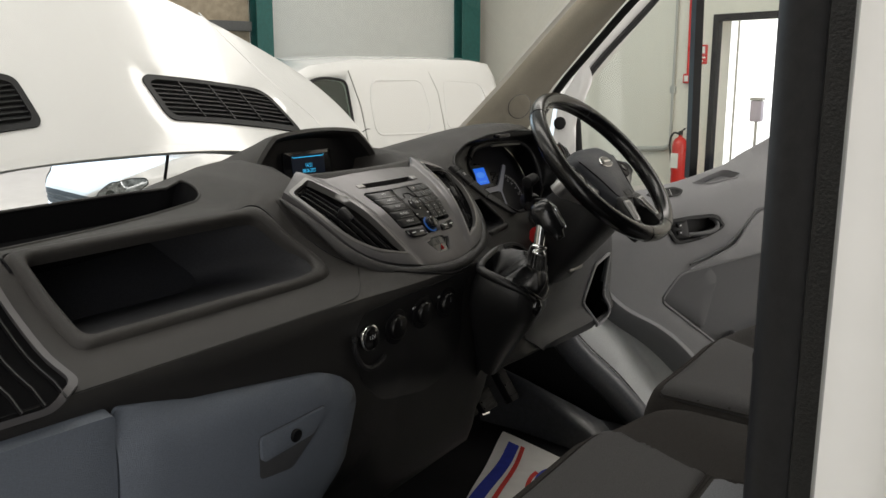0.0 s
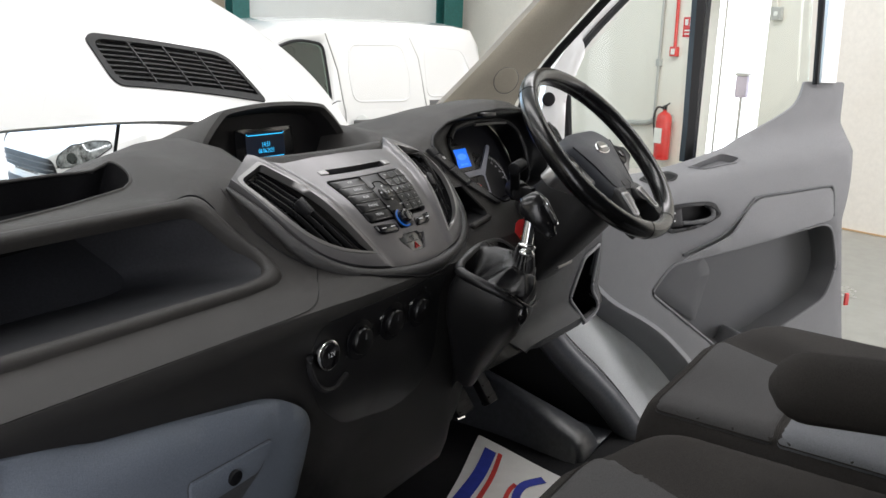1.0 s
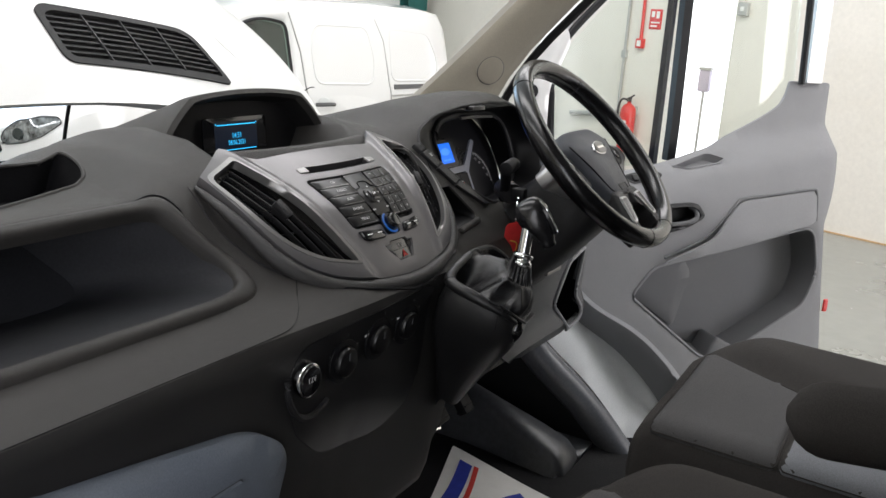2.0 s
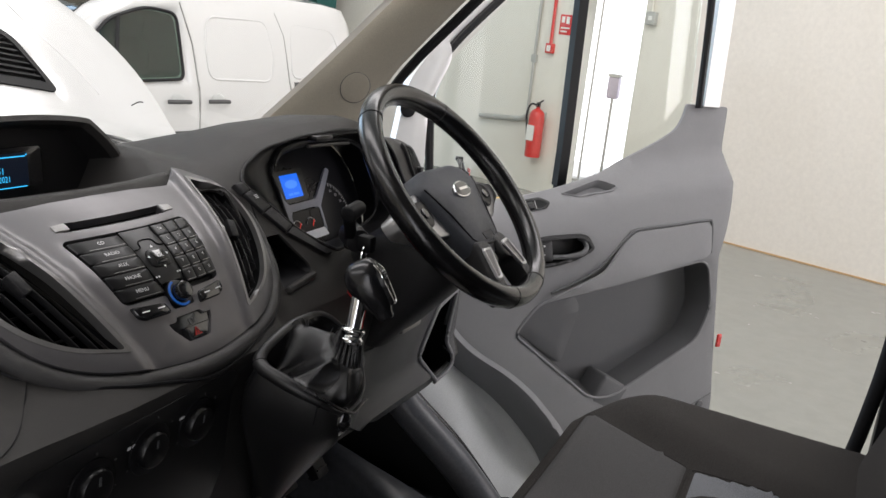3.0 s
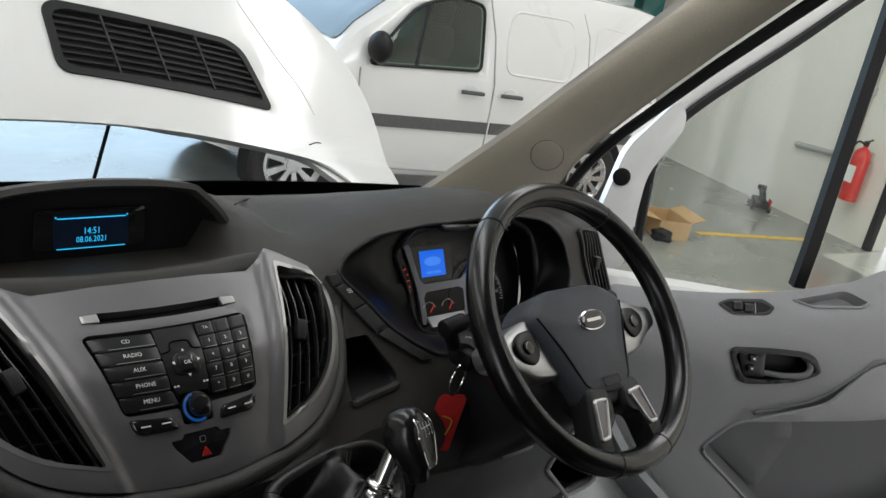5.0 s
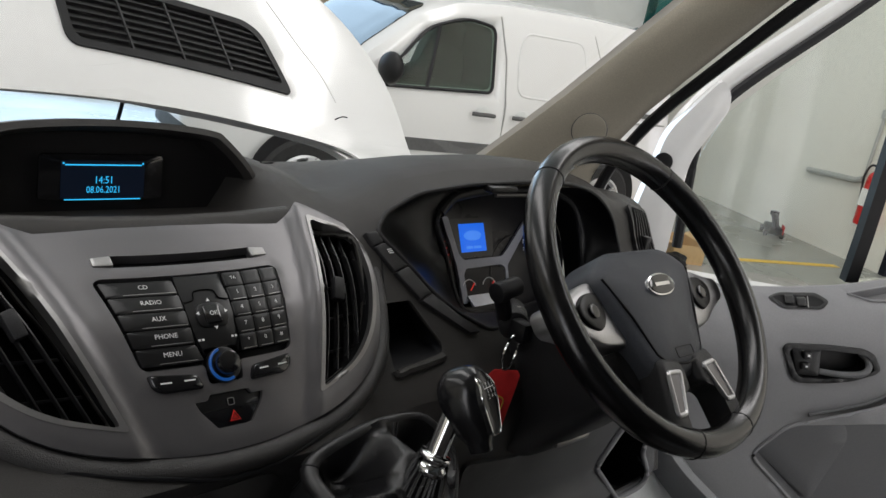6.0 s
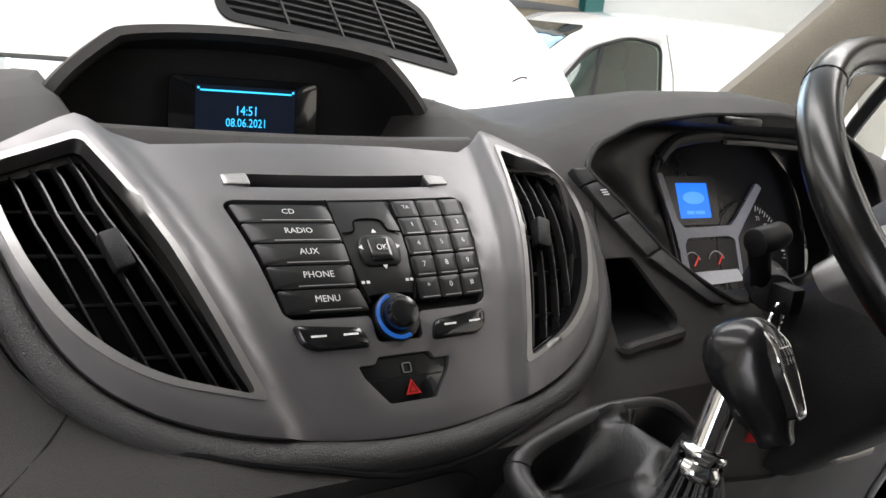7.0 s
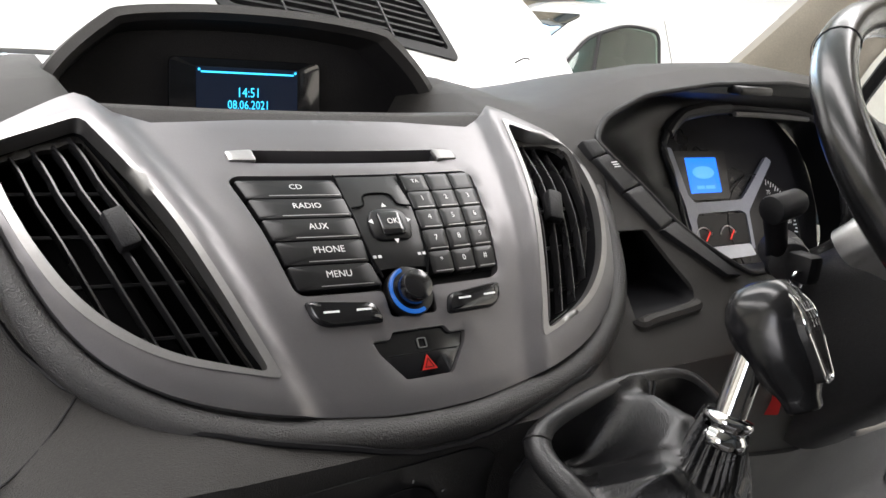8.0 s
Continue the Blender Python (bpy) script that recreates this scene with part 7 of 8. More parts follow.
        # near-black sheet for the shade behind the slats
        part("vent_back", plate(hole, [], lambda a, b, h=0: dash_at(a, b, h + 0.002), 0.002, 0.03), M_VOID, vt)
        x0, x1 = min(p[0] for p in hole), max(p[0] for p in hole)
        v0, v1 = min(p[1] for p in hole), max(p[1] for p in hole)
        for k in range(5):
            x = x0 + (x1 - x0) * (k + 0.7) / 5.4
            ring = [[dash_at(x, v, 0.008), dash_at(x + 0.002, v, 0.008), dash_at(x + 0.0025, v, 0.003), dash_at(x + 0.0005, v, 0.003)] for v in [v0 + 0.004 + (v1 - v0 - 0.008) * j / 8 for j in range(9)]]
            part("slat", loft(ring), M_BLADE, vt)
        part("slider", box((-0.006, -0.006, -0.012), (0.006, 0.006, 0.012), 0.002, 2, Matrix.Translation(dash_at((x0 + x1) / 2, (v0 + v1) / 2, 0.010))), M_DARK, vt)
    # cubby right of the centre panel, its inner shade painted in black
    cb = part("cubby", liner(CUBBY, lambda a, b, h=0: dash_at(a, b, -0.001), (0.012, 0.055, 0.0), 0.82), M_BLACK, DASH, "small side cubby, blackened inside to stand for shade")
    low = [(a, b) for a, b in resample(CUBBY, 0.006) if b > 5.08 * U]
    part("cubby_lip", tube([dash_at(a, b + 0.004, 0.001) for a, b in sorted(low)], 0.0058, 8), M_PAD, cb, "raised lower lip")
    # three keys down the side of the instrument hood
    inner = [(0.2290, 3.38), (0.2345, 3.615), (0.2548, 4.02), (0.2828, 4.39), (0.352, 4.93)]
    outer = [(0.2440, 3.40), (0.2500, 3.585), (0.2770, 3.955), (0.3030, 4.325), (0.372, 4.96)]
    for k in range(4):
        a, b, c, d = inner[k], outer[k], outer[k + 1], inner[k + 1]
        q = [(x, v * U) for x, v in (a, b, c, d)]
        m = (sum(p[0] for p in q) / 4, sum(p[1] for p in q) / 4)
        q = rounded([(m[0] + (x - m[0]) * 0.97, m[1] + (v - m[1]) * 0.975) for x, v in q], 0.0012, 3)
        ky = part("side_key" if k < 3 else "side_blank", pad(q, dash_at, -0.002, 0.006, 0.0018), M_DARK, DASH)
        if k == 1:
            part("key_mark", bars([(m[0] - 0.004, m[1] - 0.008, m[0] + 0.003, m[1] - 0.0070), (m[0] - 0.003, m[1] - 0.006, m[0] + 0.004, m[1] - 0.005), (m[0] - 0.002, m[1] - 0.004, m[0] + 0.005, m[1] - 0.003)], dash_at, 0.0066), M_PRINT, ky)


build_lower_dash()


def build_cluster():
    # deep hood
    n = len(CLUSTER)
    bm = bmesh.new()
    rings = []
    face = lambda x, w, h=0: Vector((0.525 + x, 0.185 + 0.45 * w - 0.9 * h, 1.311 + 0.9 * w + 0.45 * h))
    # the hood narrows to the visor rim, behind which the face lies deeper
    loop = [(-0.124, 0.022, 0.060), (-0.095, 0.048, 0.060), (-0.064, 0.057, 0.060), (-0.011, 0.062, 0.060), (0.06, 0.060, 0.060), (0.13, 0.056, 0.060), (0.185, 0.030, 0.055),
            (0.20, -0.03, 0.045), (0.19, -0.09, 0.03), (0.06, -0.112, 0.018), (-0.04, -0.108, 0.022), (-0.074, -0.085, 0.028), (-0.090, -0.035, 0.035), (-0.112, -0.008, 0.052)]
    vis = smooth_path([face(*q) for q in loop], 6, True)

    def evenly(pts, count, start):
        pts = pts[start:] + pts[:start]
        seg = [(q - p).length for p, q in zip(pts, pts[1:] + pts[:1])]
        total, res, i, acc = sum(seg), [], 0, 0.0
        for k in range(count):
            want = total * k / count
            while acc + seg[i] < want:
                acc += seg[i]
                i += 1
            res.append(pts[i].lerp((pts[1:] + pts[:1])[i], (want - acc) / max(seg[i], 1e-6)))
        return res

    edge = [dash_at(a, b, 0.001) for a, b in CLUSTER]
    e0 = min(range(len(edge)), key=lambda k: (Vector(CLUSTER[k]) - Vector((0.266, 3.17 * U))).length)
    n = 72
    edge, rim = evenly(edge, n, e0), evenly(vis, n, 0)
    for k in range(6):
        t = k / 5
        rings.append([p.lerp(q, t) + Vector((0, 0.018 * math.sin(math.pi * t), 0)) for p, q in zip(edge, rim)])
    back = [(-0.095, -0.02), (-0.080, 0.045), (-0.04, 0.074), (0.06, 0.078), (0.16, 0.070), (0.20, 0.03), (0.21, -0.03), (0.19, -0.10), (0.06, -0.125), (-0.05, -0.122), (-0.070, -0.09)]
    rings.append(evenly(smooth_path([face(a, b, -0.001) for a, b in back], 6, True), n, 6))
    vs = [[bm.verts.new(q) for q in r] for r in rings]
    for a, b in zip(vs, vs[1:]):
        for k in range(n):
            bm.faces.new((a[k], a[(k + 1) % n], b[(k + 1) % n], b[k]))
    c = part("instrument_hood", bm, M_HOOD, DASH, "black instrument hood", smooth=70)
    part("hood_lip", tube([dash_at(a, b, 0.0) for a, b in resample(CLUSTER, 0.015)], 0.003, 8, True), M_DARK, c)
    fb = [(a * 1.02, b * 1.02) for a, b in back][::-1]
    part("dial_face", plate(fb, [], lambda a, b, h=0: face(a, b, h - 0.002), 0.003, 0.03), M_DIAL, c, "dark instrument face")
    # grey frame
    fr = M_STRIPBLUE
    part("dial_frame", plate(rounded([(-0.058, 0.034), (-0.046, 0.034), (-0.033, -0.022), (-0.024, -0.031), (0.058, -0.030), (0.070, -0.022), (0.122, 0.022), (0.131, 0.016), (0.078, -0.035), (0.068, -0.045), (0.066, -0.090), (0.060, -0.090), (0.062, -0.047), (0.052, -0.0425), (-0.022, -0.0435), (-0.028, -0.052), (-0.026, -0.094), (-0.037, -0.094), (-0.041, -0.035)][::-1], 0.003, 2), [], lambda a, b, h=0: face(a, b, h + 0.004), 0.006, 0.012, 0.001), fr, c, "blue-grey dial frame")
    d = part("blue_screen", pad(rounded([(-0.027, -0.020), (0.027, -0.020), (0.027, 0.022), (-0.027, 0.022)], 0.002), face, 0.0, 0.003, 0.0006), G_BLUE, c, "lit blue display")
    G2 = glow("pale_blue_display", (0.06, 0.27, 1.0), 1.0)
    part("screen_mark", pad(circle(0, 0.004, 0.0185, 28, 0.0075), face, 0.003, 0.0036, 0.0003), G2, d, "paler oval mark")
    part("screen_mark", bars([(-0.016, -0.0155, -0.003, -0.0115), (-0.001, -0.0155, 0.015, -0.0115)], face, 0.0036), G2, d)
    part("screen_surround", plate([(-0.040, -0.028), (0.040, -0.028), (0.046, 0.030), (-0.046, 0.030)], [[(-0.027, -0.020), (0.027, -0.020), (0.027, 0.022), (-0.027, 0.022)]], lambda a, b, h=0: face(a, b, h + 0.0025), 0.003, 0.02), M_KEY, c)
    part("lower_window", plate(rounded([(-0.027, -0.082), (0.060, -0.082), (0.062, -0.046), (-0.027, -0.046)], 0.004), [], lambda a, b, h=0: face(a, b, h + 0.002), 0.003, 0.02), M_BLACK, c)
    part("pale_strip", plate(rounded([(-0.025, -0.100), (0.054, -0.098), (0.057, -0.083), (-0.027, -0.083)], 0.003), [], lambda a, b, h=0: face(a, b, h + 0.004 + 0.5 * (-0.083 - b)), 0.004, 0.02), M_PALE, c, "pale lower dial edge")
    for cx, cw, rr, col, a0, a1, steps in ((-0.115, -0.028, 0.062, G_RED, -50, 25, 9), (0.093, -0.066, 0.062, M_PRINT, 72, -8, 19)):
        for k in range(steps):
            a = radians(a0 + (a1 - a0) * k / (steps - 1))
            bm = bmesh.new()
            r0, r1, w = rr - (0.007 if k % 2 == 0 else 0.004), rr, 0.0008
            pts = [(r0, -w), (r1, -w), (r1, w), (r0, w)]
            bm.faces.new([bm.verts.new(face(cx + p * math.cos(a) - q * math.sin(a), cw + p * math.sin(a) + q * math.cos(a), 0.003)) for p, q in pts])
            part("dial_tick", bm, col, c)
        part("dial_ring", tube([face(cx + (rr + 0.004) * math.cos(a), cw + (rr + 0.004) * math.sin(a), 0.002) for a in [2 * math.pi * k / 40 for k in range(40)]], 0.0010, 6, True), M_DARK, c)
    for k, (txt, a) in enumerate((("70", 66), ("80", 46), ("90", 26), ("100", 6))):
        part("dial_number", lettering(txt, 0.008, face, 0.093 + 0.047 * math.cos(radians(a)), -0.066 + 0.047 * math.sin(radians(a)), 0.003), M_PRINT, c)
    for txt, cx, cw in (("5", -0.115 + 0.050 * math.cos(0.0), -0.022), ("4", -0.115 + 0.046 * math.cos(0.5), 0.002)):
        part("dial_number", lettering(txt, 0.009, face, cx, cw, 0.003), M_PRINT, c)
    for cx in (-0.020, 0.022):
        part("small_gauge", tube([face(cx + 0.014 * math.cos(a), -0.074 + 0.014 * math.sin(a), 0.003) for a in [radians(20 + 140 * k / 14) for k in range(15)]], 0.0008, 5), M_PRINT, c)
        part("gauge_needle", tube([face(cx, -0.076, 0.005), face(cx + 0.009, -0.066, 0.005)], 0.0008, 5), G_RED, c)
    # visor rim and bright strip under the hood
    part("visor_rim", tube(vis, 0.0042, 8, True), M_DARK, c)
    part("bright_strip", tube(smooth_path([face(-0.008, 0.053, 0.066), face(0.06, 0.052, 0.066), face(0.125, 0.049, 0.066)]), 0.0030, 6), M_SATIN, c)
    part("visor_corner", tube(vis[2:19], 0.0075, 10), M_DARK, c)
    part("hood_catch", box((0.42, 0.072, 1.415), (0.47, 0.090, 1.424), 0.003), M_KEY, c)


M_HOOD = pmat("hood_black", (0.0045, 0.0045, 0.005), 0.40, var=0.2, grain=300, bump=0.1, bump_scale=700, spec=0.3)
M_DIAL = pmat("dial_grey", (0.012, 0.012, 0.014), 0.30, var=0.1, grain=100, spec=0.25)
M_STRIPBLUE = pmat("dial_frame_grey", (0.28, 0.295, 0.35), 0.40, var=0.05, grain=200)
M_PALE = pmat("pale_dial_edge", (0.78, 0.80, 0.84), 0.35, var=0.04, grain=100)
build_cluster()


# ---------------------------------------------------------------- knee panel, gear lever, key, footwell
def build_knee():
    out = rounded([(0.330, 1.110), (0.47, 1.082), (0.74, 1.125), (0.885, 1.150), (0.885, 0.945), (0.80, 0.897), (0.652, 0.905), (0.49, 0.912), (0.38, 0.985)][::-1], [0.03, 0.06, 0.05, 0.03, 0.03, 0.02, 0.06, 0.03, 0.02])
    hole = KNEE_HOLE
    k = part("knee_panel", plate(out, [hole], lambda a, b, h=0: knee_at(a, b, h + 0.008), 0.010, 0.02, 0.003), M_KNEE, DASH, "grey knee panel with an open pocket")
    # pocket walls painted near-black in place of deep shade
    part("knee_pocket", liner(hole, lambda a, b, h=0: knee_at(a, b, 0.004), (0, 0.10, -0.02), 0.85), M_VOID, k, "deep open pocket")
    # lighter grey tube paints the highlight along the pocket's rim
    part("pocket_edge", tube([knee_at(a, b, 0.009) for a, b in hole], 0.0042, 8, True), M_DOOR, k)
    part("release_lever", box((0.47, -0.086, 1.118), (0.54, -0.064, 1.130), 0.004), M_SATIN, DASH)


build_knee()


M_CONSOLE = pmat("console_plastic", (0.012, 0.012, 0.0125), 0.33, spec=0.5, var=0.2, grain=300, bump=0.2, bump_scale=900, rough_var=0.06)


def build_console():
    """Gear console that stands out of the dash below the centre panel."""
    rim = [Vector(q) for q in ((0.056, -0.100, 1.213), (0.100, -0.092, 1.230), (0.153, -0.090, 1.238), (0.205, -0.098, 1.232), (0.222, -0.135, 1.198), (0.185, -0.178, 1.158), (0.128, -0.190, 1.147), (0.096, -0.194, 1.158), (0.070, -0.182, 1.177), (0.054, -0.142, 1.197))]
    waist = [Vector(q) for q in ((0.062, -0.074, 1.130), (0.10, -0.066, 1.12), (0.16, -0.06, 1.12), (0.225, -0.065, 1.13), (0.240, -0.100, 1.120), (0.200, -0.145, 1.100), (0.140, -0.166, 1.092), (0.104, -0.168, 1.100), (0.084, -0.150, 1.110), (0.070, -0.108, 1.118))]
    keel = [Vector(q) for q in ((0.130, -0.060, 0.985), (0.14, -0.045, 0.965), (0.17, -0.040, 0.97), (0.225, -0.040, 0.99), (0.235, -0.050, 1.00), (0.210, -0.062, 1.00), (0.180, -0.076, 0.985), (0.158, -0.080, 0.978), (0.145, -0.078, 0.975), (0.135, -0.070, 0.978))]
    c = sum(rim, Vector()) / len(rim)
    up = Vector((-0.10, -0.60, 0.80)).normalized()
    loops = []
    for t in (1.0, 0.66, 0.33, 0.0):
        loops.append(smooth_path([a.lerp(b, t) for a, b in zip(waist, keel)], 5, True))
    loops.append(smooth_path([a.lerp(b, 0.45) + (a - c).normalized() * 0.006 for a, b in zip(rim, waist)], 5, True))
    # a padded roll round the gaiter, wide at the back and on the passenger side
    for k in range(9):
        a = radians(-100 + 240 * k / 8)
        ring = []
        for n_, q in enumerate(rim):
            d = (q - c)
            d = (d - up * d.dot(up)).normalized()
            r = (0.009, 0.007, 0.006, 0.006, 0.005, 0.004, 0.003, 0.004, 0.006, 0.009)[n_]
            ring.append(q + d * (r * math.cos(a) - 0.004) + up * (r * math.sin(a) - 0.005))
        loops.append(smooth_path(ring, 5, True))
    bm = bmesh.new()
    add_loft(bm, loops, True, False)
    gc = part("gear_console", bm, M_CONSOLE, DASH, "dark console below the centre panel", smooth=60)
    for n_ in (0, 8):
        seam = [loops[j][n_ * 5] for j in range(4, len(loops))]
        part("roll_seam", tube(seam, 0.0008, 5), M_BLACK, gc)
    nose = []
    for k in range(9):
        w = math.sin(math.pi * (0.04 + 0.92 * k / 8))
        mid = Vector((0.110 + 0.004 * k / 8, -0.190 + 0.014 * k / 8, 1.158 - 0.046 * k / 8))
        nose.append([mid + Vector((0.0135 * w * math.cos(a), 0.014 * w * math.sin(a), 0)) for a in [2 * math.pi * m / 20 for m in range(20)]])
    part("console_nose", loft(nose), M_PIANO, gc, "glossy rounded nose", smooth=70)
    g = thing("gear_lever", "gear lever with a gloss knob and black leather gaiter", "gear lever", place=(0.147, -0.15, 1.19))
    O = Vector((0.147, -0.15, 1.19))
    collar = Vector((0.141, -0.174, 1.240))
    shaft = Vector((0.30, 0.03, 0.95)).normalized()
    neck = collar - shaft * 0.026
    rings = []
    ring0 = smooth_path(rim, 14, True)
    crest = lambda w: 1 - 2 * abs(math.sin(0.5 * w))      # sharp ridges between soft hollows
    for j in range(34):
        t = j / 28
        out = []
        for k, p in enumerate(ring0):
            a = 2 * math.pi * k / len(ring0)
            d = p - c
            d = (d - up * d.dot(up)).normalized()
            # how far the rim lies from the lever on this side: the hollow is deep where it is far
            far = min(1.0, max(0.0, ((p - neck).length - 0.070) / 0.035))
            if t <= 1:
                q = (p - d * 0.004).lerp(neck + d * 0.021, t)
                dip = -(0.004 + 0.034 * far) * math.sin(math.pi * min(1.0, t / 0.86)) ** 1.15
                belly = 0.014 * (1 - far) * math.sin(math.pi * t)
                grow = math.sin(math.pi * min(1.0, t * 1.05)) ** 0.8
                fold = grow * (0.0085 * crest(4 * a + 1.6 * t + 1.1) + 0.0040 * crest(7 * a - 3.2 * t + 0.4)) + (1 - t) * 0.004 * crest(5 * a + 0.6)
                q = q + up * (dip + belly + 0.8 * fold) + d * (0.45 * fold + 0.6 * belly)
            else:
                f = (t - 1) / (5 / 28)
                r = 0.021 - 0.006 * f + 0.0014 * math.sin(18 * a)
                q = neck.lerp(collar, f) + d * r
            out.append(q - O)
        rings.append(out)
    gt = part("gaiter", loft(rings, True, False), M_GAITER, g, "creased black leather gaiter", smooth=48)
    for n_ in (30, 47, 79):
        for o_ in (0, 2):
            part("stitch_line", tube([rings[j][n_ + o_] + up * 0.0008 for j in range(2, 33)], 0.0006, 5), M_KNEE, gt)
    hem = [q - O + up * 0.004 + Vector((0, -0.004, 0)) for q in smooth_path(rim, 8, True)[44:70]]
    part("hem", tube(hem, 0.0028, 8, flat=0.7), M_GAITER, gt, "rolled leather hem")
    cl = collar - O
    prof = ((-0.014, 0.0120), (-0.013, 0.0145), (-0.007, 0.0152), (-0.004, 0.0130), (-0.002, 0.0125), (0.000, 0.0145), (0.003, 0.0158), (0.006, 0.0145), (0.007, 0.0098), (0.040, 0.0095), (0.046, 0.0095))
    side = shaft.orthogonal().normalized()
    oth = shaft.cross(side)
    part("chrome_collar", loft([[cl + shaft * d + (side * math.cos(a) + oth * math.sin(a)) * r for a in [2 * math.pi * k / 28 for k in range(28)]] for d, r in prof]), M_CHROME, g, "chrome collar and shaft", smooth=70)
    # knob with a flat chrome-edged face turned to the driver
    kc = Vector((0.166, -0.178, 1.294)) - O
    N_ = Vector((0.36, -0.79, 0.50)).normalized()
    V_ = Vector((0.12, 0.10, 1.0))
    V_ = (V_ - N_ * V_.dot(N_)).normalized()
    U_ = V_.cross(N_)
    kr = []
    for v, u, bk, ft in ((-0.050, 0.0125, 0.0060, 0.0150), (-0.048, 0.0140, 0.0080, 0.0165), (-0.042, 0.0145, 0.0095, 0.0170), (-0.037, 0.016, 0.012, 0.019), (-0.028, 0.022, 0.020, 0.0235), (-0.012, 0.027, 0.028, 0.025), (0.006, 0.030, 0.033, 0.026), (0.018, 0.030, 0.033, 0.026), (0.028, 0.026, 0.029, 0.024), (0.036, 0.018, 0.020, 0.018), (0.039, 0.007, 0.008, 0.008)):
        kr.append([kc + V_ * (0.90 * v) + U_ * (0.76 * u * math.copysign(abs(math.cos(a)) ** 0.75, math.cos(a))) + N_ * ((0.88 * ft if math.sin(a) > 0 else 0.74 * bk) * math.copysign(abs(math.sin(a)) ** 0.75, math.sin(a))) for a in [2 * math.pi * k / 36 for k in range(36)]])
    part("knob", loft(kr), M_KNOB, g, "gloss black gear knob", smooth=70)
    km = lambda a, b, h=0: kc + U_ * (0.80 * a) + V_ * (0.90 * b) + N_ * (0.0236 + h - 20.0 * max(0, b - 0.010) ** 2 - 3.0 * max(0, -b - 0.02) ** 2)
    plate_out = rounded([(-0.012, -0.034), (0.012, -0.034), (0.0205, -0.002), (0.0215, 0.012), (0.014, 0.030), (-0.014, 0.030), (-0.0215, 0.012), (-0.0205, -0.002)], [0.005, 0.005, 0.02, 0.015, 0.008, 0.008, 0.015, 0.02])
    part("knob_face", plate(plate_out, [], km, 0.010, 0.006, 0.001), M_KNOB, g, smooth=50)
    part("knob_trim", tube([km(a, b, -0.0005) for a, b in plate_out], 0.0009, 8, True), M_CHROME, g, "chrome edge of the knob")
    pm_ = lambda a, b, h=0: km(a * 1.25, 0.013 + b * 1.15, h)
    pat = [(-0.010, -0.0004, 0.011, 0.0004), (-0.0104, -0.0004, -0.0096, 0.005), (-0.0034, -0.005, -0.0026, 0.005), (0.0036, -0.005, 0.0044, 0.005), (0.0102, -0.005, 0.011, 0.005)]
    part("shift_lines", bars(pat, pm_, 0.0008), M_PRINT, g)
    for txt, a, b in (("R", -0.010, 0.0082), ("1", -0.003, 0.0082), ("3", 0.004, 0.0082), ("5", 0.0106, 0.0082), ("2", -0.003, -0.0082), ("4", 0.004, -0.0082), ("6", 0.0106, -0.0082)):
        part("shift_number", lettering(txt, 0.0058, pm_, a, b, 0.0008), M_PRINT, g)


build_console()


def build_key():
    k = thing("ignition_key", "ignition key on a steel ring with a red tag", "key", place=(0.386, -0.033, 1.265))
    part("barrel", cyl((0.03, 0.03, 0.02), (0.004, -0.002, 0.016), 0.019, n=24, bevel=0.002), M_DARK, k)
    part("barrel_ring", tube([(0.017 + 0.0185 * math.cos(a), 0.008, 0.016 + 0.0185 * math.sin(a)) for a in [2 * math.pi * j / 32 for j in range(32)]], 0.0022, 8, True), M_SATIN, k, "pale ring round the ignition lock")
    part("key_head", box((-0.010, -0.030, 0.004), (0.010, -0.004, 0.030), 0.005), M_BLACK, k)
    part("ring", tube([(0.022 * math.cos(a) - 0.022, -0.026 + 0.008 * math.cos(a), 0.022 * math.sin(a) - 0.004) for a in [2 * math.pi * j / 28 for j in range(28)]], 0.0016, 6, True), M_CHROME, k, "steel split ring")
    tm = lambda a, b, h=0: Vector((-0.024, -0.022, -0.072)) + Vector((0.80, -0.58, 0.10)) * a + Vector((0.14, 0.02, 0.99)) * b + Vector((-0.58, -0.80, 0.08)) * (h + 0.004 * math.sin(b * 40))
    part("tag", plate(rounded([(-0.019, -0.044), (0.019, -0.044), (0.019, 0.038), (0.014, 0.044), (-0.014, 0.044), (-0.019, 0.038)], 0.002), [], tm, 0.0012, 0.01), M_REDTAG, k, "red paper tag with yellow marks")
    part("tag_mark", tube([tm(a, b, 0.0012) for a, b in smooth2([(-0.010, -0.020), (-0.002, -0.008), (0.006, -0.018), (0.009, 0.004), (-0.006, 0.012)])], 0.0010, 5), M_YELLOW, k)


def smooth2(points):
    return [(q.x, q.y) for q in smooth_path([(x, y, 0) for x, y in points], 5)]


build_key()


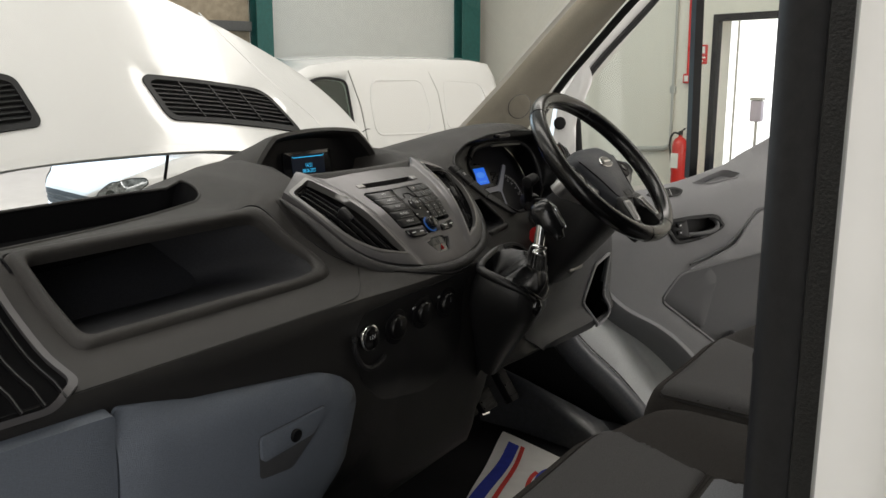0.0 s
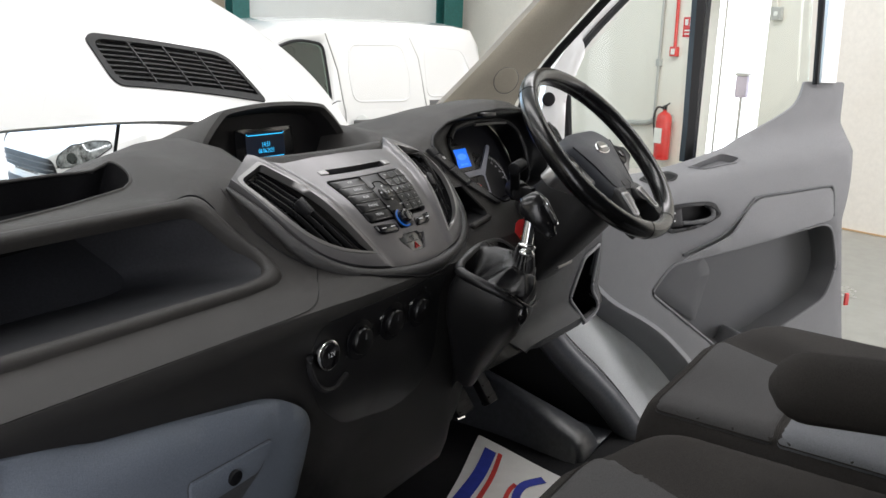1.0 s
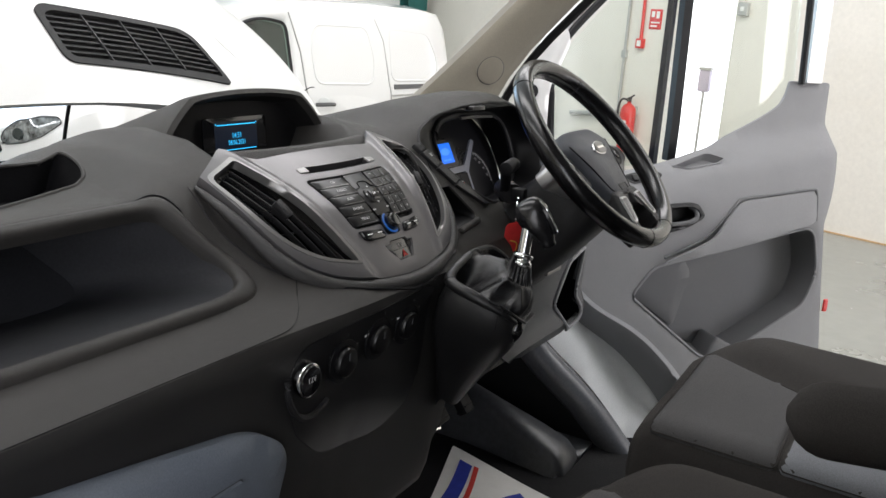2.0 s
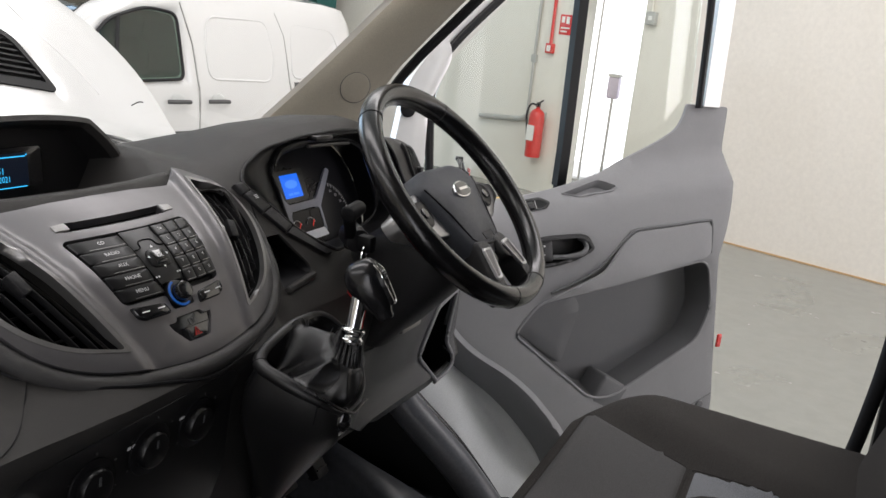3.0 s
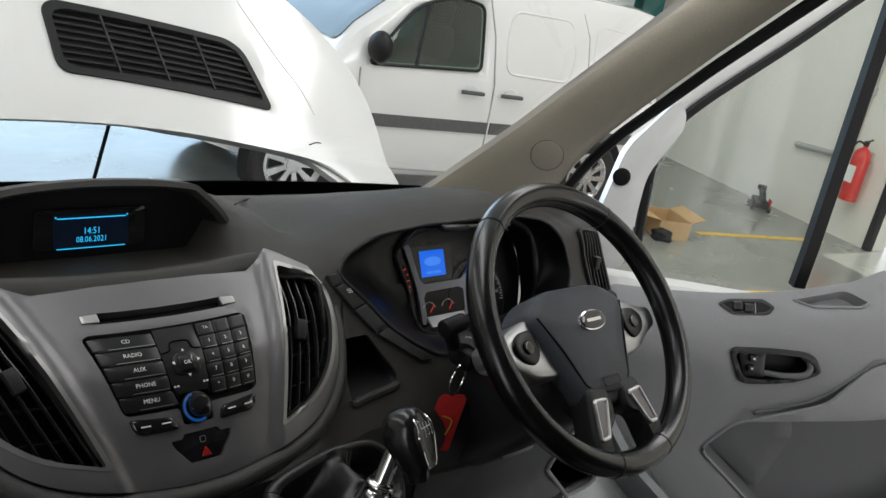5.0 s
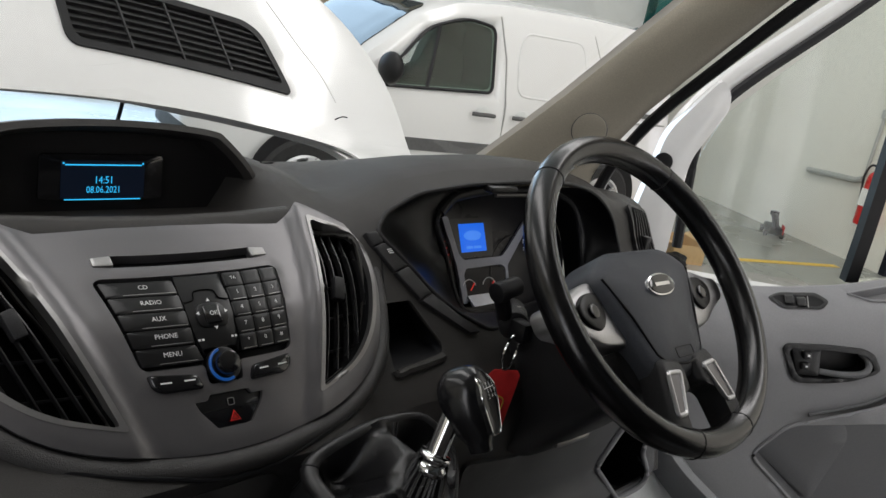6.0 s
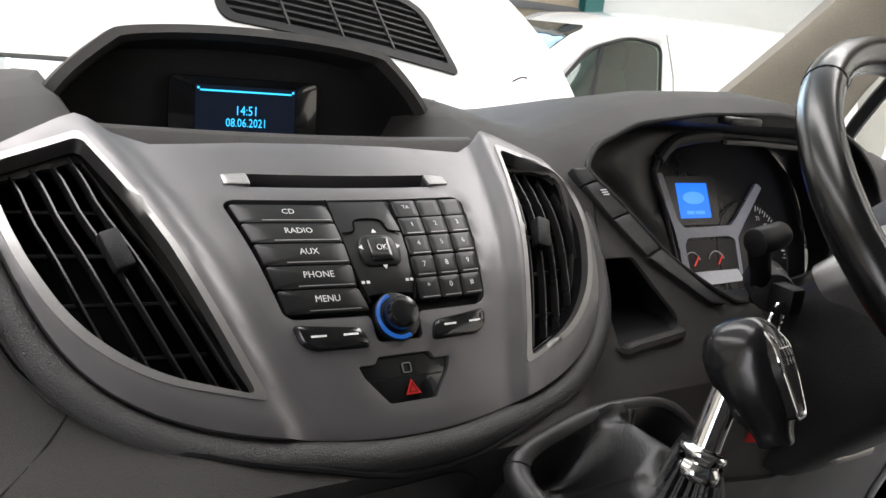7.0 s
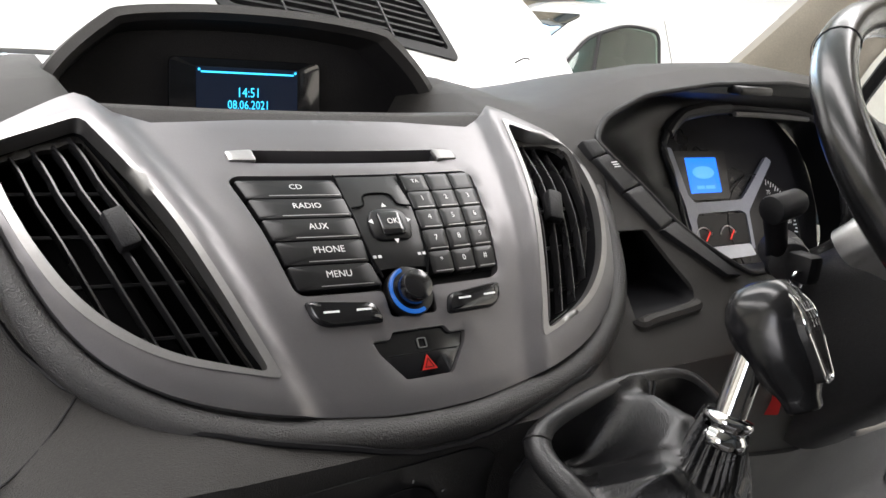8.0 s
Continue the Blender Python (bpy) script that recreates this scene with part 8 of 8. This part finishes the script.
def build_footwell():
    # the entry trim leans out, step seal to door opening, fitted to camera sight lines
    # this lean also turns the panel so that it catches more light
    def lean(a, b, k=1.0):
        low = lerp_table(a, [(-0.26, 0.53), (-0.155, 0.60), (-0.04, 0.725), (0.075, 0.812), (0.16, 0.885)])
        t = min(1.0, max(0.0, (b - low) / 0.15)) * k
        return Vector((0.905 + 0.12 * t, a + 0.044 * t, b - 0.047 * t)), t

    def sm(a, b, h=0.0):
        q, t = lean(a, b)
        return q + Vector((-0.80, -0.28, 0.53)) * (h + 0.012 * math.sin(math.pi * t))

    kick = [(0.16, 0.90), (0.10, 1.03)] + smooth2([(0.070, 1.012), (0.040, 0.985), (-0.023, 0.930), (-0.130, 0.875), (-0.215, 0.812), (-0.268, 0.745), (-0.29, 0.60)]) + [(-0.175, 0.58), (-0.04, 0.725), (0.075, 0.812)]
    part("kick_panel", plate(kick, [], sm, 0.012, 0.012, 0.001), M_KICK, CAB, "pale grey kick panel, scuffed", smooth=70)
    edge = [Vector((0.90, y, z)) for y, z in ((0.16, 0.905), (0.080, 0.815), (-0.035, 0.732), (-0.120, 0.652), (-0.175, 0.590))]
    part("kick_seal", tube(smooth_path(edge), 0.013, 12), M_KNOB, CAB, "glossy black seal along the entry step")
    step = [Vector((0.862, y, z)) for y, z in ((0.16, 0.880), (0.066, 0.790), (-0.049, 0.706), (-0.134, 0.628), (-0.189, 0.566))]
    part("step_moulding", tube(smooth_path(step), 0.037, 14), M_STEP, CAB, "smooth dark step moulding")
    inner = rounded([(0.16, 0.88), (0.05, 0.775), (-0.06, 0.695), (-0.15, 0.62), (-0.15, 0.61), (0.45, 0.61), (0.45, 1.10), (0.20, 1.10)], 0.02)
    part("footwell_side", plate(inner, [], lambda a, b, h=0: Vector((0.84 - h, a, b)), 0.012, 0.05), M_DARK, CAB)
    strip = smooth2([(0.10, 1.12), (0.055, 1.03), (-0.035, 0.950), (-0.150, 0.905), (-0.225, 0.858), (-0.30, 0.78), (-0.33, 0.66)]) + smooth2([(-0.262, 0.66), (-0.245, 0.73), (-0.195, 0.787), (-0.115, 0.847), (0.0, 0.905), (0.07, 0.968), (0.15, 1.12)])
    part("door_edge_trim", plate(strip, [], lambda a, b, h=0: Vector((1.012 - h, a + 0.044, b - 0.047)), 0.03, 0.016, 0.005), M_ENTRY, CAB, "grey entry trim")
    # raised floor moulding right of the pedals
    rings = []
    for y, z, w, drop in ((0.26, 0.775, 0.014, 0.0), (0.15, 0.748, 0.016, 0.0), (0.08, 0.722, 0.026, 0.0), (0.0, 0.692, 0.040, 0.0), (-0.065, 0.668, 0.050, 0.004), (-0.085, 0.655, 0.050, 0.010), (-0.100, 0.625, 0.050, 0.02)):
        rings.append([Vector((0.70 + dx, y, zz)) for dx, zz in ((-w - 0.025, FLOOR_Z - 0.002), (-w - 0.010, z - 0.028), (-w - 0.003, z - 0.008), (-w + 0.006, z), (0.0, z + 0.002), (w - 0.006, z - drop), (w + 0.004, z - 0.008 - drop), (w + 0.012, max(FLOOR_Z, z - 0.05)), (0.125, FLOOR_Z + 0.012), (0.13, FLOOR_Z - 0.002))])
    part("floor_moulding", loft(rings), M_PIANO2, CAB, "glossy black floor moulding", smooth=60)
    # pedals
    for px, pz, w, h in ((0.42, 0.76, 0.030, 0.030), (0.51, 0.748, 0.034, 0.028), (0.615, 0.76, 0.020, 0.05)):
        p = thing("pedal", "black rubber pedal on a steel arm", "pedal", "driver pedals", place=(px, 0.16, pz))
        part("pad", box((-w, -0.012, -h), (w, 0.012, h), 0.005, 2, pose(0, 0, 0, -35)), M_BLACK, p)
        part("arm", tube([(0, 0.01, 0.01), (0.0, 0.06, 0.10), (0, 0.10, 0.22)], 0.009, 8), M_BLACK, p)
        for j in range(3):
            part("grip", box((-w * 0.8, -0.015, -h * 0.7 + j * h * 0.6), (w * 0.8, -0.012, -h * 0.7 + j * h * 0.6 + 0.004), 0, 1, pose(0, 0, 0, -35)), M_BLACK, p)
        # the glint on the pedal is put in as a chrome sliver
        part("steel_edge", tube([(-w, -0.016, -h * 0.75), (-w * 0.2, -0.020, -h * 0.85)], 0.004, 8), M_CHROME, p, "chrome sliver in place of a glint")
    # paper mat with a printed flash
    m = thing("paper_mat", "white paper floor mat with a blue and red printed flash", "floor mat", place=(0.613, 0.16, FLOOR_Z))
    pm = lambda a, b, h=0: Vector((-0.95 * a - 0.24 * b, -0.30 * a - 0.97 * b, 0.006 + h + 0.004 * math.sin(a * 19 + 1) * math.cos(b * 13)))
    part("sheet", plate(rounded([(0.0, 0.0), (0.42, 0.0), (0.42, 0.36), (0.0, 0.36)], 0.006), [], pm, 0.001, 0.03), M_PAPER, m)
    def band(pts, w, mat_):
        p = [Vector(q) for q in smooth2(pts)]
        l, r = [], []
        for i, q in enumerate(p):
            t = (p[min(i + 1, len(p) - 1)] - p[max(i - 1, 0)]).normalized()
            nn = Vector((-t.y, t.x)) * w / 2
            l.append(tuple(q + nn)); r.append(tuple(q - nn))
        part("printed_band", plate(l + r[::-1], [], lambda a, b, h=0: pm(a, b, h + 0.002), 0.0008, 0.02), mat_, m)
    band([(0.045, 0.052), (0.14, 0.050), (0.26, 0.036), (0.40, 0.022)], 0.036, M_BLUEINK)
    band([(0.040, 0.082), (0.14, 0.084), (0.26, 0.074), (0.40, 0.066)], 0.013, M_REDINK)
    band([(0.30, 0.200), (0.20, 0.165), (0.12, 0.170), (0.05, 0.215)], 0.022, M_BLUEINK)
    band([(0.32, 0.170), (0.23, 0.142), (0.17, 0.140), (0.13, 0.150)], 0.012, M_REDINK)


M_ENTRY = pmat("entry_trim_grey", (0.19, 0.195, 0.205), 0.52, var=0.10, grain=500, bump=0.4, bump_scale=800)
M_STEP = pmat("step_plastic", (0.105, 0.110, 0.120), 0.34, var=0.15, grain=200, rough_var=0.06)
M_PIANO2 = pmat("gloss_floor_plastic", (0.045, 0.048, 0.054), 0.36, var=0.2, grain=80, rough_var=0.08)
build_footwell()
